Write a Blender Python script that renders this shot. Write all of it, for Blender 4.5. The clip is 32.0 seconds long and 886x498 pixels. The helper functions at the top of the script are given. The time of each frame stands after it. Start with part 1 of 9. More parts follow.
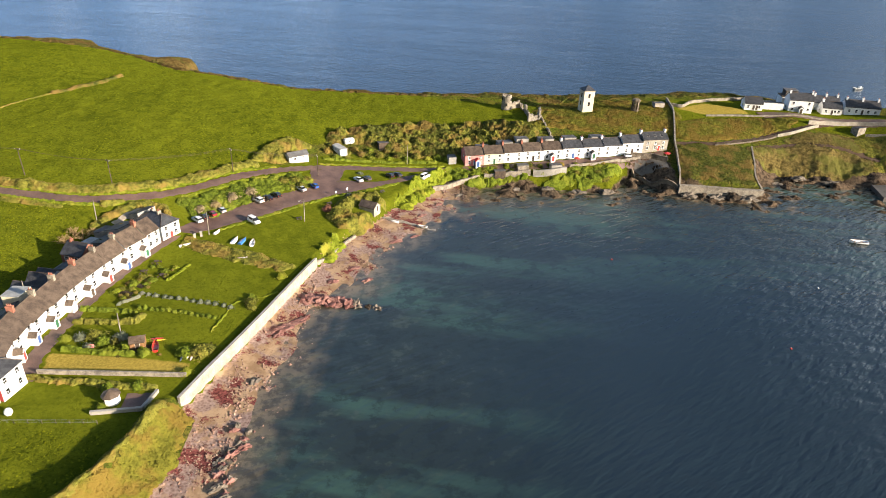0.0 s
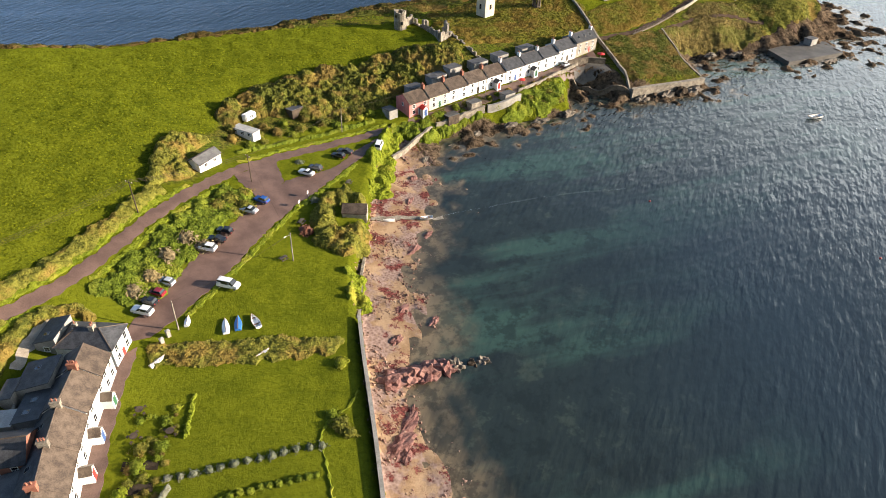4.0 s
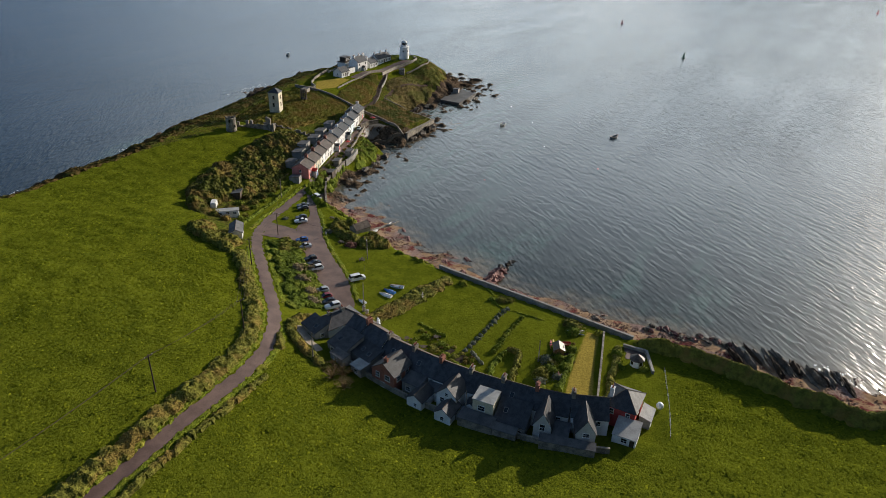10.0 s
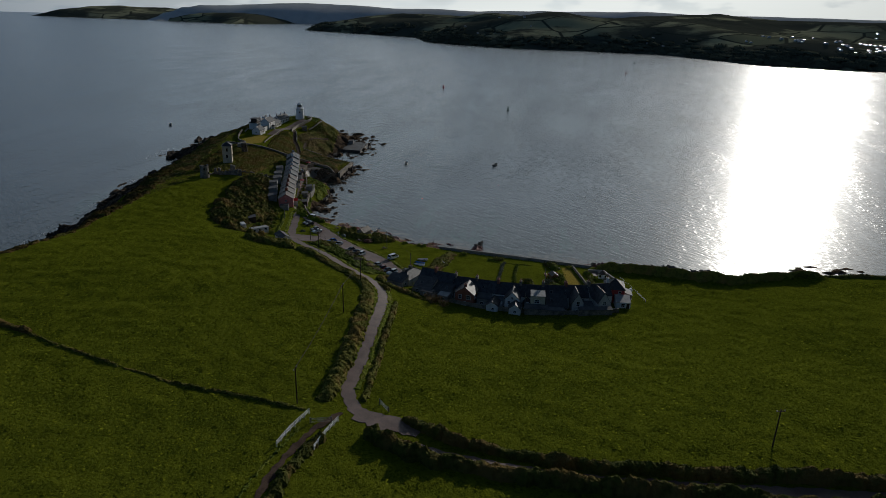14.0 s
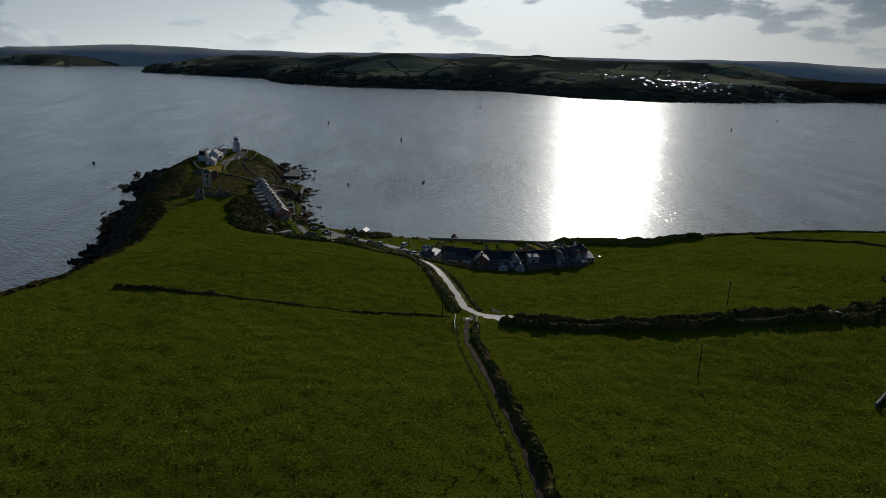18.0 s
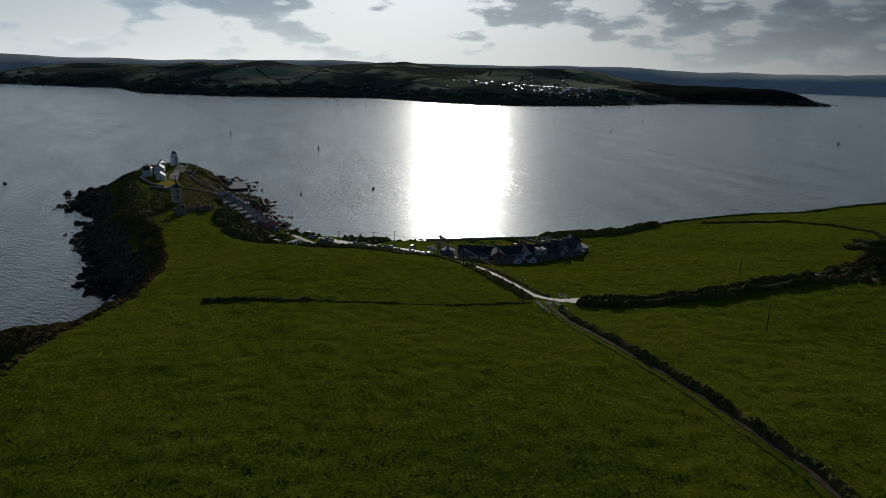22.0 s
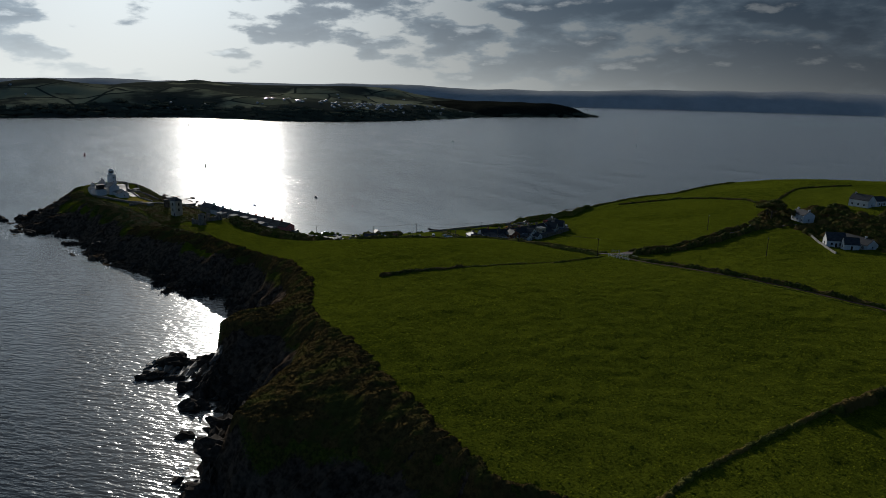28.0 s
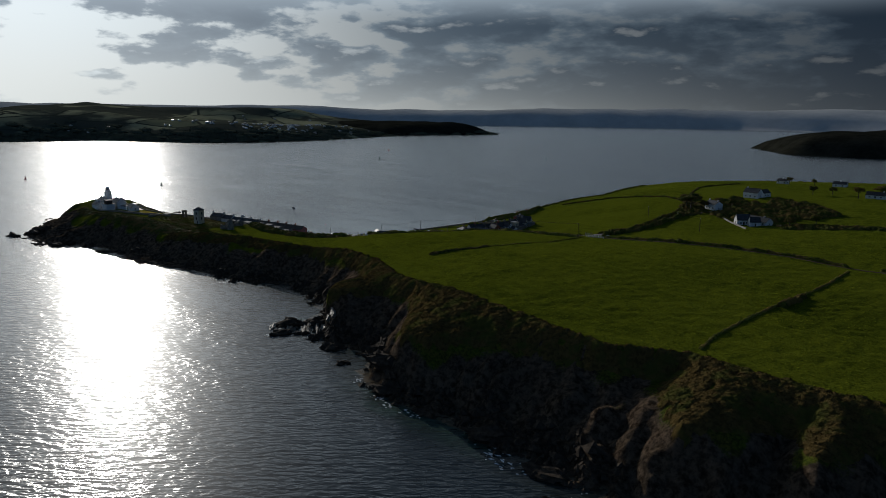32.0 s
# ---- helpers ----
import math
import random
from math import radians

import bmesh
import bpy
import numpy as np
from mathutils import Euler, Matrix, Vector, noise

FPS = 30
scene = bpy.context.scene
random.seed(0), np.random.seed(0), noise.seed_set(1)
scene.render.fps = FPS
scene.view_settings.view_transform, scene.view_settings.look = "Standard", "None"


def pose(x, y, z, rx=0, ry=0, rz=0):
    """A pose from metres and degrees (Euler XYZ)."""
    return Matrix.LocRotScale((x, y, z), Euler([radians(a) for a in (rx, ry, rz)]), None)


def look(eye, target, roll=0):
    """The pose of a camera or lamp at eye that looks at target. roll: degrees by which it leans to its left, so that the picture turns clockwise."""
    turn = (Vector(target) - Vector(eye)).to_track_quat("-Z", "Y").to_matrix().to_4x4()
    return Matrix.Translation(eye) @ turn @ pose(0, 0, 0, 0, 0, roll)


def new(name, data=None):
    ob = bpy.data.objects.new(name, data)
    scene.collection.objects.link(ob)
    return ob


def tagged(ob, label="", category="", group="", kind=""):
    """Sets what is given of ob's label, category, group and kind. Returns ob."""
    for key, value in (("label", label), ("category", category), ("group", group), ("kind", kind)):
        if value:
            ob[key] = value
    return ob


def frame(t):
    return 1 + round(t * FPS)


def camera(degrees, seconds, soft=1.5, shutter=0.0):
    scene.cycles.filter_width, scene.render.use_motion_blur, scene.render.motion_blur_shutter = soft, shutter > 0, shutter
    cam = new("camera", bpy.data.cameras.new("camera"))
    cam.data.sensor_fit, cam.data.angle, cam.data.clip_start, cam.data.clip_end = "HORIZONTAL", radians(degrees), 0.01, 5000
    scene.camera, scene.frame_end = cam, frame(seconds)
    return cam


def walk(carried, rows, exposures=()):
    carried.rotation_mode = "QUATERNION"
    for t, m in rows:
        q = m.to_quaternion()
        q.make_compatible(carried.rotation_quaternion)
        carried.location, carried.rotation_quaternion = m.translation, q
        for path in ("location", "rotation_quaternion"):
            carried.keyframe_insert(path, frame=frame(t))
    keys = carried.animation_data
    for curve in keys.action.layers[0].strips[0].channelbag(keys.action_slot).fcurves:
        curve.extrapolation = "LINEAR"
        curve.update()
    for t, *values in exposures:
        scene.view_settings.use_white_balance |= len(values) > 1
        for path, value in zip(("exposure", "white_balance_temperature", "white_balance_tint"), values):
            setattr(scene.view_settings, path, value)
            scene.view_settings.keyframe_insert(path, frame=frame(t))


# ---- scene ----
cam = camera(68.2, 32.0, soft=0.85)
METRES, EYE, TILT, LEAN, TURN = 790.0, 98.9, -29.37, -1.14, 0.0
PATH = [
    (0, (0.607, -2.891, 98.788), (0.67, -1.133, 97.837), 2.1),
    (0.5, (-9.04, 6.166, 98.646), (-8.89, 7.9, 97.662), 2.1),
    (1, (-18.326, 15.768, 98.501), (-18.087, 17.472, 97.482), 2.2),
    (1.5, (-26.943, 25.889, 98.406), (-26.614, 27.555, 97.349), 2.3),
    (2, (-34.956, 36.465, 98.399), (-34.538, 38.082, 97.299), 2.2),
    (2.5, (-42.257, 47.355, 98.517), (-41.749, 48.914, 97.372), 2.3),
    (3, (-48.903, 58.307, 98.653), (-48.308, 59.798, 97.461), 2.2),
    (3.5, (-56.03, 66.202, 98.831), (-55.345, 67.629, 97.61), 2.2),
    (5.5, (-92.797, 76.855, 100.585), (-91.736, 78.054, 99.387), 2.2),
    (6, (-104.145, 78.234, 100.921), (-102.99, 79.374, 99.753), 2.2),
    (6.5, (-115.989, 79.594, 101.177), (-114.744, 80.673, 100.044), 2.1),
    (7, (-127.833, 81.534, 101.41), (-126.507, 82.549, 100.309), 1.9),
    (7.5, (-139.733, 84.211, 101.661), (-138.333, 85.156, 100.591), 1.8),
    (8, (-152.015, 87.793, 101.931), (-150.543, 88.663, 100.893), 1.8),
    (8.5, (-164.343, 91.638, 102.065), (-162.808, 92.433, 101.06), 1.8),
    (9, (-177.266, 96.023, 102.089), (-175.67, 96.739, 101.12), 1.8),
    (9.5, (-190.03, 100.777, 101.997), (-188.381, 101.417, 101.064), 1.8),
    (10, (-202.886, 106.126, 101.835), (-201.19, 106.688, 100.936), 1.8),
    (10.5, (-215.445, 111.9, 101.596), (-213.709, 112.386, 100.729), 1.9),
    (11, (-227.648, 117.995, 101.384), (-225.878, 118.406, 100.549), 1.8),
    (11.5, (-239.328, 124.442, 101.03), (-237.529, 124.781, 100.225), 1.8),
    (12, (-250.949, 131.38, 100.758), (-249.125, 131.648, 99.983), 1.6),
    (12.5, (-262.312, 138.495, 100.477), (-260.469, 138.695, 99.727), 1.6),
    (13, (-273.339, 146.004, 100.159), (-271.48, 146.136, 99.433), 1.5),
    (13.5, (-283.728, 154.123, 99.936), (-281.858, 154.187, 99.23), 1.6),
    (14, (-293.744, 162.615, 99.676), (-291.865, 162.615, 98.989), 1.6),
    (14.5, (-303.237, 171.483, 99.474), (-301.353, 171.419, 98.806), 1.6),
    (16.5, (-338.985, 211.359, 99.256), (-337.105, 211.043, 98.651), 1.6),
    (17, (-347.244, 221.412, 99.28), (-345.37, 221.039, 98.689), 1.5),
    (17.5, (-355.11, 231.486, 99.317), (-353.243, 231.062, 98.738), 1.6),
    (18, (-362.82, 241.81, 99.235), (-360.962, 241.334, 98.668), 1.5),
    (18.5, (-369.104, 252.343, 99.148), (-367.256, 251.816, 98.594), 1.5),
    (19, (-371.17, 263.198, 99.34), (-369.335, 262.617, 98.798), 1.4),
    (19.5, (-369.532, 273.915, 99.712), (-367.714, 273.278, 99.174), 1.5),
    (20, (-366.785, 284.482, 99.852), (-364.988, 283.787, 99.315), 1.4),
    (20.5, (-363.716, 294.62, 99.963), (-361.941, 293.874, 99.424), 1.1),
    (21, (-361.186, 303.53, 100.068), (-359.431, 302.739, 99.526), 0.9),
    (21.5, (-359.761, 310.77, 100.178), (-358.024, 309.94, 99.636), 1.2),
    (22, (-357.422, 318.38, 100.397), (-355.704, 317.511, 99.857), 1.3),
    (22.5, (-354.144, 327.697, 100.584), (-352.449, 326.783, 100.043), 1.3),
    (23, (-350.031, 338.236, 100.763), (-348.365, 337.271, 100.223), 1.2),
    (23.5, (-345.207, 349.506, 100.981), (-343.574, 348.487, 100.439), 1.2),
    (24, (-340.347, 361.431, 101.197), (-338.75, 360.354, 100.659), 1.3),
    (24.5, (-337.608, 373.871, 101.372), (-336.045, 372.742, 100.839), 1.3),
    (25, (-336.737, 386.325, 101.297), (-335.205, 385.151, 100.773), 1.4),
    (25.5, (-336.135, 398.751, 100.939), (-334.635, 397.536, 100.419), 1.4),
    (27.5, (-330.061, 448.637, 96.368), (-328.682, 447.272, 95.883), 1.1),
    (28, (-330.538, 461.675, 96.065), (-329.189, 460.278, 95.588), 1.1),
    (28.5, (-331.347, 474.457, 96.024), (-330.027, 473.031, 95.552), 1.0),
    (29, (-332.001, 487.419, 96.021), (-330.711, 485.964, 95.556), 1.0),
    (29.5, (-332.463, 500.424, 96.086), (-331.203, 498.94, 95.628), 0.9),
    (30, (-332.44, 513.622, 96.104), (-331.209, 512.111, 95.654), 0.8),
    (30.5, (-332.017, 526.738, 96.073), (-330.816, 525.201, 95.629), 0.8),
    (31, (-331.41, 539.301, 95.883), (-330.238, 537.741, 95.448), 0.8),
    (31.5, (-330.524, 551.944, 95.654), (-329.382, 550.358, 95.229), 0.7),
    (32, (-329.573, 565.048, 95.421), (-328.462, 563.438, 95.005), 0.6),
]
EXPOSURES = [(0.0, 1.39, 6950, 14), (4.0, 1.42, 6950, 14), (6.0, 1.42, 6900, 14), (8.0, 1.08, 6650, 13), (10.0, 0.3, 6400, 11), (11.5, -0.70, 6150, 9), (13.0, -1.18, 5950, 9), (17.0, -1.3, 5850, 9), (20.0, -1.3, 5850, 9), (32.0, -1.3, 5800, 9)]
walk(cam, [(t, look(eye, target, roll)) for t, eye, target, roll in PATH], EXPOSURES)

# ---- sky and sun ----
SUN_AZ, SUN_EL = radians(-28.0), radians(15.0)
SUN_DIR = Vector((math.cos(SUN_AZ) * math.cos(SUN_EL), math.sin(SUN_AZ) * math.cos(SUN_EL), math.sin(SUN_EL)))


def link(nt, a, b):
    nt.links.new(a, b)


def node(nt, kind, **values):
    """A shader node; values set its properties or its inputs by name."""
    n = nt.nodes.new(kind)
    for key, value in values.items():
        name = key.replace("_", " ")
        hit = [s for s in n.inputs if s.name.lower() == name.lower()]
        if hit:
            if hasattr(value, "is_output"):
                nt.links.new(value, hit[0])
            else:
                hit[0].default_value = value
        else:
            setattr(n, key, value)
    return n


def maths(nt, op, a, b=0.0, c=None):
    n = nt.nodes.new("ShaderNodeMath")
    n.operation = op
    for i, v in enumerate((a, b, c)):
        if v is None:
            continue
        if hasattr(v, "is_output"):
            nt.links.new(v, n.inputs[i])
        else:
            n.inputs[i].default_value = v
    return n.outputs[0]


def ramp(nt, fac, lo, hi, smooth=True):
    n = nt.nodes.new("ShaderNodeMapRange")
    n.interpolation_type = "SMOOTHSTEP" if smooth else "LINEAR"
    nt.links.new(fac, n.inputs["Value"])
    n.inputs["From Min"].default_value, n.inputs["From Max"].default_value = lo, hi
    return n.outputs["Result"]


def blend(nt, fac, a, b, mode="MIX"):
    n = nt.nodes.new("ShaderNodeMix")
    n.data_type, n.blend_type = "RGBA", mode
    for sock, v in ((n.inputs[0], fac), (n.inputs[6], a), (n.inputs[7], b)):
        if hasattr(v, "is_output"):
            nt.links.new(v, sock)
        else:
            sock.default_value = v if not isinstance(v, tuple) else (*v[:3], 1)
    return n.outputs[2]


CLOUD_SHIFT = (0.35, 0.2, 0.0)


def noise_at_sky(nt, vec, scale, detail, rough):
    return node(nt, "ShaderNodeTexNoise", Vector=vec, Scale=scale, Detail=detail, Roughness=rough).outputs[0]


def make_world():
    w = bpy.data.worlds.new("sky")
    scene.world = w
    w.use_nodes = True
    nt = w.node_tree
    bg = nt.nodes["Background"]
    sky = node(nt, "ShaderNodeTexSky")
    sky.sky_type, sky.sun_disc = "NISHITA", False
    sky.sun_elevation, sky.sun_rotation = SUN_EL, math.pi / 2 - SUN_AZ
    sky.air_density, sky.dust_density, sky.ozone_density = 1.0, 2.0, 1.0
    co = node(nt, "ShaderNodeTexCoord")
    sep = node(nt, "ShaderNodeSeparateXYZ", Vector=co.outputs["Generated"])
    up = maths(nt, "MAXIMUM", sep.outputs[2], 0.0)
    dot = node(nt, "ShaderNodeVectorMath", operation="DOT_PRODUCT")
    link(nt, co.outputs["Generated"], dot.inputs[0])
    dot.inputs[1].default_value = SUN_DIR
    toward = maths(nt, "MAXIMUM", dot.outputs["Value"], 0.0)
    glow = maths(nt, "POWER", toward, 20.0)
    flat = maths(nt, "POWER", maths(nt, "SUBTRACT", 1.0, up), 1.6)
    near = maths(nt, "MULTIPLY", maths(nt, "POWER", toward, 2.0), flat)

    def mass_at(lift):
        pos = node(nt, "ShaderNodeMapping", Vector=co.outputs["Generated"])
        pos.inputs["Scale"].default_value = (1.0, 1.0, 3.7)
        pos.inputs["Location"].default_value = (CLOUD_SHIFT[0], CLOUD_SHIFT[1], CLOUD_SHIFT[2] + lift)
        big = noise_at_sky(nt, pos.outputs[0], 3.2, 3.0, 0.5)
        puff = node(nt, "ShaderNodeMapping", Vector=co.outputs["Generated"])
        puff.inputs["Scale"].default_value = (1.0, 1.0, 2.9)
        puff.inputs["Location"].default_value = (0.0, 0.0, lift * 0.5)
        small = noise_at_sky(nt, puff.outputs[0], 12.0, 9.0, 0.55)
        return maths(nt, "ADD", maths(nt, "MULTIPLY", big, 0.6), maths(nt, "MULTIPLY", small, 0.4))

    mass, above = mass_at(0.0), mass_at(0.055)
    # thin veil of high cloud, brightest low down on the sun's side
    veil = blend(nt, near, (2.3, 3.2, 4.6), (21.0, 23.6, 24.6))
    clear = blend(nt, 0.75, sky.outputs[0], veil)
    clear = blend(nt, glow, clear, (44.0, 45.5, 43.5))
    # banks of cloud: slate-blue within, paler towards the edges, lit along their tops
    thick = maths(nt, "ADD", mass, maths(nt, "MULTIPLY", maths(nt, "SUBTRACT", 1.0, near), 0.12))
    thick = maths(nt, "ADD", thick, maths(nt, "MULTIPLY", maths(nt, "MINIMUM", up, 0.2), 0.45))
    cover = ramp(nt, thick, 0.53, 0.572)
    core = ramp(nt, thick, 0.545, 0.625)
    rim = ramp(nt, maths(nt, "SUBTRACT", mass, above), 0.06, 0.12)
    lit = blend(nt, near, (6.0, 6.2, 6.2), (30.0, 30.6, 29.6))
    pale = blend(nt, near, (1.0, 1.75, 2.9), (11.4, 15.0, 17.6))
    dull = blend(nt, near, (0.40, 0.84, 1.60), (3.9, 6.6, 9.4))
    body = blend(nt, core, pale, dull)
    body = blend(nt, maths(nt, "MULTIPLY", rim, 0.7), body, lit)
    body = blend(nt, glow, body, blend(nt, rim, (13.0, 14.4, 15.6), (44.0, 45.5, 43.5)))
    colour = blend(nt, maths(nt, "MULTIPLY", cover, 0.96), clear, body)
    # pale band low over the land
    low = maths(nt, "MULTIPLY", maths(nt, "POWER", maths(nt, "SUBTRACT", 1.0, up), 18.0), maths(nt, "ADD", 0.18, maths(nt, "MULTIPLY", toward, 0.74)))
    colour = blend(nt, low, colour, blend(nt, maths(nt, "POWER", toward, 2.2), (1.3, 1.7, 2.2), (40.0, 39.0, 34.0)))
    # heavier cloud to the north, brighter sky over the open sea to the south
    gain = maths(nt, "ADD", 0.35, maths(nt, "MULTIPLY", maths(nt, "ADD", maths(nt, "MULTIPLY", sep.outputs[1], 0.5), 0.5), 1.62))
    # clouds opposite the sun are lit from the front
    facing = maths(nt, "MAXIMUM", maths(nt, "MULTIPLY", dot.outputs["Value"], -1.0), 0.0)
    gain = maths(nt, "MULTIPLY", gain, maths(nt, "ADD", 1.0, maths(nt, "MULTIPLY", facing, 1.7)))
    tone = node(nt, "ShaderNodeVectorMath", operation="SCALE")
    link(nt, colour, tone.inputs[0])
    link(nt, gain, tone.inputs["Scale"])
    # unseen bright belt added under the cloud deck, sunward, to brighten the sea
    belt_colour = blend(nt, maths(nt, "POWER", toward, 1.4), (8.0, 9.8, 11.4), (24.5, 26.6, 27.0))
    thin = maths(nt, "MULTIPLY", maths(nt, "MULTIPLY", ramp(nt, toward, 0.05, 0.6), 0.8), ramp(nt, up, 0.115, 0.19))
    thin = maths(nt, "MULTIPLY", thin, ramp(nt, up, 0.58, 0.28))
    colour = blend(nt, thin, tone.outputs[0], belt_colour)
    link(nt, colour, bg.inputs[0])
    bg.inputs[1].default_value = 0.063


make_world()
sun = new("sun", bpy.data.lights.new("sun", "SUN"))
sun.data.energy, sun.data.angle, sun.data.color = 5.0, radians(0.55), (1.0, 0.89, 0.74)
sun.matrix_world = look((0, 0, 300), Vector((0, 0, 300)) - SUN_DIR)

# ---- materials ----
def surface(name, rough=0.8, metal=0.0, spec=0.5):
    m = bpy.data.materials.new(name)
    m.use_nodes = True
    nt = m.node_tree
    b = nt.nodes["Principled BSDF"]
    b.inputs["Roughness"].default_value, b.inputs["Metallic"].default_value = rough, metal
    b.inputs["Specular IOR Level"].default_value = spec
    return m, nt, b


def place(nt):
    return node(nt, "ShaderNodeNewGeometry").outputs["Position"]


def noise_at(nt, vec, scale, detail=4.0, rough=0.55):
    return node(nt, "ShaderNodeTexNoise", Vector=vec, Scale=scale, Detail=detail, Roughness=rough).outputs[0]


def bump(nt, b, height, strength, distance):
    n = node(nt, "ShaderNodeBump", Strength=strength, Distance=distance, Height=height)
    link(nt, n.outputs[0], b.inputs["Normal"])


def mottled(name, dark, light, scale=1.0, fine=12.0, rough=0.85, relief=0.3, depth=0.05, metal=0.0, vary=0.0, spec=0.4):
    """A weathered surface: broad stains and fine grain between two colours; vary: difference from piece to piece."""
    m, nt, b = surface(name, rough, metal, spec)
    p = place(nt)
    broad, grain = noise_at(nt, p, scale, 5), noise_at(nt, p, fine, 3)
    mixv = maths(nt, "ADD", maths(nt, "MULTIPLY", broad, 0.65), maths(nt, "MULTIPLY", grain, 0.35))
    c = blend(nt, ramp(nt, mixv, 0.34, 0.66), dark, light)
    if vary:
        rnd = node(nt, "ShaderNodeObjectInfo").outputs["Random"]
        k = maths(nt, "ADD", 1.0 - vary, maths(nt, "MULTIPLY", rnd, 2 * vary))
        hsv = node(nt, "ShaderNodeHueSaturation", Color=c, Value=k)
        c = hsv.outputs[0]
    link(nt, c, b.inputs["Base Color"])
    if relief:
        bump(nt, b, grain, relief, depth)
    return m


def attribute(nt, name):
    return node(nt, "ShaderNodeAttribute", attribute_name=name).outputs["Fac"]


def ground_material():
    m, nt, b = surface("turf_sand_and_rock", 1.0, 0, 0.0)
    p = place(nt)
    n1, n2, n3 = noise_at(nt, p, 0.02, 4), noise_at(nt, p, 0.22, 5, 0.65), noise_at(nt, p, 1.6, 4, 0.7)
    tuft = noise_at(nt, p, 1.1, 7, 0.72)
    rank = maths(nt, "SUBTRACT", 1.0, maths(nt, "MULTIPLY", attribute(nt, "lawn"), 0.45))
    grass = blend(nt, ramp(nt, n2, 0.36, 0.66), (0.060, 0.074, 0.006), (0.102, 0.116, 0.009))
    grass = blend(nt, maths(nt, "MULTIPLY", ramp(nt, n1, 0.35, 0.65), 0.55), grass, (0.128, 0.142, 0.011))
    # tuft shading put into the colour: hollows of the bump dark, crests pale
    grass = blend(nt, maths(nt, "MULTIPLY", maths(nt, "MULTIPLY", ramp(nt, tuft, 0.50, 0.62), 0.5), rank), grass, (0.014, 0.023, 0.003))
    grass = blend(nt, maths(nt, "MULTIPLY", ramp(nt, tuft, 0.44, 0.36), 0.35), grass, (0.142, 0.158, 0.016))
    dry = blend(nt, ramp(nt, n3, 0.3, 0.7), (0.22, 0.165, 0.032), (0.36, 0.265, 0.058))
    grass = blend(nt, ramp(nt, maths(nt, "ADD", attribute(nt, "dry"), maths(nt, "MULTIPLY", maths(nt, "SUBTRACT", n2, 0.5), 0.8)), 0.35, 0.75), grass, dry)
    bracken = blend(nt, ramp(nt, tuft, 0.40, 0.60), (0.120, 0.108, 0.022), (0.042, 0.044, 0.012))
    bracken = blend(nt, ramp(nt, n2, 0.42, 0.62), bracken, blend(nt, ramp(nt, tuft, 0.42, 0.58), (0.100, 0.122, 0.016), (0.045, 0.060, 0.010)))
    edge = maths(nt, "MULTIPLY", maths(nt, "SUBTRACT", n3, 0.5), 0.9)
    c = blend(nt, ramp(nt, maths(nt, "ADD", attribute(nt, "scrub"), edge), 0.35, 0.65), grass, bracken)
    vor = node(nt, "ShaderNodeTexVoronoi", Vector=p, Scale=1.6)
    rockn = noise_at(nt, p, 0.5, 8, 0.7)
    rock = blend(nt, ramp(nt, rockn, 0.36, 0.66), (0.026, 0.019, 0.013), (0.165, 0.118, 0.080))
    rock = blend(nt, maths(nt, "MULTIPLY", ramp(nt, n2, 0.45, 0.65), 0.3), rock, (0.135, 0.108, 0.078))
    sand = blend(nt, ramp(nt, n2, 0.4, 0.62), (0.235, 0.152, 0.090), (0.345, 0.240, 0.152))
    shingle = blend(nt, vor.outputs["Distance"], (0.125, 0.078, 0.066), (0.33, 0.240, 0.205))
    sand = blend(nt, ramp(nt, noise_at(nt, p, 0.12, 5, 0.65), 0.46, 0.56), sand, shingle)
    weed = blend(nt, ramp(nt, n3, 0.35, 0.65), (0.052, 0.017, 0.016), (0.19, 0.062, 0.055))
    sand = blend(nt, ramp(nt, noise_at(nt, p, 0.16, 7, 0.74), 0.52, 0.58), sand, weed)
    c = blend(nt, ramp(nt, maths(nt, "ADD", attribute(nt, "crag"), edge), 0.38, 0.62), c, rock)
    c = blend(nt, ramp(nt, maths(nt, "ADD", attribute(nt, "beach"), maths(nt, "MULTIPLY", edge, 0.3)), 0.4, 0.6), c, sand)
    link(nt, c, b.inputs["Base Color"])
    glowing = node(nt, "ShaderNodeHueSaturation", Color=c, Hue=0.525, Saturation=1.0, Value=3.0)
    link(nt, glowing.outputs[0], b.inputs["Sheen Tint"])
    link(nt, maths(nt, "MULTIPLY", maths(nt, "SUBTRACT", 1.0, maths(nt, "MAXIMUM", attribute(nt, "beach"), attribute(nt, "scrub"))), 0.12), b.inputs["Sheen Weight"])
    b.inputs["Sheen Roughness"].default_value = 0.45
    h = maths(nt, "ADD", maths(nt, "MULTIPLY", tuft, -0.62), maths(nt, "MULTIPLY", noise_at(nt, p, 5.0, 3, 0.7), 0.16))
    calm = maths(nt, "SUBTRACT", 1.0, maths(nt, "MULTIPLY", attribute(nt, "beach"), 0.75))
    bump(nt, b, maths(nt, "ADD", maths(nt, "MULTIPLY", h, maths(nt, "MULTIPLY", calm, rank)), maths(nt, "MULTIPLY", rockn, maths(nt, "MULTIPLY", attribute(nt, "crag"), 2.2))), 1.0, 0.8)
    return m


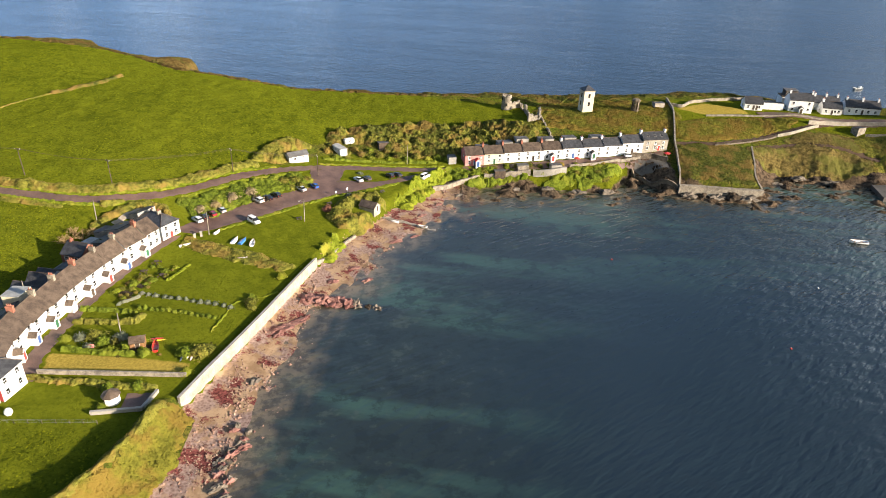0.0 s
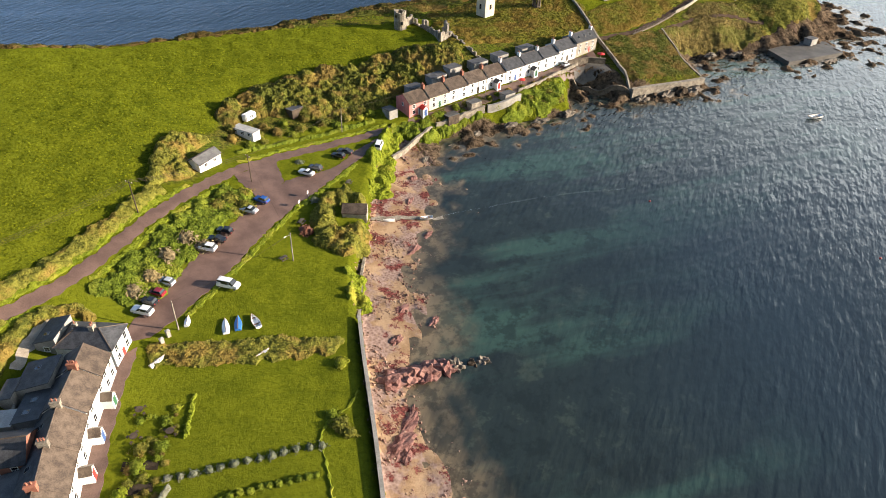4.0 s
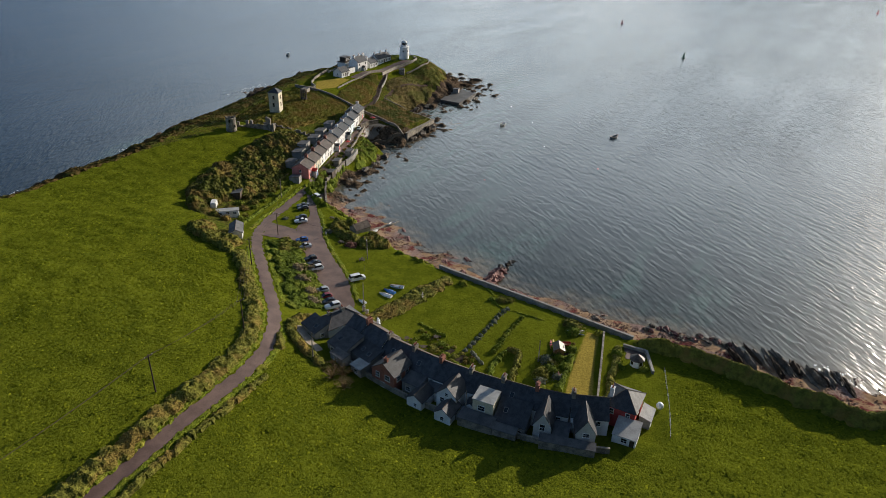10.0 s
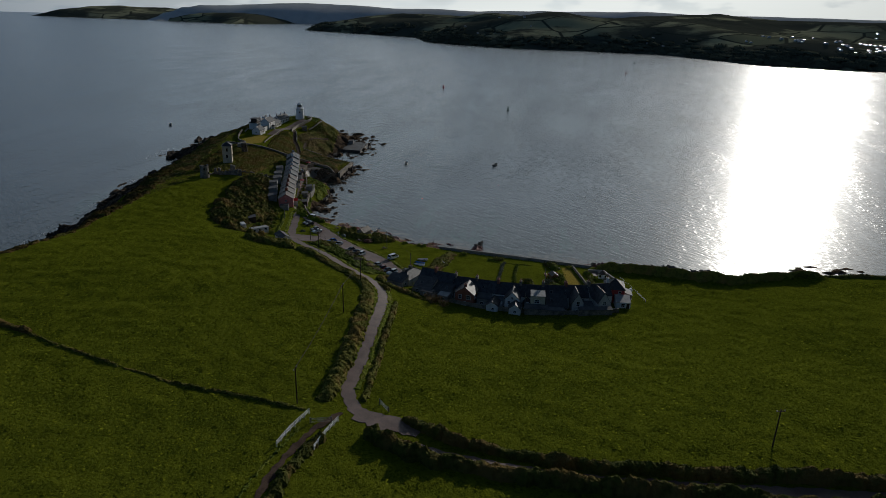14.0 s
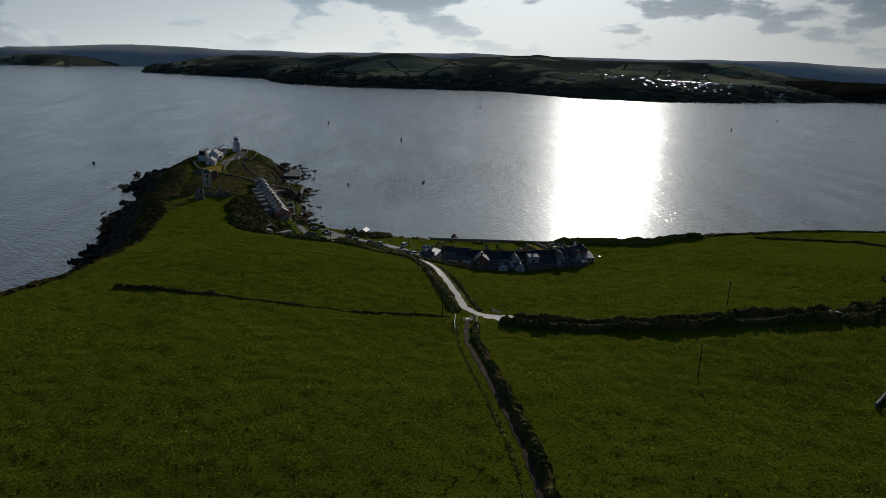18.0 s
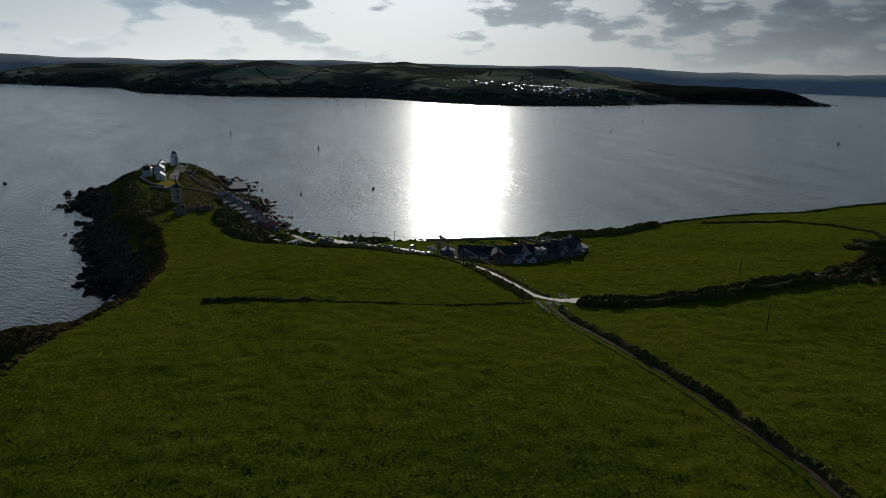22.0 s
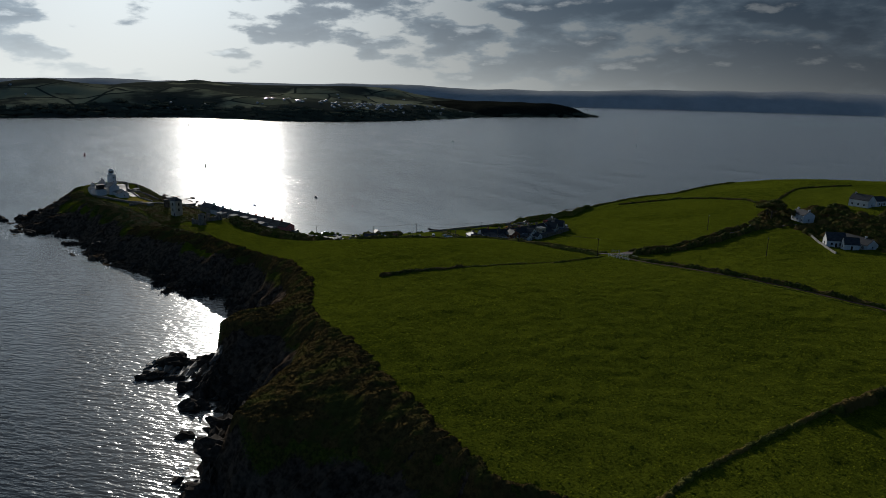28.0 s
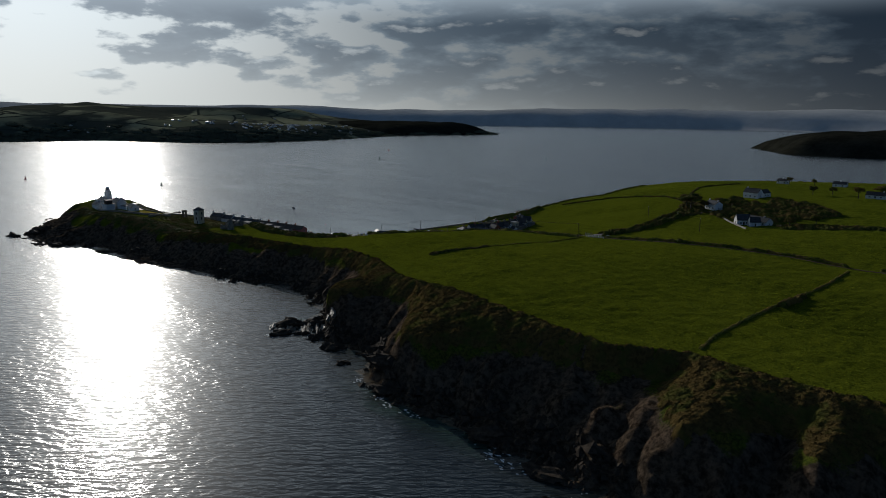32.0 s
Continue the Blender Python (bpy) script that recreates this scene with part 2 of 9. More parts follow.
def water_material():
    m, nt, b = surface("sea_water", 0.16, 0, 0.75)
    b.inputs["IOR"].default_value = 1.33
    p = place(nt)
    depth = attribute(nt, "depth")
    drift = node(nt, "ShaderNodeMapping", Vector=p)
    drift.inputs["Rotation"].default_value = (0, 0, radians(10))
    bands = node(nt, "ShaderNodeMapping", Vector=drift.outputs[0])
    bands.inputs["Scale"].default_value = (0.35, 1.5, 1.0)
    weedy = noise_at(nt, bands.outputs[0], 0.03, 5, 0.62)
    deep = blend(nt, ramp(nt, noise_at(nt, p, 0.006, 3), 0.4, 0.6), (0.008, 0.017, 0.024), (0.012, 0.024, 0.034))
    bed = blend(nt, ramp(nt, weedy, 0.48, 0.62), (0.016, 0.024, 0.022), (0.030, 0.064, 0.050))
    tangle = noise_at(nt, p, 0.14, 6, 0.7)
    bed = blend(nt, maths(nt, "MULTIPLY", ramp(nt, tangle, 0.50, 0.60), 0.6), bed, (0.009, 0.013, 0.011))
    bed = blend(nt, maths(nt, "MULTIPLY", ramp(nt, tangle, 0.44, 0.34), 0.5), bed, (0.046, 0.062, 0.046))
    shoal = blend(nt, ramp(nt, noise_at(nt, p, 0.3, 5, 0.65), 0.42, 0.58), (0.075, 0.060, 0.038), (0.165, 0.128, 0.080))
    c = blend(nt, ramp(nt, depth, 1.2, 6.0), bed, deep)
    c = blend(nt, ramp(nt, maths(nt, "ADD", depth, maths(nt, "MULTIPLY", weedy, -0.9)), -0.55, 0.42), shoal, c)
    link(nt, c, b.inputs["Base Color"])
    turn = node(nt, "ShaderNodeMapping", Vector=p)
    turn.inputs["Rotation"].default_value = (0, 0, radians(-34))
    wave = node(nt, "ShaderNodeMapping", Vector=turn.outputs[0])
    wave.inputs["Scale"].default_value = (0.36, 1.0, 1.0)
    open_water = maths(nt, "SUBTRACT", 1.0, maths(nt, "MULTIPLY", attribute(nt, "shelter"), 0.72))
    swell, chop, gusts = noise_at(nt, wave.outputs[0], 0.10, 2, 0.5), noise_at(nt, wave.outputs[0], 0.95, 2, 0.4), noise_at(nt, bands.outputs[0], 0.022, 4, 0.6)
    gust = ramp(nt, gusts, 0.22, 0.78)
    steep = node(nt, "ShaderNodeMapping", Vector=turn.outputs[0])
    steep.inputs["Scale"].default_value = (0.30, 1.0, 1.0)
    wavelets = noise_at(nt, steep.outputs[0], 0.50, 3, 0.45)
    h = maths(nt, "ADD", maths(nt, "MULTIPLY", swell, 0.35), maths(nt, "MULTIPLY", chop, maths(nt, "ADD", 0.14, maths(nt, "MULTIPLY", gust, 0.36))))
    h = maths(nt, "ADD", h, maths(nt, "MULTIPLY", wavelets, maths(nt, "ADD", 0.26, maths(nt, "MULTIPLY", gust, 0.62))))
    h = maths(nt, "MULTIPLY", h, open_water)
    # fine ripples on the waves: a second, broader gloss
    b.inputs["Coat Weight"].default_value, b.inputs["Coat Roughness"].default_value, b.inputs["Coat IOR"].default_value = 0.32, 0.37, 1.33
    bump(nt, b, h, 0.9, 1.0)
    link(nt, maths(nt, "ADD", 0.13, maths(nt, "MULTIPLY", gust, 0.05)), b.inputs["Roughness"])
    return m


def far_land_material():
    m, nt, b = surface("far_fields_hazed", 1.0, 0, 0.0)
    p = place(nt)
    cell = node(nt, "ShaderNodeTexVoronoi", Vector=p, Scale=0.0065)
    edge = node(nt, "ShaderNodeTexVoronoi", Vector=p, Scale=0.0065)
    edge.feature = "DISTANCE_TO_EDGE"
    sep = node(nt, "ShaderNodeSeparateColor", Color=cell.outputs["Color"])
    # field and hedge tones lightened to put hazy distance into the colour
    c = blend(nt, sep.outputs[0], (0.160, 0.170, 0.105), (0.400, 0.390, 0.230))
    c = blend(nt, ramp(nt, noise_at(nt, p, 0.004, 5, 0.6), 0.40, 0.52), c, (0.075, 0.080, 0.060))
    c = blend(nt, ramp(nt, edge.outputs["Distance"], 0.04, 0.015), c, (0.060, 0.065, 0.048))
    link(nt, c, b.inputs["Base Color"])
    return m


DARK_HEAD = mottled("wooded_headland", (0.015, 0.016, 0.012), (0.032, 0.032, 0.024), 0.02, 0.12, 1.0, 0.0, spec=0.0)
# pale grey base colour stands in for hazy air before the ridge
RIDGE = mottled("distant_moor_hazed", (0.46, 0.47, 0.46), (0.58, 0.58, 0.56), 0.004, 0.02, 1.0, 0.0, spec=0.0)
GROUND, WATER, FAR_LAND = ground_material(), water_material(), far_land_material()
TARMAC = mottled("worn_tarmac", (0.074, 0.044, 0.035), (0.148, 0.092, 0.073), 0.25, 5.0, 0.62, 0.2, 0.02)
TRACK = mottled("gravel_track", (0.050, 0.032, 0.023), (0.105, 0.070, 0.050), 0.4, 3.0, 1.0, 0.4, 0.05, spec=0.1)
RENDERED = mottled("whitewashed_render", (0.62, 0.61, 0.585), (0.79, 0.78, 0.76), 0.5, 6.0, 0.85, 0.15, 0.02)
CREAM = mottled("cream_render", (0.48, 0.42, 0.30), (0.66, 0.59, 0.44), 0.5, 6.0, 0.85, 0.15, 0.02)
PALE_BLUE = mottled("pale_blue_render", (0.50, 0.60, 0.64), (0.66, 0.76, 0.80), 0.5, 6.0, 0.85, 0.15, 0.02)
PINK = mottled("rose_render", (0.52, 0.16, 0.15), (0.68, 0.26, 0.23), 0.5, 6.0, 0.85, 0.15, 0.02)
RED_PAINT = mottled("red_painted_render", (0.36, 0.045, 0.04), (0.50, 0.08, 0.07), 0.6, 6.0, 0.8, 0.15, 0.02)
SLATE = mottled("grey_slate", (0.020, 0.021, 0.024), (0.060, 0.062, 0.067), 0.9, 5.0, 0.55, 0.4, 0.05, vary=0.18)
BROWN_SLATE = mottled("lichened_brown_slate", (0.046, 0.032, 0.023), (0.125, 0.092, 0.066), 0.7, 4.0, 0.5, 0.4, 0.05, vary=0.15)
STONE = mottled("grey_rubble_stone", (0.12, 0.105, 0.085), (0.32, 0.28, 0.22), 0.7, 3.5, 0.92, 0.8, 0.1)
DARK_STONE = mottled("weathered_dark_stone", (0.070, 0.056, 0.042), (0.19, 0.155, 0.115), 0.7, 3.5, 0.95, 0.8, 0.1)
PALE_STONE = mottled("limewashed_stone", (0.20, 0.18, 0.145), (0.37, 0.335, 0.275), 0.5, 3.5, 0.9, 0.5, 0.06)
BRICK_RED = mottled("old_brick", (0.20, 0.075, 0.05), (0.34, 0.14, 0.09), 0.8, 5.0, 0.9, 0.4, 0.03)
CONCRETE = mottled("weathered_concrete", (0.20, 0.188, 0.165), (0.34, 0.32, 0.285), 0.4, 3.0, 0.9, 0.3, 0.04)
GLASS, _nt, _b = surface("window_glass", 0.06, 0, 0.6)
_b.inputs["Base Color"].default_value = (0.015, 0.018, 0.022, 1)
DARK_WOOD = mottled("dark_stained_timber", (0.035, 0.024, 0.016), (0.085, 0.06, 0.04), 1.2, 8.0, 0.8, 0.3, 0.02)
WHITE_PAINT = mottled("white_gloss_paint", (0.72, 0.72, 0.70), (0.84, 0.84, 0.82), 0.8, 8.0, 0.45, 0.0)
RED_GLOSS = mottled("red_gloss_paint", (0.42, 0.03, 0.025), (0.55, 0.05, 0.04), 0.8, 8.0, 0.4, 0.0)

# ---- lie of the land: waterline, plateau edge and heights, in metres ----
BAY_SHORE = [(-73, -262), (-55, -150), (-47, -48), (-42, 3), (-44, 50), (-45, 66), (-38, 80), (-36, 95), (-34, 115), (-31, 135), (-28, 145), (-18, 160), (-13, 180), (2, 193), (9, 216), (20, 222), (33, 229), (44, 226), (74, 225), (84, 239), (91, 227), (110, 226), (133, 220), (137, 236), (148, 243), (163, 241), (176, 226), (200, 221), (213, 219)]
EAST_SHORE = [(233, 228), (250, 245), (262, 268), (258, 295), (240, 318), (215, 338), (196, 348)]
SOUTH_SHORE = [(177, 349), (150, 359), (143, 340), (110, 336), (84, 342), (57, 343), (20, 337), (-10, 336), (-30, 338), (-47, 325), (-66, 324), (-86, 333), (-112, 352), (-136, 374), (-166, 380), (-181, 396), (-201, 405), (-221, 405), (-248, 412), (-272, 418), (-320, 425), (-400, 430), (-520, 440), (-700, 450)]
WEST_SHORE = [(-700, -330), (-400, -330), (-300, -310), (-200, -300), (-120, -300), (-90, -285)]
BAY_TOP = [(-110, -240), (-88, -200), (-73, -100), (-62, -40), (-58, 5), (-64, 45), (-67, 54), (-64, 62), (-59, 73), (-54.5, 82), (-52, 92), (-50.5, 104), (-43.5, 125), (-37.5, 145), (-31.5, 164), (-27, 178), (-18, 192), (-12, 205), (-2, 221), (10, 235), (25, 238), (45, 236), (60, 233), (71, 232), (79, 245), (90, 246), (98, 240), (104, 232), (129, 226), (132, 240), (138, 256), (160, 258), (205, 256), (224, 264)]
SOUTH_TOP = [(232, 276), (220, 292), (190, 304), (160, 308), (120, 309), (95, 307), (60, 310), (30, 307), (0, 301), (-60, 303), (-87, 306), (-119, 318), (-148, 338), (-166, 347), (-191, 352), (-221, 362), (-262, 374), (-285, 365), (-306, 371), (-335, 375), (-450, 385), (-700, 400)]
# crest of the southern cliffs, below the bracken slope that ends the fields
SOUTH_BROW = [(242, 284), (226, 304), (195, 316), (160, 320), (120, 321), (95, 318), (60, 322), (30, 319), (0, 314), (-40, 316), (-64, 309), (-88, 313), (-108, 321), (-126, 336), (-122, 352), (-126, 361), (-139, 358), (-149, 349), (-158, 352), (-166, 351), (-178, 366), (-186, 381), (-193, 391), (-203, 391), (-207, 385), (-217, 380), (-230, 378), (-245, 377), (-257, 376), (-268, 373), (-283, 369), (-282, 381), (-287, 394), (-293, 404), (-299, 401), (-305, 396), (-312, 387), (-318, 386), (-323, 400), (-328, 396), (-333, 385), (-346, 384), (-450, 393), (-700, 408)]
WEST_TOP = [(-700, -290), (-400, -290), (-300, -280), (-200, -268), (-140, -262)]
SHORE = np.array(BAY_SHORE + EAST_SHORE + SOUTH_SHORE + WEST_SHORE, float)
TOP = np.array(BAY_TOP + SOUTH_TOP + WEST_TOP, float)
BROW = np.array(BAY_TOP + SOUTH_BROW + WEST_TOP, float)
# heights of the plateau, area by area: (x, y, z)
COVE_HEIGHTS = [(-50, 106, 4.2), (-33, 162, 4.0), (-58, 130, 5.0), (-75, 100, 6.0), (-88, 130, 5.8), (-84, 155, 5.8), (-70, 172, 6.2), (-52, 180, 6.6), (-38, 185, 5.4), (-68, 185, 7.6), (-45, 200, 7.4), (-42, 222, 9.2), (-15, 215, 6.0), (-5, 235, 6.5), (-30, 243, 9.0), (15, 243, 6.6), (20, 262, 9.5)]
POINT_HEIGHTS = [(60, 246, 7.4), (97, 252, 9.0), (45, 238, 6.0), (70, 234, 4.5), (43, 264, 13.6), (36, 286, 14.6), (70, 283, 14.8), (92, 280, 15.6), (60, 303, 13.0), (115, 272, 14.5), (118, 240, 7.0), (128, 228, 4.4), (112, 236, 7.0), (140, 284, 16.6), (165, 274, 17.2), (202, 270, 17.8), (204, 262, 17.0), (180, 300, 15.5), (140, 262, 11.0), (155, 256, 8.0), (190, 256, 10.0)]
FIELD_HEIGHTS = [(-64, 208, 12.3), (-97, 189, 14.8), (-124, 190, 17.3), (-99, 168, 9.8), (-110, 150, 9.0), (-110, 120, 9.0), (-95, 95, 8.0), (-169, 179, 18.2), (-180, 199, 20.4), (-170, 219, 20.6), (-40, 260, 14.0), (-20, 290, 15.2), (10, 285, 14.8), (-60, 300, 17.0), (-60, 250, 17.0), (-95, 295, 21.0), (-113, 260, 22.0), (-135, 292, 22.0), (-119, 316, 20.8), (-148, 335, 22.0), (-190, 350, 24.5), (-160, 240, 22.0), (-200, 300, 25.5)]
WEST_HEIGHTS = [(-222, 360, 24.0), (-284, 360, 23.2), (-300, 300, 23.5), (-278, 198, 25.0), (-232, 180, 23.6), (-242, 100, 20.6), (-252, 100, 20.8), (-250, 70, 20.4), (-186, 97, 21.0), (-140, 100, 13.0), (-150, 40, 17.0), (-90, 40, 9.5), (-75, 0, 8.5), (-120, -80, 17.0), (-85, -100, 9.0), (-172, -170, 24.5), (-120, -200, 14.0), (-220, -60, 25.5), (-300, -80, 27.5), (-240, -220, 22.0), (-320, 100, 25.0), (-330, 300, 22.0), (-420, 200, 26.0), (-600, 200, 28.0), (-600, -100, 30.0), (-420, -80, 29.0)]
HEIGHTS = np.array(COVE_HEIGHTS + POINT_HEIGHTS + FIELD_HEIGHTS + WEST_HEIGHTS, float)


def edge_distance(poly, p):
    """Signed distance of the points p from a closed outline, positive inside."""
    best, inside = np.full(len(p), 1e18), np.zeros(len(p), bool)
    for a, b in zip(poly, np.roll(poly, -1, axis=0)):
        ab = b - a
        k = np.clip(((p - a) @ ab) / (ab @ ab), 0, 1)
        best = np.minimum(best, ((p - a - k[:, None] * ab) ** 2).sum(1))
        cross = (a[1] > p[:, 1]) != (b[1] > p[:, 1])
        with np.errstate(divide="ignore", invalid="ignore"):
            inside ^= cross & (p[:, 0] < a[0] + (p[:, 1] - a[1]) * ab[0] / ab[1])
    return np.where(inside, 1, -1) * np.sqrt(best)


def hash_noise(x, y, seed):
    """Smooth value noise with a period of about one metre of its arguments."""
    i, j = np.floor(x).astype(np.int64), np.floor(y).astype(np.int64)
    u, v = x - i, y - j
    u, v = u * u * (3 - 2 * u), v * v * (3 - 2 * v)
    val = lambda a, b: np.modf(np.abs(np.sin(a * 12.9898 + b * 78.233 + seed * 37.719) * 43758.5453))[0]
    return (val(i, j) * (1 - u) + val(i + 1, j) * u) * (1 - v) + (val(i, j + 1) * (1 - u) + val(i + 1, j + 1) * u) * v - 0.5


def _solve_heights():
    d = np.hypot(HEIGHTS[:, None, 0] - HEIGHTS[None, :, 0], HEIGHTS[:, None, 1] - HEIGHTS[None, :, 1])
    n = len(HEIGHTS)
    m = np.zeros((n + 3, n + 3))
    m[:n, :n] = -d - 2.0 * np.eye(n)
    m[:n, n], m[:n, n + 1:] = 1, HEIGHTS[:, :2] / 100
    m[n:, :n] = m[:n, n:].T
    return np.linalg.solve(m, np.append(HEIGHTS[:, 2], (0, 0, 0)))


HEIGHT_WEIGHTS = _solve_heights()


def plateau(p):
    z = HEIGHT_WEIGHTS[-3] + p / 100 @ HEIGHT_WEIGHTS[-2:]
    for (hx, hy, _), w in zip(HEIGHTS, HEIGHT_WEIGHTS):
        z = z - w * np.sqrt((p[:, 0] - hx) ** 2 + (p[:, 1] - hy) ** 2 + 9.0)
    return z


def land(p):
    """Height, and the share of beach and of crag, at the points p."""
    x, y = p[:, 0], p[:, 1]
    ds, dt = edge_distance(SHORE, p), edge_distance(TOP, p)
    wob = 5.0 * hash_noise(x / 17, y / 17, 1) + 2.5 * hash_noise(x / 6, y / 6, 2)
    south = 1 / (1 + np.exp(-(y - 315 - np.clip(-x - 100, 0, 60) * 0.5) / 6.0))
    ds = ds + wob * (0.25 + 0.9 * south)
    top = plateau(p)
    out = np.clip(-dt, 0, None)
    f = np.clip(ds / np.maximum(ds + out, 0.01), 0, 1)
    f = np.where(dt > 0, 1.0, f)
    db = edge_distance(BROW, p) + south * (1.6 * hash_noise(x / 7, y / 7, 41) + 1.0 * hash_noise(x / 2.7, y / 2.7, 42))
    face = np.clip(ds / np.maximum(ds + np.clip(-db, 0, None), 0.01), 0, 1)
    shelf = np.clip(np.clip(db, 0, None) / np.maximum(np.clip(db, 0, None) + out, 0.01), 0, 1)
    step = np.where(dt > 0, 1.0, np.where(db > 0, 0.8 + 0.2 * shelf, 0.8 * face))
    f = f * (1 - south) + step * south
    beach = 1 / (1 + np.exp((x - 15) / 5.0)) / (1 + np.exp((y - 240) / 4.0)) / (1 + np.exp((30 - y) / 8.0))
    crag = hash_noise(x / 9 + 0.4 * y / 9, y / 23, 3) * 1.2 + hash_noise(x / 3.4, y / 3.4, 4) * 0.7
    rib = np.abs(hash_noise(x / 11 + hash_noise(x / 19, y / 19, 14) * 1.2, y / 40, 15)) * 2 - 0.45
    rise = np.interp(f, [0, 0.3, 0.45, 0.78, 0.9, 1.0], [0, 0.10, 0.30, 0.84, 0.95, 1.0])
    cliff = np.clip(rise + (0.22 * crag + 0.34 * rib) * np.sin(np.pi * f), 0, 1.03)
    gully = np.abs(hash_noise(x / 6.5 + hash_noise(x / 13, y / 13, 43), y / 26, 44)) * 2 - 0.4
    wall = np.interp(face, [0, 0.28, 0.5, 0.9, 1.0], [0, 0.10, 0.30, 0.66, 0.74]) + (0.16 * crag + 0.30 * gully) * np.sin(np.pi * face) ** 0.8 * 0.8
    bank = 0.74 + 0.26 * np.sin(np.pi / 2 * shelf) + 0.035 * (crag + gully) * np.sin(np.pi * shelf)
    crest = np.where(dt > 0, 1.0, np.where(db > 0, bank, np.clip(wall, 0, 0.80)))
    cliff = cliff * (1 - south) + crest * south
    west = 1 / (1 + np.exp((y - 101) / 1.5))
    kink = 0.93 - 0.38 * west
    sand = np.where(f < kink, 0.36 * f, 0.36 * kink + (f - kink) / (1 - kink) * (1 - 0.36 * kink))
    z = top * (beach * sand + (1 - beach) * cliff)
    z = np.where(ds < 0, np.maximum(ds * (0.07 + 0.25 * south), -9.0 + 0 * ds), z)
    z = z + np.where(dt > 6, 0.5 * hash_noise(x / 31, y / 31, 5) + 0.16 * hash_noise(x / 7, y / 7, 6), 0)
    edge = np.exp(-((dt - 1.0) / 1.9) ** 2) * west * (x > -75) * (y > 15) * (y < 104)
    z = z + edge * (2.7 + 1.5 * hash_noise(x / 4, y / 4, 31))
    rough = np.clip(1 - f, 0, 1) * (ds > -12) * (1 - 0.6 * south * (db > 0))
    z = z + rough * (1 - beach) * (2.0 * np.abs(hash_noise(x / 5.3 + y / 11, y / 5.3, 7)) * 2 - 0.9 + 2.4 * hash_noise(x / 2.6, y / 2.6, 9) + 1.3 * hash_noise(x / 1.35, y / 1.35, 10)) + rough * beach * 0.5 * hash_noise(x / 2.2, y / 3.5, 8)
    return z, beach * (f < 0.06 + kink), (1 - beach) * (f < 0.995), f


def ground(x, y):
    return float(land(np.array([[x, y]], float))[0][0])


# ---- the ground, the sea and the far shore ----
def sheet(name, xs, ys, zf, material, attrs=()):
    gx, gy = np.meshgrid(xs, ys)
    p = np.stack((gx.ravel(), gy.ravel()), 1)
    z, values = zf(p)
    nx, ny = len(xs), len(ys)
    i = np.arange(nx * ny).reshape(ny, nx)
    quads = np.stack((i[:-1, :-1], i[:-1, 1:], i[1:, 1:], i[1:, :-1]), -1).reshape(-1, 4)
    me = bpy.data.meshes.new(name)
    me.vertices.add(len(p))
    me.vertices.foreach_set("co", np.column_stack((p, z)).astype(np.float32).ravel())
    me.loops.add(quads.size)
    me.loops.foreach_set("vertex_index", quads.ravel().astype(np.int32))
    me.polygons.add(len(quads))
    me.polygons.foreach_set("loop_start", np.arange(0, quads.size, 4, dtype=np.int32))
    me.update(calc_edges=True)
    me.polygons.foreach_set("use_smooth", np.ones(len(quads), bool))
    for key, v in values.items():
        me.attributes.new(key, "FLOAT", "POINT").data.foreach_set("value", v.astype(np.float32))
    me.materials.append(material)
    me.update()
    return new(name, me)


def steps(*parts):
    """Coordinates from (start, end, step) stretches."""
    return np.concatenate([np.arange(a, b, s) for a, b, s in parts])


def soft_in(poly, p, width):
    return np.clip(0.5 + edge_distance(np.array(poly, float), p) / width, 0, 1)


GORSE_BANK = [(-62, 219), (-52, 220), (-44, 226), (-40, 234), (-28, 240), (-8, 240), (12, 246), (40, 252), (92, 257), (104, 262), (112, 268), (110, 300), (60, 298), (48, 272), (28, 270), (2, 268), (-20, 263), (-31, 257), (-36, 250), (-41, 241), (-50, 241), (-55.5, 235), (-58, 227)]
POINT_SLOPE = [(96, 262), (100, 228), (130, 222), (250, 222), (262, 290), (200, 310), (196, 285), (214, 272), (204, 262), (170, 268), (130, 276), (118, 272)]
CENTRE_BANK = [(-68, 183), (-58, 193), (-46, 205), (-38, 212), (-44, 217), (-62, 202), (-78, 188)]
COVE_ROCK = [(84, 247), (92, 246.5), (99, 243), (99, 229), (93, 224), (86, 226), (82, 240)]
DRY_LAWNS = [(-82.3, 116.2), (-66, 116), (-50.6, 115.4), (-51.4, 111.6), (-65, 111.4), (-80.6, 110)]
HEAD_SCRUB = [(108, 300), (60, 297), (36, 293), (10, 297), (-20, 304), (0, 312), (60, 320), (120, 320), (190, 316), (240, 296), (216, 282), (204, 294), (160, 304)]
LIGHT_LAWN = [(115, 288), (126, 281.5), (147, 283), (145, 289), (130, 296)]


LANE_LINE = [(-178, 176), (-165, 183), (-133, 181), (-106, 181), (-88, 187), (-67, 203), (-40, 224), (12, 234)]
TRACK_LINE = [(-176, 183), (-198, 192), (-242, 196), (-290, 202), (-318, 212), (-420, 216)]
WEST_LINE = [(-182, 166), (-191, 160), (-200, 80), (-216, 40), (-240, 10)]
COVE_AREA = [(-98, 172), (-70, 205), (-40, 240), (16, 256), (16, 226), (-12, 200), (-28, 165), (-48, 94), (-98, 92)]
ROW_AREA = [(14, 234), (110, 246), (232, 250), (234, 290), (110, 300), (60, 300), (50, 264), (14, 258)]


BANK_LINE = [(-60, 20), (-64, 45), (-67, 54), (-64, 62), (-59, 73), (-54.5, 82), (-52, 92), (-50.5, 103)]


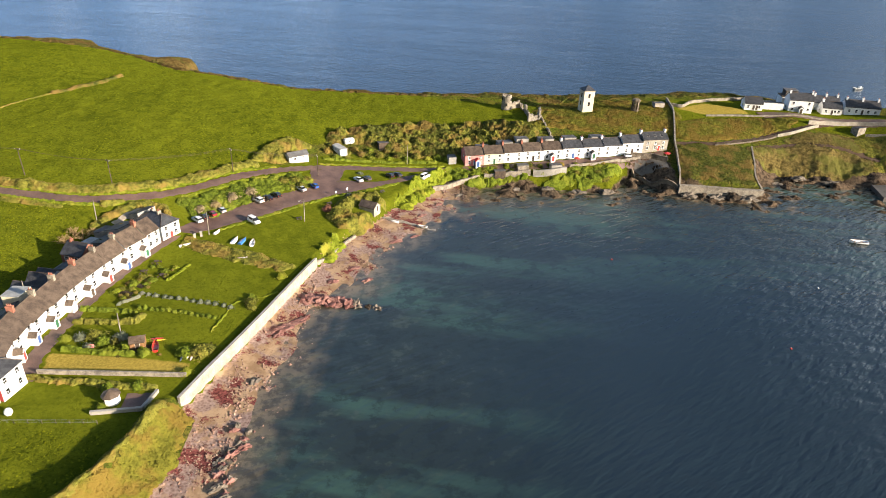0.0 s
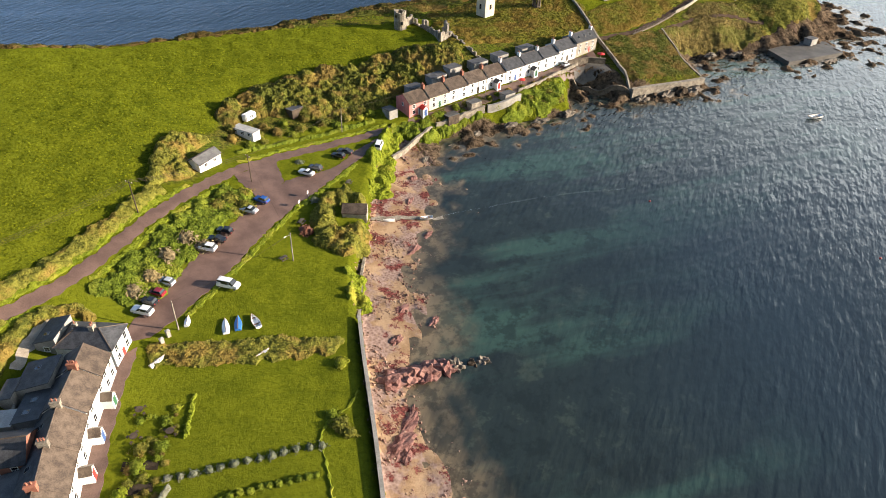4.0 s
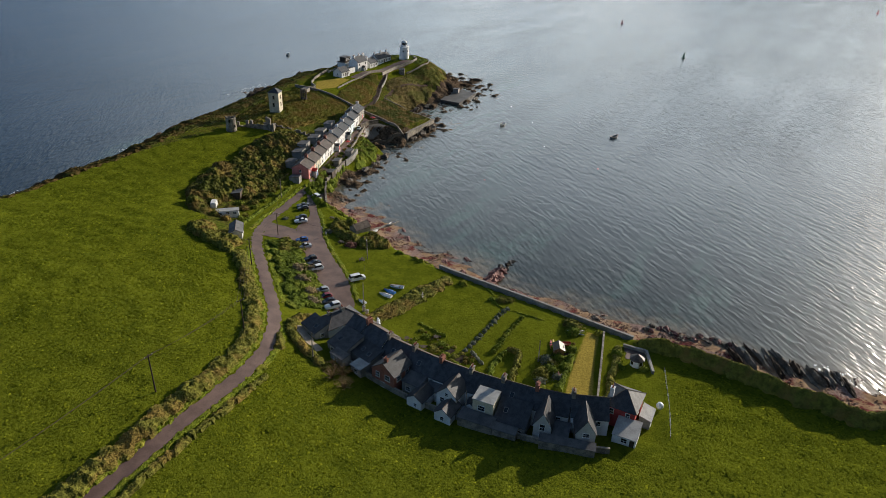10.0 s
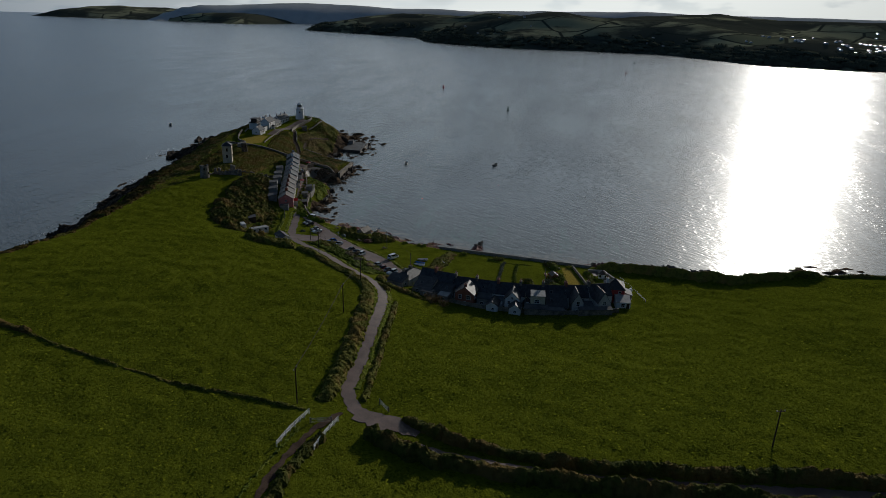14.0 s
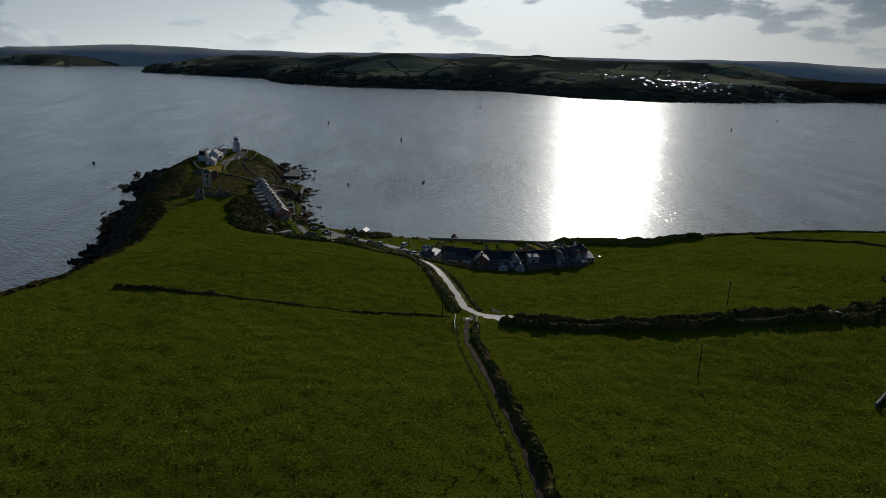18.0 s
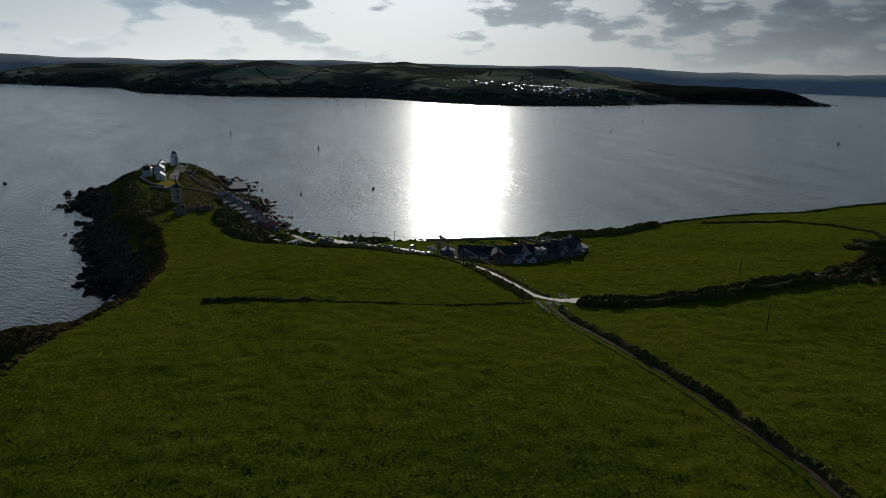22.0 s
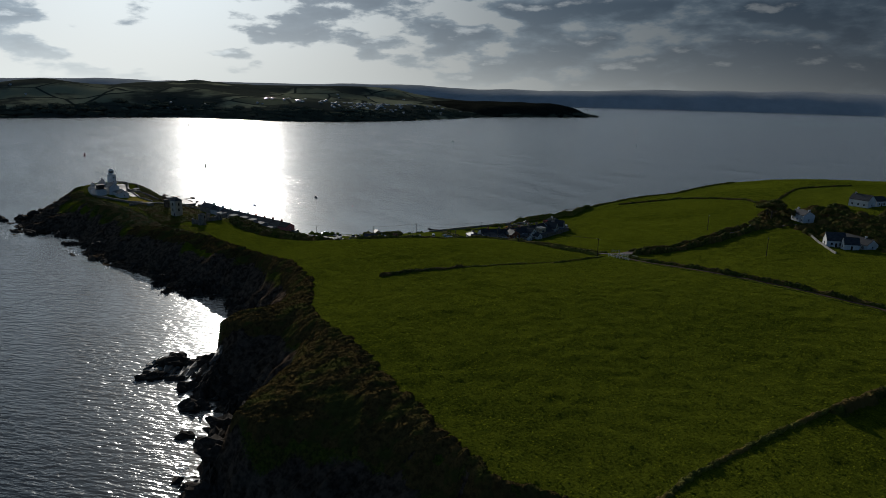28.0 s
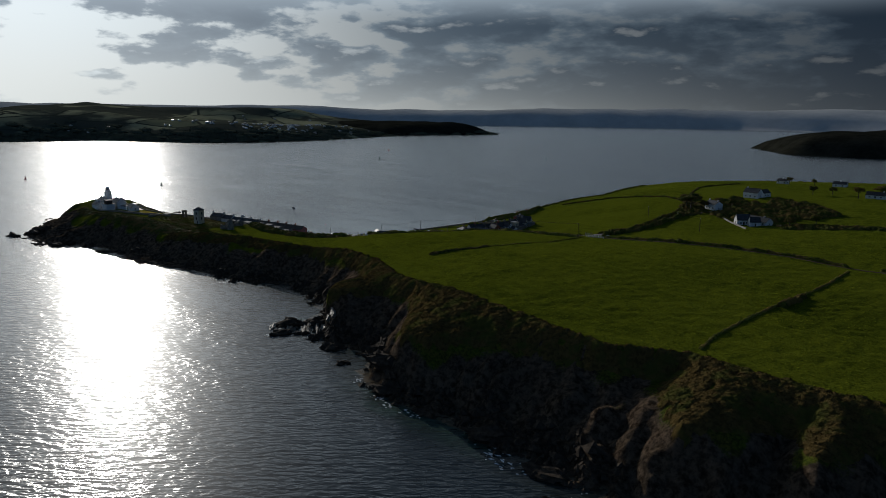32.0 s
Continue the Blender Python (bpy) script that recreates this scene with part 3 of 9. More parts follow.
def line_distance(line, p):
    best = np.full(len(p), 1e9)
    for a, b in zip(np.array(line, float), np.array(line, float)[1:]):
        k = np.clip(((p - a) @ (b - a)) / ((b - a) @ (b - a)), 0, 1)
        best = np.minimum(best, np.hypot(*(p - a - k[:, None] * (b - a)).T))
    return best


def terrain(p):
    z, beach, crag, f = land(p)
    scrub = np.maximum.reduce([soft_in(GORSE_BANK, p, 6), soft_in(POINT_SLOPE, p, 6), soft_in(HEAD_SCRUB, p, 5), soft_in(CENTRE_BANK, p, 4)])
    south = (p[:, 1] > 290) | (p[:, 0] > 100)
    cliff = crag * np.clip((1.0 - f) * 3.0, 0, 1)
    sea_bank = (p[:, 1] < 103) * (p[:, 1] > 15) * (p[:, 0] > -80) * (line_distance(BANK_LINE, p) < 3.2)
    scrub = np.maximum.reduce([scrub, (crag > 0.5) * (f > 0.8), sea_bank * 1.0, (f < 0.999) * (f > 0.5) * (beach < 0.5) * (p[:, 0] < -30)])
    rock = np.clip((0.62 + 0.28 * south + 0.5 * hash_noise(p[:, 0] / 8, p[:, 1] / 8, 17) - f) * 3.0, 0, 1) * (crag > 0.5)
    rock = np.maximum(rock, soft_in(COVE_ROCK, p, 2))
    dry = np.maximum(soft_in(DRY_LAWNS, p, 1.2), soft_in(LIGHT_LAWN, p, 3))
    quiet = np.maximum.reduce([soft_in(COVE_AREA, p, 8), soft_in(ROW_AREA, p, 6)])
    for line, half in ((LANE_LINE, 6.0), (TRACK_LINE, 4.0), (WEST_LINE, 5.0)):
        quiet = np.maximum(quiet, np.clip(1.6 - line_distance(line, p) / half, 0, 1))
    meadow = (f > 0.999) * (1 - quiet)
    z = z + meadow * (0.50 * hash_noise(p[:, 0] / 3.1, p[:, 1] / 3.1, 21) + 0.25 * hash_noise(p[:, 0] / 4.6, p[:, 1] / 8.5, 22))
    return z, {"beach": np.clip(beach * (f < 0.9), 0, 1), "crag": np.maximum(rock, beach * (f > 0.86) * (f < 1) * 0.3), "scrub": scrub, "dry": dry, "lawn": soft_in(COVE_AREA, p, 6)}


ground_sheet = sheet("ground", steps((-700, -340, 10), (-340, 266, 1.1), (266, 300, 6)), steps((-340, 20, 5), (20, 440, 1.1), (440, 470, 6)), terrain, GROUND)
tagged(ground_sheet, "green pasture running down to cliffs and beach", "ground", kind="structure")


def sea_depth(p):
    near = (np.abs(p[:, 0] + 50) < 500) & (np.abs(p[:, 1] - 150) < 500)
    depth = np.full(len(p), 9.0)
    depth[near] = -land(p[near])[0]
    x, y = p[:, 0], p[:, 1]
    calm = 1 / (1 + np.exp((x - 70) / 26)) / (1 + np.exp(np.clip((y - 262) / 6, -40, 40))) / (1 + np.exp(np.clip((50 - y) / 30, -40, 40)))
    return np.zeros(len(p)), {"depth": depth, "shelter": calm}


sea = sheet("water", steps((-4900, -500, 400), (-500, -70, 15), (-70, 240, 2.0), (240, 500, 12), (500, 4901, 400)), steps((-4900, -300, 400), (-300, 70, 12), (70, 240, 2.0), (240, 480, 6), (480, 4901, 400)), sea_depth, WATER)
tagged(sea, "dark rippled sea with green shallows in the cove", "water", kind="structure")


def far_hills(name, label, outline, rise, top, rough, cell, material=None):
    """Land across the water: an outline that rises inland to a rolling top."""
    poly = np.array(outline, float)
    lo, hi = poly.min(0), poly.max(0)

    def shape(p):
        d = edge_distance(poly, p)
        roll = 0.75 + rough * (hash_noise(p[:, 0] / 520, p[:, 1] / 520, 11) + 0.5 * hash_noise(p[:, 0] / 190, p[:, 1] / 190, 12))
        z = top * (1 - np.exp(-np.maximum(d, 0) / rise)) * roll + 6 * hash_noise(p[:, 0] / 60, p[:, 1] / 60, 13) * (d > 0)
        return np.where(d > 0, np.maximum(z, 1.0), -4.0), {}

    ob = sheet(name, np.arange(lo[0] - cell, hi[0] + cell, cell), np.arange(lo[1] - cell, hi[1] + cell, cell), shape, material or FAR_LAND)
    return tagged(ob, label, "far shore", kind="structure")


FAR_SHORE = [(3500, 900), (2700, 780), (2280, 290), (1930, 235), (1700, 20), (1590, -410), (1290, -530), (1180, -650), (1140, -940), (1210, -1350), (1010, -1760), (1400, -1900), (2200, -2000), (3200, -1500), (3900, -400), (3900, 700)]
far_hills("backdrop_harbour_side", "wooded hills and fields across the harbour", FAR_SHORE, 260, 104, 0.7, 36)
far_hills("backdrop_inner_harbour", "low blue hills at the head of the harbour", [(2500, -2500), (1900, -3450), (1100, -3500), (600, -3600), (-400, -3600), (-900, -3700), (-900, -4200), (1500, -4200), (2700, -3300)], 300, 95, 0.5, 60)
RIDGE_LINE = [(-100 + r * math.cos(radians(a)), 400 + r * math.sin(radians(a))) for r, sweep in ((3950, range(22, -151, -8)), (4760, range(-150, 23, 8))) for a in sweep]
far_hills("backdrop_far_ridge", "long level ridge beyond the harbour, paled as if through hazy air", RIDGE_LINE, 150, 150, 0.22, 80, RIDGE)
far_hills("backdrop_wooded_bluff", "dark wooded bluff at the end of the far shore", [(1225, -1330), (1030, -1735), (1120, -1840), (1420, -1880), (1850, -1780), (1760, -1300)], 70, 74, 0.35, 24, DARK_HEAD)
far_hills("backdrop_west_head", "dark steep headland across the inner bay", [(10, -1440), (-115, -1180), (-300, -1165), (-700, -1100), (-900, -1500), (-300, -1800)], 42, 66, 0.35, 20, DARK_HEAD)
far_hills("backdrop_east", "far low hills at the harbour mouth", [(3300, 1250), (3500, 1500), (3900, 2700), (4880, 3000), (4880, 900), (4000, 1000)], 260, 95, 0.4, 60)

# ---- helpers for things ----
GX, GY = steps((-700, -340, 10), (-340, 266, 1.1), (266, 300, 6)), steps((-340, 20, 5), (20, 440, 1.1), (440, 470, 6))
GZ = np.array([v.co.z for v in ground_sheet.data.vertices]).reshape(len(GY), len(GX))


def gz(x, y):
    """Height of the ground sheet at one place."""
    i = int(np.clip(np.searchsorted(GX, x) - 1, 0, len(GX) - 2))
    j = int(np.clip(np.searchsorted(GY, y) - 1, 0, len(GY) - 2))
    u, v = (x - GX[i]) / (GX[i + 1] - GX[i]), (y - GY[j]) / (GY[j + 1] - GY[j])
    return float((GZ[j, i] * (1 - u) + GZ[j, i + 1] * u) * (1 - v) + (GZ[j + 1, i] * (1 - u) + GZ[j + 1, i + 1] * u) * v)


def along(points, step):
    """Even steps along a line of points: places and headings."""
    pts = np.array(points, float)
    seg = np.hypot(*np.diff(pts[:, :2], axis=0).T)
    run = np.append(0, np.cumsum(seg))
    s = np.linspace(0, run[-1], max(2, int(round(run[-1] / step)) + 1))
    out = np.stack([np.interp(s, run, pts[:, k]) for k in range(pts.shape[1])], 1)
    if len(pts) > 3:
        k = np.array([0.25, 0.5, 0.25])
        for _ in range(max(1, int(3 / step))):
            out[1:-1] = k[0] * out[:-2] + k[1] * out[1:-1] + k[2] * out[2:]
    return out


def mesh_of(name, verts, faces, material, smooth=False):
    me = bpy.data.meshes.new(name)
    me.from_pydata([tuple(v) for v in verts], [], [tuple(f) for f in faces])
    for m in material if isinstance(material, (list, tuple)) else [material]:
        me.materials.append(m)
    if smooth:
        me.polygons.foreach_set("use_smooth", np.ones(len(me.polygons), bool))
    me.update()
    return me


def part(name, bm, material, parent, label="", smooth=False):
    """Link a bmesh, or a ready mesh, as one part under a thing or a part."""
    if isinstance(bm, bpy.types.Mesh):
        me = bm
    else:
        me = bpy.data.meshes.new(name)
        bmesh.ops.recalc_face_normals(bm, faces=bm.faces)
        if smooth:
            for f in bm.faces:
                f.smooth = True
        bm.to_mesh(me)
        bm.free()
        me.materials.append(material)
    ob = new(name, me)
    ob.parent = parent
    if label:
        ob["label"] = label
    return ob


def thing(name, x, y, z, heading, label, category, group=""):
    """An empty base for a thing, turned by heading degrees about the upright."""
    ob = new(name)
    ob.empty_display_size = 0.5
    ob.matrix_basis = pose(x, y, z, 0, 0, heading)
    return tagged(ob, label, category, group)


def box(bm, x0, x1, y0, y1, z0, z1):
    v = [bm.verts.new(c) for c in ((x0, y0, z0), (x1, y0, z0), (x1, y1, z0), (x0, y1, z0), (x0, y0, z1), (x1, y0, z1), (x1, y1, z1), (x0, y1, z1))]
    for f in ((3, 2, 1, 0), (4, 5, 6, 7), (0, 1, 5, 4), (1, 2, 6, 5), (2, 3, 7, 6), (3, 0, 4, 7)):
        bm.faces.new([v[i] for i in f])
    return v


def boxes(*rows):
    bm = bmesh.new()
    for r in rows:
        box(bm, *r)
    return bm


def hull(points):
    bm = bmesh.new()
    for p in points:
        bm.verts.new(p)
    bmesh.ops.convex_hull(bm, input=bm.verts)
    return bm


def soften(bm, width, segments=1):
    bmesh.ops.bevel(bm, geom=bm.edges[:], offset=width, segments=segments, affect="EDGES", clamp_overlap=True)
    return bm


def lathe(profile, sides=16, bm=None, cx=0.0, cy=0.0, phase=0.0):
    """A turned solid from (radius, height) rows."""
    bm = bm or bmesh.new()
    rings = []
    for r, z in profile:
        rings.append([bm.verts.new((cx + r * math.cos(2 * math.pi * k / sides + phase), cy + r * math.sin(2 * math.pi * k / sides + phase), z)) for k in range(sides)])
    for a, b in zip(rings, rings[1:]):
        for k in range(sides):
            bm.faces.new((a[k], a[(k + 1) % sides], b[(k + 1) % sides], b[k]))
    bm.faces.new(rings[0][::-1])
    bm.faces.new(rings[-1])
    return bm


def tube(points, radius, sides=6, bm=None):
    bm = bm or bmesh.new()
    rings = []
    pts = [Vector(p) for p in points]
    for i, p in enumerate(pts):
        d = (pts[min(i + 1, len(pts) - 1)] - pts[max(i - 1, 0)]).normalized()
        side = d.orthogonal().normalized()
        other = d.cross(side)
        r = radius[i] if isinstance(radius, (list, tuple)) else radius
        rings.append([bm.verts.new(p + r * (math.cos(2 * math.pi * k / sides) * side + math.sin(2 * math.pi * k / sides) * other)) for k in range(sides)])
    for a, b in zip(rings, rings[1:]):
        for k in range(sides):
            bm.faces.new((a[k], a[(k + 1) % sides], b[(k + 1) % sides], b[k]))
    bm.faces.new(rings[0][::-1])
    bm.faces.new(rings[-1])
    return bm


def loft(name, left, right, material, lift, label, category, across=6, kind="structure"):
    """A paved or grassed band between two edge lines, laid on the ground."""
    a, b = along(left, 1.0), along(right, 1.0)
    n = max(len(a), len(b))
    grow = lambda q: np.stack([np.interp(np.linspace(0, 1, n), np.linspace(0, 1, len(q)), q[:, k]) for k in range(2)], 1)
    a, b = grow(a), grow(b)
    wob = np.array([0.22 * math.sin(1.7 * i) + 0.16 * math.sin(0.61 * i + 2) + 0.14 * math.sin(3.1 * i + 1) for i in range(n)])
    side = (b - a) / np.maximum(np.hypot(*(b - a).T), .1)[:, None]
    a, b = a + side * wob[:, None], b + side * np.roll(wob, 7)[:, None]
    verts, faces = [], []
    for i in range(n):
        for k in range(across + 1):
            q = a[i] + (b[i] - a[i]) * k / across
            verts.append((q[0], q[1], gz(*q) + lift))
    w = across + 1
    for i in range(n - 1):
        for k in range(across):
            faces.append((i * w + k, i * w + k + 1, (i + 1) * w + k + 1, (i + 1) * w + k))
    rim = list(range(0, n * w, w)), list(range(across, n * w, w))
    for edge in rim:
        base = len(verts)
        for i in edge:
            verts.append(verts[i])
            verts.append((verts[i][0], verts[i][1], verts[i][2] - 0.25))
        for i in range(n - 1):
            faces.append((base + 2 * i, base + 2 * i + 2, base + 2 * i + 3, base + 2 * i + 1))
    ob = new(name, mesh_of(name, verts, faces, material, True))
    return tagged(ob, label, category, kind=kind)


def band(line, width):
    """Two edge lines at half the width on either side of a line."""
    q = along(line, 2.0)
    d = np.gradient(q[:, :2], axis=0)
    d /= np.hypot(*d.T)[:, None]
    n = np.stack((-d[:, 1], d[:, 0]), 1)
    return q[:, :2] + n * width / 2, q[:, :2] - n * width / 2

# ---- roads, car park and paths ----
ROAD = [(-178, 176), (-174, 181), (-165, 183.5), (-149, 182), (-133, 181.5), (-118, 180.8), (-106, 180.8), (-97, 182.6), (-88, 187), (-80.5, 192), (-67, 203.5), (-52, 216), (-40.5, 223.6), (-26, 228.3), (-6, 231.2), (12, 233.6)]
loft("road", *band(ROAD, 3.1), TARMAC, 0.06, "narrow worn tarmac lane with soft verges", "road")
loft("road_carpark", [(-75, 174.5), (-71, 180), (-60, 190), (-47, 202), (-38, 209.5), (-29, 216.5), (-15, 218.5), (-5, 226), (6, 231.5)], [(-69, 174.5), (-62.5, 178.5), (-53, 185), (-40, 197.5), (-30, 205.5), (-22, 210.5), (-9, 219.5), (2, 226.5), (10, 231.5)], TARMAC, 0.075, "worn brown tarmac car park beside the cove", "car park")
loft("road_link", [(-41, 221.5), (-37.5, 209)], [(-29, 226), (-29.5, 216)], TARMAC, 0.068, "tarmac link between lane and car park", "road")
loft("road_junction", *band([(-182, 166), (-178, 174), (-176, 180)], 5.0), TARMAC, 0.12, "tarmac lane mouth at the field gates", "road")
loft("road_west", *band([(-178, 177), (-186, 172), (-191, 160), (-196, 140), (-199, 110), (-200, 80), (-203, 66), (-216, 40), (-240, 10)], 3.2), TARMAC, 0.14, "narrow lane between hedges", "road")
loft("track", *band([(-176, 183), (-184, 188), (-198, 192), (-222, 194), (-242, 195.5), (-258, 197), (-272, 199.5), (-290, 202), (-318, 212), (-350, 214), (-420, 216)], 1.4), TRACK, 0.10, "stony farm track between two fields", "track")
loft("pavement_terrace", [(-71.5, 173), (-75, 165), (-79, 154), (-81.5, 144), (-82.5, 134), (-83, 124), (-82.5, 114), (-80.5, 106)], [(-76, 171), (-79, 162.5), (-82.6, 152.5), (-84.6, 143), (-85.8, 133), (-86.3, 123), (-86, 114), (-84.5, 106)], TARMAC, 0.09, "narrow worn lane before the cottage row", "pavement", 4)
loft("pavement_row", [(12, 231.5), (27, 234), (45, 236.5), (70, 241.5), (88, 244), (98, 248)], [(16, 236.6), (28, 238.3), (46, 241.4), (70, 245.8), (86, 248.6), (99, 251.5)], TARMAC, 0.09, "narrow road in front of the seaside row", "pavement", 4)
loft("pavement_lighthouse", [(106, 255.8), (124, 256.4), (138, 260.8), (152, 265.6), (166, 267.8), (180, 272.4), (192, 274)], [(106, 257.8), (124, 258.4), (137.4, 262.8), (151.4, 267.6), (165.4, 270), (178, 276), (192, 279)], TRACK, 0.10, "sloping path climbing to the lighthouse yard", "path", 3)
loft("pavement_yard", [(152, 278.5), (166, 277), (180, 275), (196, 269), (212, 264)], [(150, 284.5), (166, 283.5), (180, 280.5), (197, 277), (213, 272)], TARMAC, 0.14, "tarmac yard in front of the keepers' houses", "yard", 4)


PALE_GRAVEL = mottled("pale_gravel", (0.24, 0.20, 0.155), (0.40, 0.345, 0.275), 0.4, 4.0, 0.95, 0.3, 0.03, spec=0.2)
COVE_FLOOR = mottled("dark_wet_slip", (0.05, 0.045, 0.04), (0.12, 0.11, 0.095), 0.3, 2.0, 0.6, 0.3, 0.03)
loft("pavement_cove", [(85.5, 243), (92, 240), (97.5, 238)], [(86, 247), (92, 246), (98, 244)], COVE_FLOOR, 0.12, "dark stone slip at the head of a small harbour", "slipway", 3)
loft("pavement_drive", *band([(-84.8, 182.6), (-87.0, 179.9), (-89.0, 177.2), (-91.0, 173.0)], 2.1), PALE_GRAVEL, 0.09, "pale gravel drive beside a corner house", "drive")
# ---- hedges, bushes, scrub ----
def foliage(name, dark, light, accent, share):
    m, nt, b = surface(name, 0.95, 0, 0.06)
    rnd = node(nt, "ShaderNodeNewGeometry").outputs["Random Per Island"]
    p = place(nt)
    speck = ramp(nt, noise_at(nt, p, 0.75, 6, 0.68), 0.34, 0.64)
    c = blend(nt, maths(nt, "ADD", maths(nt, "MULTIPLY", rnd, 0.35), maths(nt, "MULTIPLY", speck, 0.65)), dark, light)
    c = blend(nt, maths(nt, "MULTIPLY", ramp(nt, noise_at(nt, p, 0.13, 4, 0.6), 0.60 - share * 0.3, 0.72 - share * 0.2), 0.8), c, accent)
    bump(nt, b, noise_at(nt, p, 2.2, 5, 0.7), 0.9, 0.7)
    link(nt, c, b.inputs["Base Color"])
    return m


LEAF_GREEN = foliage("hedge_leaf", (0.042, 0.066, 0.008), (0.175, 0.220, 0.024), (0.22, 0.24, 0.03), 0.4)
LEAF_OLIVE = foliage("bramble_leaf", (0.056, 0.066, 0.013), (0.240, 0.228, 0.040), (0.25, 0.165, 0.045), 0.4)
LEAF_DARK = foliage("thicket_leaf", (0.038, 0.048, 0.010), (0.125, 0.134, 0.024), (0.20, 0.130, 0.040), 0.55)
LEAF_LIME = foliage("bright_shrub_leaf", (0.080, 0.115, 0.008), (0.245, 0.280, 0.028), (0.28, 0.26, 0.038), 0.3)
BRACKEN = foliage("brown_bracken", (0.038, 0.028, 0.011), (0.150, 0.104, 0.036), (0.085, 0.092, 0.022), 0.45)
HEATH = foliage("tawny_heath", (0.060, 0.048, 0.016), (0.225, 0.170, 0.056), (0.150, 0.150, 0.034), 0.45)
# leaf tones raised so the far woods look hazy
WOODS = foliage("far_wood_leaf_hazed", (0.060, 0.068, 0.046), (0.120, 0.126, 0.084), (0.105, 0.100, 0.068), 0.3)
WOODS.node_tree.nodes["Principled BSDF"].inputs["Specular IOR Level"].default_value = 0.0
BRACKEN.node_tree.nodes["Principled BSDF"].inputs["Specular IOR Level"].default_value = 0.0
LEAF_GREY = foliage("grey_shrub_leaf", (0.08, 0.095, 0.055), (0.19, 0.205, 0.14), (0.22, 0.22, 0.16), 0.3)
LEAF_GORSE = foliage("gorse_leaf", (0.090, 0.094, 0.014), (0.190, 0.178, 0.026), (0.20, 0.130, 0.030), 0.6)
REED = foliage("dry_stem", (0.13, 0.10, 0.055), (0.34, 0.27, 0.15), (0.30, 0.22, 0.10), 0.3)
BARK = mottled("bark", (0.045, 0.035, 0.026), (0.12, 0.10, 0.075), 1.0, 9.0, 0.95, 0.6, 0.04)
rng = np.random.default_rng(7)
_t = np.linspace(0, 2 * np.pi, 9)[:-1]


def clump(cx, cy, cz, rx, ry, h, leaves, size, gen=rng):
    """Leaf cards on and in an uneven mound, with a lumpy core below them. Returns vertices and quads."""
    n = leaves
    th, u = gen.uniform(0, 2 * np.pi, n), gen.uniform(-0.15, 1, n)
    lob = 1 + 0.22 * np.sin(3 * th + gen.uniform(0, 6)) + 0.16 * np.sin(5 * th + gen.uniform(0, 6))
    rr = gen.uniform(0.70, 1.25, n) * lob
    s = np.sqrt(np.clip(1 - np.clip(u, 0, 1) ** 2, 0.02, 1))
    c = np.stack((rr * s * np.cos(th) * rx, rr * s * np.sin(th) * ry, np.maximum(u, 0.02) * h * gen.uniform(0.75, 1.2, n)), 1)
    nrm = np.stack((np.cos(th) * s, np.sin(th) * s, np.clip(u, 0, 1) + 0.3), 1) + gen.normal(0, 0.55, (n, 3))
    nrm /= np.linalg.norm(nrm, axis=1)[:, None]
    a = np.cross(nrm, gen.normal(0, 1, (n, 3)))
    a /= np.linalg.norm(a, axis=1)[:, None]
    b = np.cross(nrm, a)
    k = size * gen.uniform(0.6, 1.25, n)[:, None]
    quad = np.stack((c - a * k, c - b * k * 0.55, c + a * k, c + b * k * 0.55), 1)
    core = []
    for z, r in ((-0.25, 0.8), (0.25, 0.84), (0.6, 0.68), (0.84, 0.36)):
        core.append(np.stack((np.cos(_t) * rx * r * gen.uniform(0.85, 1.1, 8), np.sin(_t) * ry * r * gen.uniform(0.85, 1.1, 8), np.full(8, z * h)), 1))
    verts = np.concatenate([quad.reshape(-1, 3)] + core) + (cx, cy, cz)
    faces = [tuple(range(4 * i, 4 * i + 4)) for i in range(n)]
    o = 4 * n
    for r in range(3):
        for i in range(8):
            j = (i + 1) % 8
            faces.append((o + 8 * r + i, o + 8 * r + j, o + 8 * r + 8 + j, o + 8 * r + 8 + i))
    faces.append(tuple(o + 24 + i for i in range(8)))
    return verts, faces


def joined(name, clumps, material):
    vs, fs, o = [], [], 0
    for v, f in clumps:
        vs.append(v)
        fs.extend(tuple(i + o for i in q) for q in f)
        o += len(v)
    return mesh_of(name, np.concatenate(vs), fs, material)


BUSHES = {}


def bush(x, y, r, h, material, label, category="bush", group="", name="bush", size=0.3):
    """One shrub; alike shrubs share a mesh of unit size."""
    key = (material.name, int(rng.integers(0, 3)))
    if key not in BUSHES:
        BUSHES[key] = joined("bush", [clump(0, 0, 0, 1, 1, 1, 190, 0.17)] + [clump(rng.uniform(-.6, .6), rng.uniform(-.6, .6), rng.uniform(0, .3), .5, .5, .6, 60, 0.15) for _ in range(3)], material)
    ob = new(name, BUSHES[key])
    ob.matrix_basis = pose(x, y, gz(x, y) - 0.12 * h, 0, 0, float(rng.uniform(0, 360))) @ Matrix.Diagonal((r, r * float(rng.uniform(.85, 1.15)), h, 1))
    return tagged(ob, label, category, group)


GXA, GYA = np.array(GX), np.array(GY)


def gz_many(x, y):
    i = np.clip(np.searchsorted(GXA, x) - 1, 0, len(GXA) - 2)
    j = np.clip(np.searchsorted(GYA, y) - 1, 0, len(GYA) - 2)
    u, v = (x - GXA[i]) / (GXA[i + 1] - GXA[i]), (y - GYA[j]) / (GYA[j + 1] - GYA[j])
    return (GZ[j, i] * (1 - u) + GZ[j, i + 1] * u) * (1 - v) + (GZ[j + 1, i] * (1 - u) + GZ[j + 1, i + 1] * u) * v


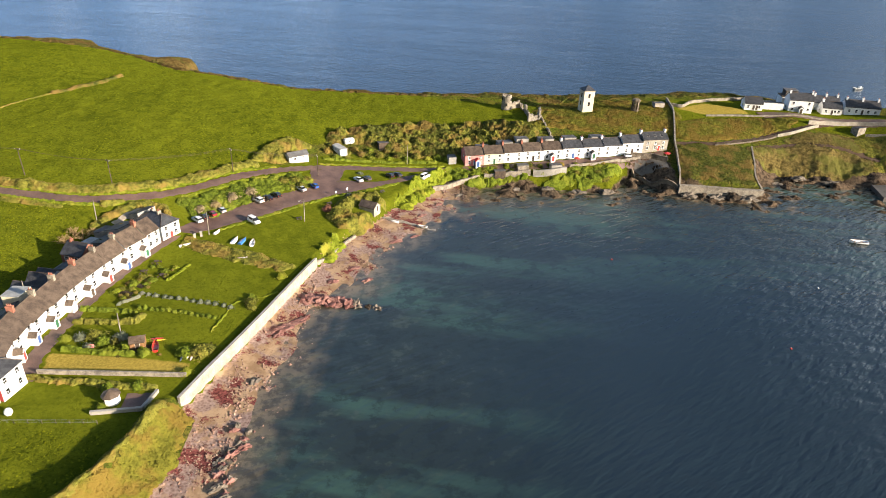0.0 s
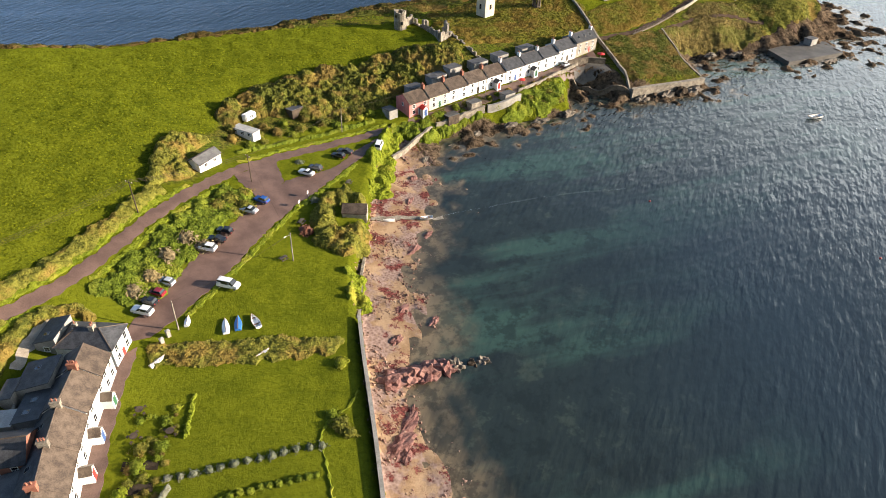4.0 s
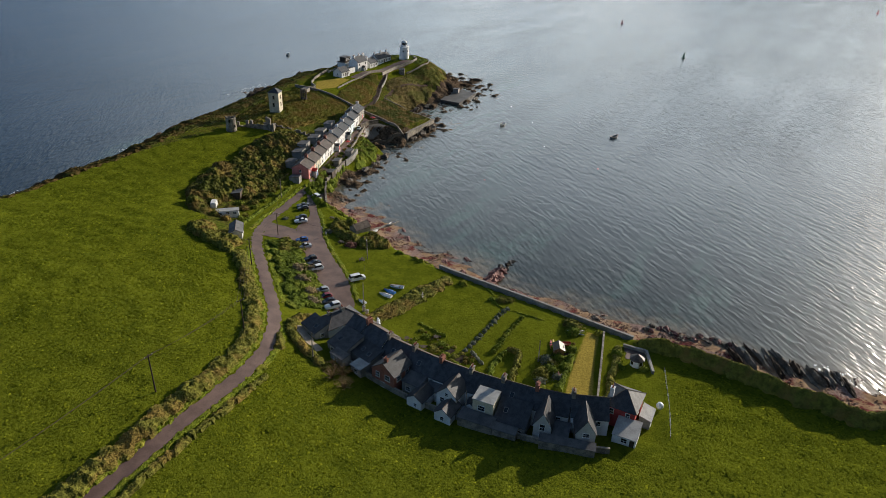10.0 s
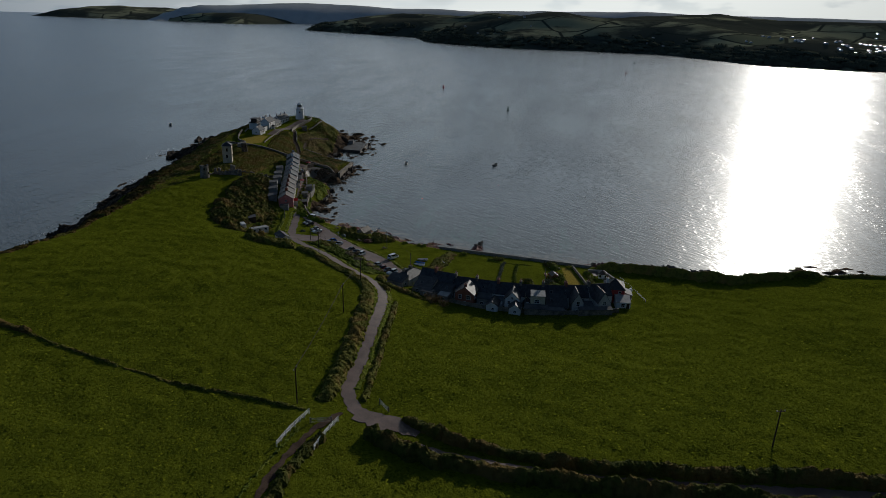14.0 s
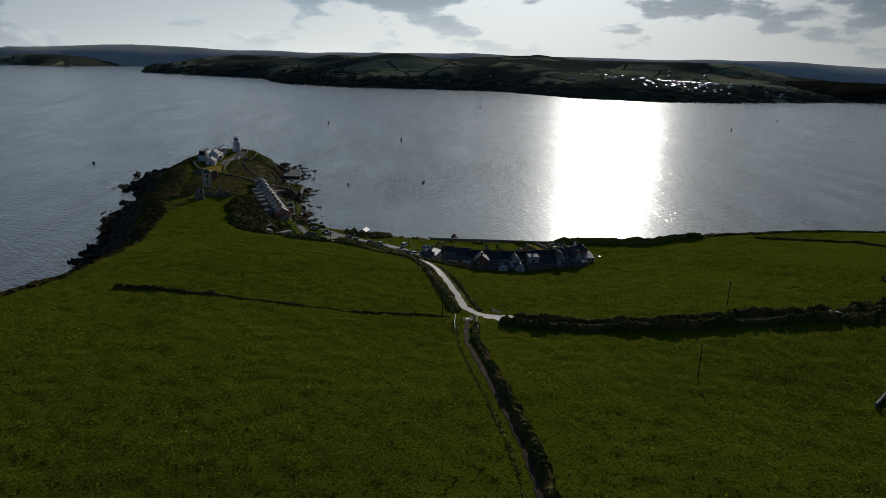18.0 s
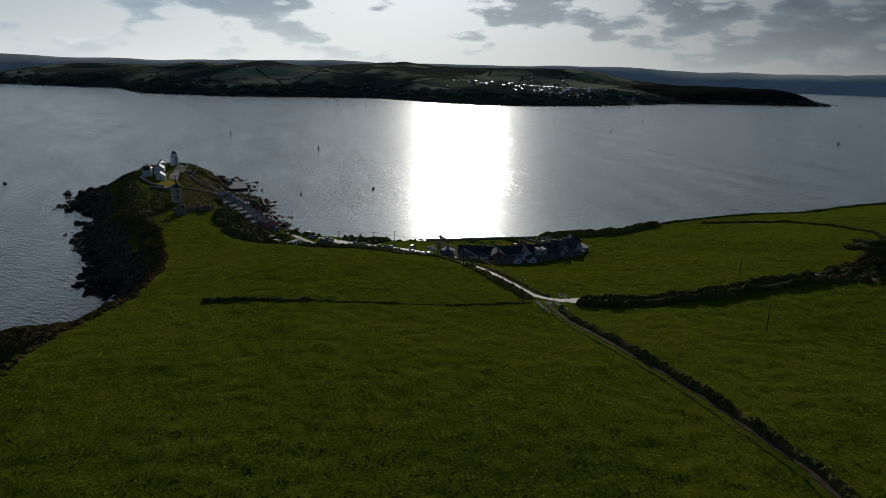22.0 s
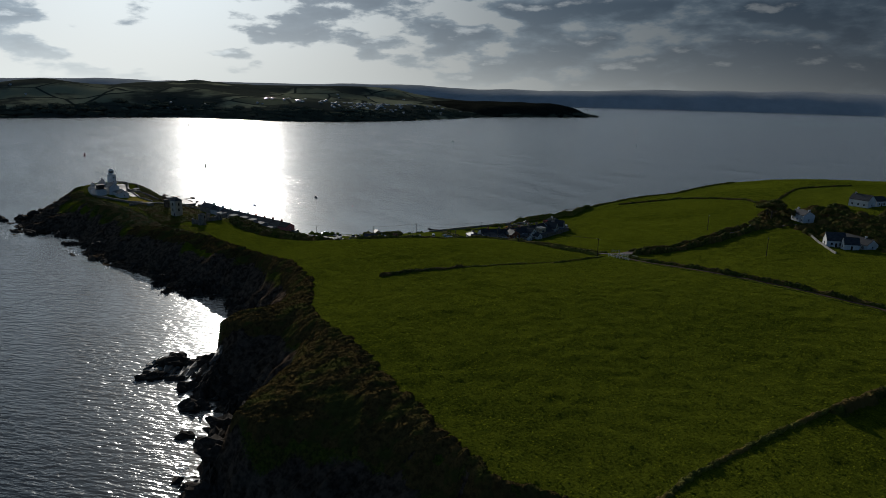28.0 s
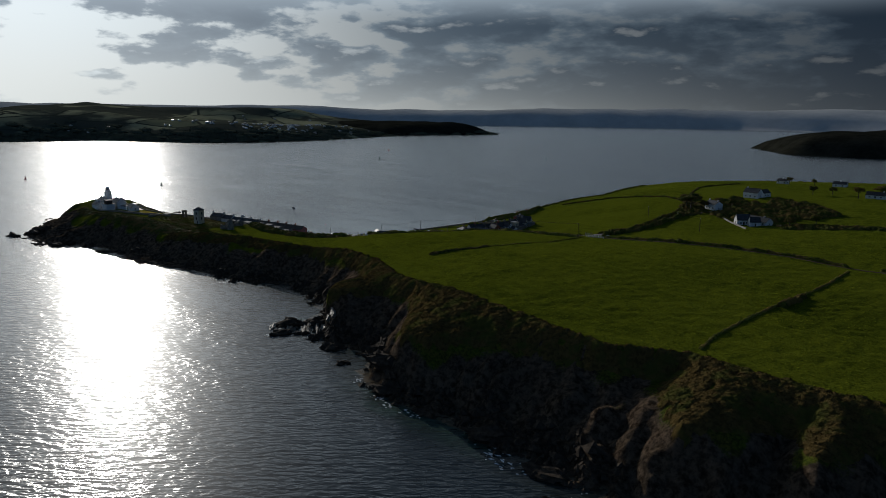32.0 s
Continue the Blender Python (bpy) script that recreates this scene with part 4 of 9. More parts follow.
def canopy(name, mounds, material, cell=0.6, cards=5.0, size=0.22):
    """A closed, billowing top over overlapping mounds (x, y, r, h), rough with leaves that stand off it."""
    md = np.array(mounds)
    x0, y0 = (md[:, :2] - md[:, 2:3]).min(0) - cell
    x1, y1 = (md[:, :2] + md[:, 2:3]).max(0) + cell
    xs, ys = np.arange(x0, x1 + cell, cell), np.arange(y0, y1 + cell, cell)
    h = np.full((len(ys), len(xs)), -1.0)
    for mx, my, r, hh in md:
        a, b = max(int((mx - r - x0) / cell), 0), int((mx + r - x0) / cell) + 2
        c, d = max(int((my - r - y0) / cell), 0), int((my + r - y0) / cell) + 2
        dx, dy = np.meshgrid(xs[a:b] - mx, ys[c:d] - my)
        q = 1 - (dx * dx + dy * dy) / (r * r)
        h[c:d, a:b] = np.maximum(h[c:d, a:b], np.where(q > 0, hh * np.sqrt(np.maximum(q, 0)), -1.0))
    solid = h > -0.5
    gx, gy = np.meshgrid(xs, ys)
    jx = gx + cell * 0.6 * hash_noise(gx * 1.9, gy * 1.9, 41)
    jy = gy + cell * 0.6 * hash_noise(gx * 1.9, gy * 1.9, 42)
    top = np.where(solid, h * (1 + 0.5 * hash_noise(gx / .9, gy / .9, 43)) + 0.25 * hash_noise(gx / 1.7, gy / 1.7, 44), -0.5)
    z = gz_many(jx, jy) + top
    keep = solid[:-1, :-1] | solid[:-1, 1:] | solid[1:, 1:] | solid[1:, :-1]
    idx = np.arange(h.size).reshape(h.shape)
    quads = np.stack((idx[:-1, :-1], idx[:-1, 1:], idx[1:, 1:], idx[1:, :-1]), -1)[keep]
    used, inv = np.unique(quads, return_inverse=True)
    v = np.stack((jx, jy, z), -1).reshape(-1, 3)[used]
    f = inv.reshape(-1, 4)
    n = int(len(f) * cell * cell * cards)
    pick = f[rng.integers(0, len(f), n)]
    w = rng.dirichlet((1, 1, 1, 1), n)[:, :, None]
    c = (v[pick] * w).sum(1)
    nrm = np.cross(v[pick[:, 1]] - v[pick[:, 0]], v[pick[:, 3]] - v[pick[:, 0]])
    nrm = nrm / np.linalg.norm(nrm, axis=1)[:, None] + rng.normal(0, .7, (n, 3))
    nrm /= np.linalg.norm(nrm, axis=1)[:, None]
    t = np.cross(nrm, rng.normal(0, 1, (n, 3)))
    t /= np.linalg.norm(t, axis=1)[:, None]
    bt = np.cross(nrm, t)
    k = size * rng.uniform(.6, 1.4, n)[:, None]
    c = c + nrm * k * .35 + (0, 0, .03)
    leaves = np.stack((c - t * k, c - bt * k * .6, c + t * k, c + bt * k * .6), 1).reshape(-1, 3)
    faces = np.concatenate((f, np.arange(4 * n).reshape(-1, 4) + len(v)))
    return mesh_of(name, np.concatenate((v, leaves)), faces.tolist(), material)


def hedge(line, width, height, material, label, name="hedge", step=None, leaves=70, size=0.2, wild=0.3):
    step = step or max(0.9, width * 0.55)
    if wild > 0.33:
        cl = []
        for x, y in along(line, step)[:, :2]:
            x, y = x + rng.normal(0, width * .08), y + rng.normal(0, width * .08)
            k, r = rng.uniform(1 - wild, 1 + wild), width * .6
            cl.append(clump(x, y, gz(x, y) - 0.15, r * rng.uniform(.8, 1.3), r * rng.uniform(.8, 1.3), height * k, leaves, size))
        me = joined(name, cl, material)
    else:
        mounds = []
        for x, y in along(line, min(step, 1.0) * .5)[:, :2]:
            s = width * .13
            roll = float(hash_noise(np.array([x / 5.0]), np.array([y / 5.0]), 71)[0])
            mounds.append((x + rng.normal(0, s), y + rng.normal(0, s), width * rng.uniform(.40, .58), height * (.85 + .75 * roll) * rng.uniform(.8, 1.1)))
        me = canopy(name, mounds, material, .5 if width < 4 else .7, 7.0, size)
    return tagged(new(name, me), label, "hedge")


def thicket(name, poly, count, rlo, rhi, hlo, hhi, material, label, leaves=110, size=0.24, reject=()):
    """Scrub that nobody could count: a billowing cover of mounds over an area."""
    P = np.array(poly, float)
    lo, hi = P.min(0), P.max(0)
    q = rng.uniform(lo, hi, (count * 12, 2))
    q = q[edge_distance(P, q) > 0.4]
    for r in reject:
        q = q[edge_distance(np.array(r, float), q) < -0.8]
    q = q[:int(count * 1.6)]
    mounds = [(x, y, rng.uniform(rlo, rhi) * 1.05, rng.uniform(hlo, hhi) * .85) for x, y in q]
    ob = new(name, canopy(name, mounds, material, .6, 5.0, min(size, .3)))
    return tagged(ob, label, "scrub", kind="stuff")


# field side of the lane
hedge([(-170, 187.5), (-150, 186), (-133, 185.6), (-118, 185.2), (-107, 185.6), (-98, 187.2), (-90, 191.5), (-83, 196.2), (-70, 207.5), (-60, 216.5)], 3.6, 1.5, LEAF_OLIVE, "rough bramble hedge along a lane")
hedge([(-150, 184.6), (-118, 183.8), (-98, 185.8), (-83, 194.6), (-60, 214.6)], 2.4, .5, LEAF_LIME, "rough green verge along a lane hedge")
hedge([(-170, 179.2), (-149, 178), (-133, 177.6), (-120, 177), (-108, 176.8)], 1.6, 0.9, LEAF_OLIVE, "low rough hedge along a lane")
hedge([(-97, 180), (-92, 183)], 1.8, 1.0, LEAF_OLIVE, "low rough hedge at a bend")
# bank between lane and car park
thicket("scrub", CENTRE_BANK, 150, 1.0, 2.0, 0.5, 1.4, LEAF_GREEN, "green weeds and bramble on a bank")
for x, y, r, h in ((-62, 195, 2.6, 2.0), (-57, 199, 2.4, 2.2), (-66, 190, 2.4, 1.8), (-54, 196, 2.0, 1.8), (-70, 187, 2.2, 1.7)):
    bush(x, y, r, h, REED, "pale dry reedy shrub on the bank", group="dry shrubs on the bank")
for x, y, r, h in ((-45, 211, 2.6, 1.9), (-42, 208, 2.2, 1.7), (-48, 209, 2.4, 1.8), (-41, 213, 2.0, 1.5), (-45, 206, 1.8, 1.4)):
    bush(x, y, r, h, LEAF_OLIVE, "olive-brown bramble mound by the car park", group="bramble mounds")
# gorse and thorn bank behind the car park and the row
FRONT_BANK = [(-40, 240), (-36, 250), (-30.5, 257), (-20, 262.5), (2, 267), (28, 269), (46, 262), (44, 256), (34, 253), (14, 252), (8, 246), (-6, 247), (-22, 250)]
GARDEN_NOOK = [(-36, 235), (-24, 238), (-22, 249), (-32, 250), (-38, 244)]
thicket("scrub", FRONT_BANK, 150, 2.0, 4.8, 1.0, 3.4, LEAF_DARK, "dark thorn and bramble thicket on a bank", 120, 0.42, (GARDEN_NOOK,))
thicket("scrub", FRONT_BANK, 60, 1.6, 4.0, 1.6, 3.8, LEAF_OLIVE, "brown autumn bramble on a bank", 110, 0.32, (GARDEN_NOOK,))
thicket("scrub", [(-61, 219), (-58, 227), (-55.5, 235), (-51, 241), (-44, 239), (-46, 234), (-50, 222)], 80, 1.1, 2.4, 0.9, 2.4, LEAF_OLIVE, "brown bramble round a lane-side shed", 110, 0.3, ([(-51, 219), (-40, 219), (-40, 234), (-51, 234)],))
thicket("scrub", [(44, 262), (56, 268), (104, 263), (112, 270), (112, 296), (80, 300), (56, 300), (50, 282), (50, 270)], 560, 1.3, 3.0, 0.25, 0.75, LEAF_GORSE, "yellow-green gorse and bracken round old walls", 90, 0.3, ([(66, 280), (78, 280), (78, 292), (66, 292)],))
thicket("scrub", [(108, 261), (122, 260.6), (140, 265), (158, 271), (164, 274), (148, 278), (124, 276), (110, 270)], 420, 1.3, 2.8, 0.25, 0.7, LEAF_GORSE, "gorse and bracken on a steep slope", 80, 0.28)
thicket("scrub", [(102, 233), (128, 228), (131, 240), (136, 256), (120, 256), (104, 254)], 420, 1.3, 2.6, 0.22, 0.55, LEAF_DARK, "low dark heath on a slope above the sea wall", 80, 0.26)
SLOPE_PATH = [(138, 255.6), (150, 257.6), (162, 259), (181, 253), (190, 248.6), (191, 251.4), (182, 256.6), (163, 262), (148, 261)]
thicket("scrub", [(136, 256), (150, 262), (172, 266), (184, 262), (186, 246), (170, 246), (140, 250)], 400, 1.3, 2.8, 0.2, 0.65, HEATH, "brown bracken on the headland slope", 80, 0.28, (SLOPE_PATH,))
thicket("scrub", [(184, 264), (205, 258), (228, 262), (240, 268), (225, 250), (205, 246), (186, 246)], 260, 1.3, 2.8, 0.2, 0.65, LEAF_OLIVE, "green-brown scrub on the headland slope", 80, 0.28, (SLOPE_PATH,))
# dark leaf laid over this brow in place of its shade
thicket("scrub", [(0, 305), (60, 303), (110, 305), (160, 309), (196, 304), (192, 312), (120, 317), (60, 317), (0, 311)], 420, 1.3, 2.8, 0.2, 0.6, LEAF_DARK, "low scrub along the southern brow of the headland, darkened for shade", 70, 0.3)
thicket("scrub", [(205, 262), (222, 262), (232, 272), (222, 288), (214, 280)], 200, 1.2, 2.4, 0.2, 0.6, LEAF_GREEN, "green scrub below the lighthouse", 80, 0.28)
# beach edge from the slip to the row
thicket("scrub", [(-31, 168), (-27, 166), (-24, 178), (-27, 180)], 14, 0.9, 1.6, 0.9, 1.9, LEAF_LIME, "bright ivy-green bushes on the sea bank", 110, 0.26)
thicket("scrub", [(-30, 190), (-24, 184), (-19, 188), (-16, 196), (-12, 202), (-16, 208), (-22, 206), (-27, 200)], 40, 1.3, 2.3, 1.2, 2.4, LEAF_OLIVE, "olive bushes round a beach wall", 120, 0.3, ([(-22, 194), (-12, 193), (-12, 201), (-22, 202)],))
thicket("scrub", [(-9, 207), (-4, 206), (4, 222), (12, 232), (6, 233), (-2, 224)], 42, 1.0, 1.9, 1.0, 2.3, LEAF_LIME, "sunlit yellow-green hedge bank above the beach", 110, 0.28)
thicket("scrub", [(8, 234), (18, 228), (30, 233), (40, 232), (42, 236), (24, 236.5)], 34, 0.9, 1.8, 0.8, 2.0, LEAF_GREEN, "garden shrubs below the row", 100, 0.26)
thicket("scrub", [(46, 230), (66, 229), (74, 235), (82, 243), (74, 243), (58, 238)], 70, 0.8, 1.6, 0.25, 0.8, LEAF_GREEN, "grassy green bank above the rocks", 90, 0.24)
for x, y, r, h, m in ((16, 232.6, 1.5, 1.6, LEAF_LIME), (20, 235.2, 1.3, 1.5, LEAF_GREEN), (24, 235.6, 1.6, 1.9, LEAF_OLIVE), (28, 236.4, 1.2, 1.3, LEAF_DARK), (33, 237.2, 1.5, 1.7, LEAF_GREEN), (37, 238.0, 1.2, 1.2, LEAF_OLIVE), (42, 238.6, 1.6, 1.6, LEAF_DARK), (46, 238.2, 1.3, 1.3, LEAF_OLIVE), (50, 239.4, 1.2, 1.1, LEAF_GREEN), (55, 240, 1.4, 1.2, LEAF_OLIVE), (61, 240.8, 1.3, 1.0, LEAF_GREEN), (66, 241.4, 1.2, 1.0, LEAF_DARK), (72, 242.6, 1.4, 1.1, LEAF_OLIVE), (47, 234.8, 1.5, 1.3, LEAF_LIME), (60, 235.2, 1.6, 1.0, LEAF_OLIVE), (69, 236.2, 1.7, 1.1, LEAF_OLIVE)):
    bush(x, y, r, h, m, "garden shrub on a terrace below the seaside row", "shrub", "terrace shrubs", "shrub")
# boundary of the gardens and the boat bank
thicket("scrub", [(-70, 172.6), (-50, 166), (-35, 160.2), (-38.4, 157), (-54, 161), (-70.4, 167.6)], 170, 0.6, 1.5, 0.2, 0.75, LEAF_OLIVE, "rough weeds and bramble along a garden end", 80, 0.24)
hedge([(-72, 142.5), (-67, 141.4), (-61, 140.4), (-54, 139.2), (-48, 138)], 1.3, 1.0, LEAF_GREY, "line of clipped grey-green shrubs across the lawn", step=2.0, wild=0.35)
hedge([(-70, 135.8), (-63, 135), (-58, 134.2), (-50.5, 132.8)], 1.2, 1.0, LEAF_GREEN, "line of small round shrubs across the lawn", step=1.5, wild=0.35)
hedge([(-83.4, 134.4), (-79, 134.5), (-74.6, 134.5), (-69.6, 133.2)], 1.4, 1.3, LEAF_GREEN, "clipped green garden hedge round a plot")
hedge([(-82.6, 128.8), (-78.5, 129.0), (-73, 129.3), (-68.4, 129.8), (-68.0, 132.4)], 1.5, 1.2, LEAF_OLIVE, "clipped olive garden hedge round a plot")
hedge([(-64.8, 157.5), (-66.4, 153.2), (-67.8, 149.4)], 1.0, .6, LEAF_LIME, "low bright hedge on a lawn")
hedge([(-76, 137), (-72, 141)], 1.0, 0.9, LEAF_GREY, "short clipped grey-green garden hedge")
hedge([(-80, 117.9), (-74, 117.4), (-70.4, 117), (-64.2, 117.2)], 1.5, 1.2, LEAF_GREEN, "clipped hedge beside a dry lawn")
hedge([(-82, 107.2), (-75.6, 106.6), (-70, 106.8), (-63, 106.4), (-56, 106.6)], 1.8, 1.1, LEAF_OLIVE, "straggling green garden hedge")
for x, y, r, h, m in ((-43.7, 140.8, 1.7, 1.5, LEAF_OLIVE), (-42.7, 138.2, 1.3, 1.2, LEAF_OLIVE), (-44.2, 143.4, 1.2, 1.0, LEAF_GREEN), (-38.4, 154, 1.6, 1.4, LEAF_LIME), (-50.4, 119, 2.6, 2.2, LEAF_OLIVE), (-53.2, 118.4, 2.2, 2.0, LEAF_GREEN), (-48.6, 120.4, 1.9, 1.6, LEAF_DARK), (-69.4, 122.7, 1.7, 1.9, LEAF_GREY), (-78.5, 122.3, 1.6, 1.5, LEAF_GREY), (-75, 123, 2.0, 2.2, LEAF_OLIVE), (-81.4, 121.6, 1.6, 1.4, LEAF_GREEN), (-65, 105.6, 1.4, 1.5, LEAF_GREEN), (-59.4, 106.4, 1.5, 1.5, LEAF_GREEN), (-63.8, 99.6, 1.2, 1.0, LEAF_GREEN), (-51, 112, 1.5, 1.3, LEAF_LIME), (-73, 121, 1.9, 1.6, LEAF_GREEN), (-70, 122, 1.6, 1.4, LEAF_DARK), (-67, 120, 1.7, 1.5, LEAF_GREEN), (-75, 119, 1.4, 1.2, LEAF_GREY), (-62, 117.5, 1.5, 1.5, LEAF_GREEN), (-70, 118, 1.4, 1.2, LEAF_LIME), (-76, 147, 1.5, 1.1, LEAF_GREEN), (-75, 150, 1.4, 1.0, LEAF_OLIVE), (-72, 149, 1.3, .9, LEAF_GREEN), (-79, 143, 1.2, 1.0, LEAF_LIME), (-70, 154, 1.2, .8, LEAF_GREEN), (-68, 156, 1.0, .7, LEAF_LIME), (-74, 156, .9, .7, LEAF_GREEN)):
    bush(x, y, r, h, m, "rounded garden shrub on a lawn", "shrub", "garden shrubs", "shrub")

def bare_shrub(x, y, r, h, seed):
    """A leafless shrub: many stems that fan out from one root and fork."""
    g = random.Random(seed)
    root = thing("bare_shrub", x, y, gz(x, y) - .1, 0, "bare tawny shrub with fanned-out stems in rough grass", "shrub", "tawny shrubs")
    bm, twigs = bmesh.new(), bmesh.new()
    for k in range(46):
        a, lean = g.uniform(0, 2 * math.pi), math.sqrt(g.random())
        dx, dy = math.cos(a) * lean * r, math.sin(a) * lean * r
        top = h * (1.05 - .55 * lean * lean) * g.uniform(.75, 1.1)
        mid = (dx * .38, dy * .38, top * .55)
        tube([(dx * .06, dy * .06, 0), mid, (dx, dy, top)], [.055, .042, .016], 4, bm)
        for _ in range(4):
            f = g.uniform(.35, .85)
            p = [mid[i] + ((dx, dy, top)[i] - mid[i]) * f for i in range(3)]
            tube([p, (p[0] + g.uniform(-.45, .45) + dx * .18, p[1] + g.uniform(-.45, .45) + dy * .18, p[2] + g.uniform(.15, .6))], [.026, .012], 3, twigs)
    part("stems", bm, DRY_STEM, root)
    tagged(part("twigs", twigs, DRY_STEM, root), kind="stuff")


DRY_STEM = mottled("dry_tawny_stem", (0.16, 0.105, 0.050), (0.38, 0.27, 0.135), 1.2, 6.0, 0.9, 0.1, 0.02, spec=0.1)
for i, (x, y, r, h) in enumerate(((-98.9, 166.0, 2.6, 2.9), (-96.2, 164.6, 2.4, 2.9), (-100.2, 162.1, 2.5, 2.6), (-94.6, 167.4, 1.7, 2.0))):
    bare_shrub(x, y, r, h, 300 + i)
bush(-94.6, 164.6, 1.4, 1.1, LEAF_OLIVE, "low brown-green bramble under bare shrubs")
bush(-96.4, 168.2, 1.5, 1.0, LEAF_GORSE, "low brown-green bramble under bare shrubs")
hedge([(-78.4, 182.6), (-82.6, 184.8), (-87.4, 183.4), (-91.4, 178.8), (-93.8, 174), (-95.4, 170)], 2.6, 1.3, LEAF_OLIVE, "rough brown-green hedge between a lane and a cottage drive")
bush(-31, 195, 1.9, 1.6, mottled("copper_leaf", (0.10, 0.035, 0.02), (0.22, 0.09, 0.05), 1, 6, .8, 0), "copper-leaved shrub on the green")
bush(-27, 193, 1.6, 1.2, LEAF_LIME, "yellow-green shrub on the green")
bush(-23, 224, 1.2, 0.9, LEAF_GREY, "low shrub on a grass island")
bush(-25, 206, 1.3, 1.0, LEAF_GREY, "low grey shrub beside the car park")
# field boundaries
hedge([(-176, 190.5), (-172, 205), (-169, 219), (-164, 236), (-156, 255), (-151, 264)], 1.0, 0.55, LEAF_OLIVE, "low grassy bank between fields", step=1.2, leaves=50)
hedge([(-151, 264), (-145, 276), (-140, 285), (-137, 296)], 2.0, 1.2, LEAF_DARK, "thorn hedge stub on a field bank", leaves=80)
hedge([(-183, 190.5), (-200, 195), (-222, 197), (-242, 198.5), (-258, 200), (-272, 202.5), (-290, 205), (-316, 215)], .9, 0.22, LEAF_GREEN, "low grassy bank beside a farm track", leaves=50)
hedge([(-187, 186), (-198, 189.4), (-222, 191.6), (-242, 193.2), (-258, 194.7), (-272, 197.2), (-290, 199.6), (-316, 209.6)], 2.2, 1.6, LEAF_DARK, "dark hedge beside a farm track", leaves=70)
hedge([(-184, 176), (-191, 167), (-196, 150), (-200, 128), (-202.5, 100), (-203, 82), (-203, 68)], 3.0, 2.7, LEAF_DARK, "tall dark hedge beside a lane", leaves=80)
hedge([(-178, 169), (-186, 158), (-192, 140), (-195, 110), (-196, 82), (-196, 68)], 2.6, 2.1, LEAF_DARK, "rough hedge beside a lane", leaves=60)
hedge([(-286, 360), (-287, 345), (-291, 325), (-297, 300), (-303, 280), (-312, 245), (-317, 218)], 1.3, 0.7, LEAF_OLIVE, "low bank with brambles between fields", leaves=50)
hedge([(-300, 296), (-305, 277)], 2.6, 2.0, LEAF_DARK, "thorn clump on a field bank")
hedge([(-72, -8), (-104, -40), (-130, -44), (-162, -36), (-184, -8)], 2.0, 1.2, LEAF_DARK, "dark hedge between hill fields", leaves=60, step=1.6)
hedge([(-60, 20), (-66, 46), (-69, 54), (-66, 63), (-61, 74), (-56.5, 83), (-54, 92), (-53, 100)], 3.4, 0.8, LEAF_OLIVE, "yellow-green scrub on the earth bank along the cliff edge", leaves=90)
hedge([(-62, -40), (-73, -100), (-88, -200)], 2.6, 1.0, LEAF_OLIVE, "rough bank along the cliff edge", leaves=60, step=2)
hedge([(-58, 18), (-59, 0), (-62, -38)], 2.6, 1.0, LEAF_OLIVE, "rough bank along the cliff edge", leaves=60, step=2)

# grass verges along the lane and the car park
for line in ([(-165, 181.3), (-149, 179.8), (-133, 179.3), (-118, 178.6), (-106, 178.6), (-96, 180.6), (-87, 185)], [(-76.5, 191.6), (-66, 200.6), (-51, 213), (-43.5, 218.2)], [(-38, 227.4), (-26, 230.9), (-6, 233.8), (8, 236)], [(-62, 177.6), (-52.4, 184.2), (-39.4, 196.6), (-29.4, 204.8), (-21.4, 209.8), (-8.4, 218.8)], [(-165, 186), (-149, 184.5), (-133, 184), (-118, 183.3), (-107, 183.3), (-98.4, 185), (-90, 189), (-82.4, 194), (-69, 205.4), (-53, 218.2)]):
    hedge(line, 1.5, .22, LEAF_LIME, "soft grass verge beside the tarmac", "grass_verge", size=.14)
# gardens on the far side of the lane
hedge([(-37, 231.8), (-24, 234.6), (-9, 236.4), (5, 238.6)], 1.3, 1.0, LEAF_GREEN, "clipped green garden hedge beside the lane")
for x, y, r, h, m in ((-33, 235, 1.6, 1.4, LEAF_GREEN), (-29, 236, 1.3, 1.3, LEAF_OLIVE), (-24, 240, 1.8, 1.8, LEAF_DARK), (-20, 238, 1.4, 1.2, LEAF_GREEN), (-17, 241, 2.0, 1.7, LEAF_OLIVE), (-13, 239, 1.3, 1.1, LEAF_LIME), (-10, 242, 1.9, 2.0, LEAF_DARK), (-6, 240, 1.5, 1.2, LEAF_GREEN), (-2, 242.5, 2.0, 1.8, LEAF_OLIVE), (2, 241.5, 1.6, 1.4, LEAF_LIME), (6, 243, 1.9, 1.7, LEAF_GREEN), (10, 241.6, 1.4, 1.2, LEAF_LIME), (-27, 244, 1.7, 1.5, LEAF_DARK), (-37, 238, 1.7, 1.8, LEAF_OLIVE), (-31, 243.5, 1.5, 1.6, LEAF_DARK), (-36, 243, 2.0, 2.2, LEAF_DARK), (-29, 240, 1.3, 1.4, LEAF_OLIVE), (-21, 244, 1.6, 1.5, LEAF_GREEN), (-14, 245, 1.9, 1.9, LEAF_DARK), (-4, 245.4, 1.6, 1.6, LEAF_OLIVE)):
    bush(x, y, r, h, m, "garden shrub beside the lane", "shrub", "lane garden shrubs", "shrub")
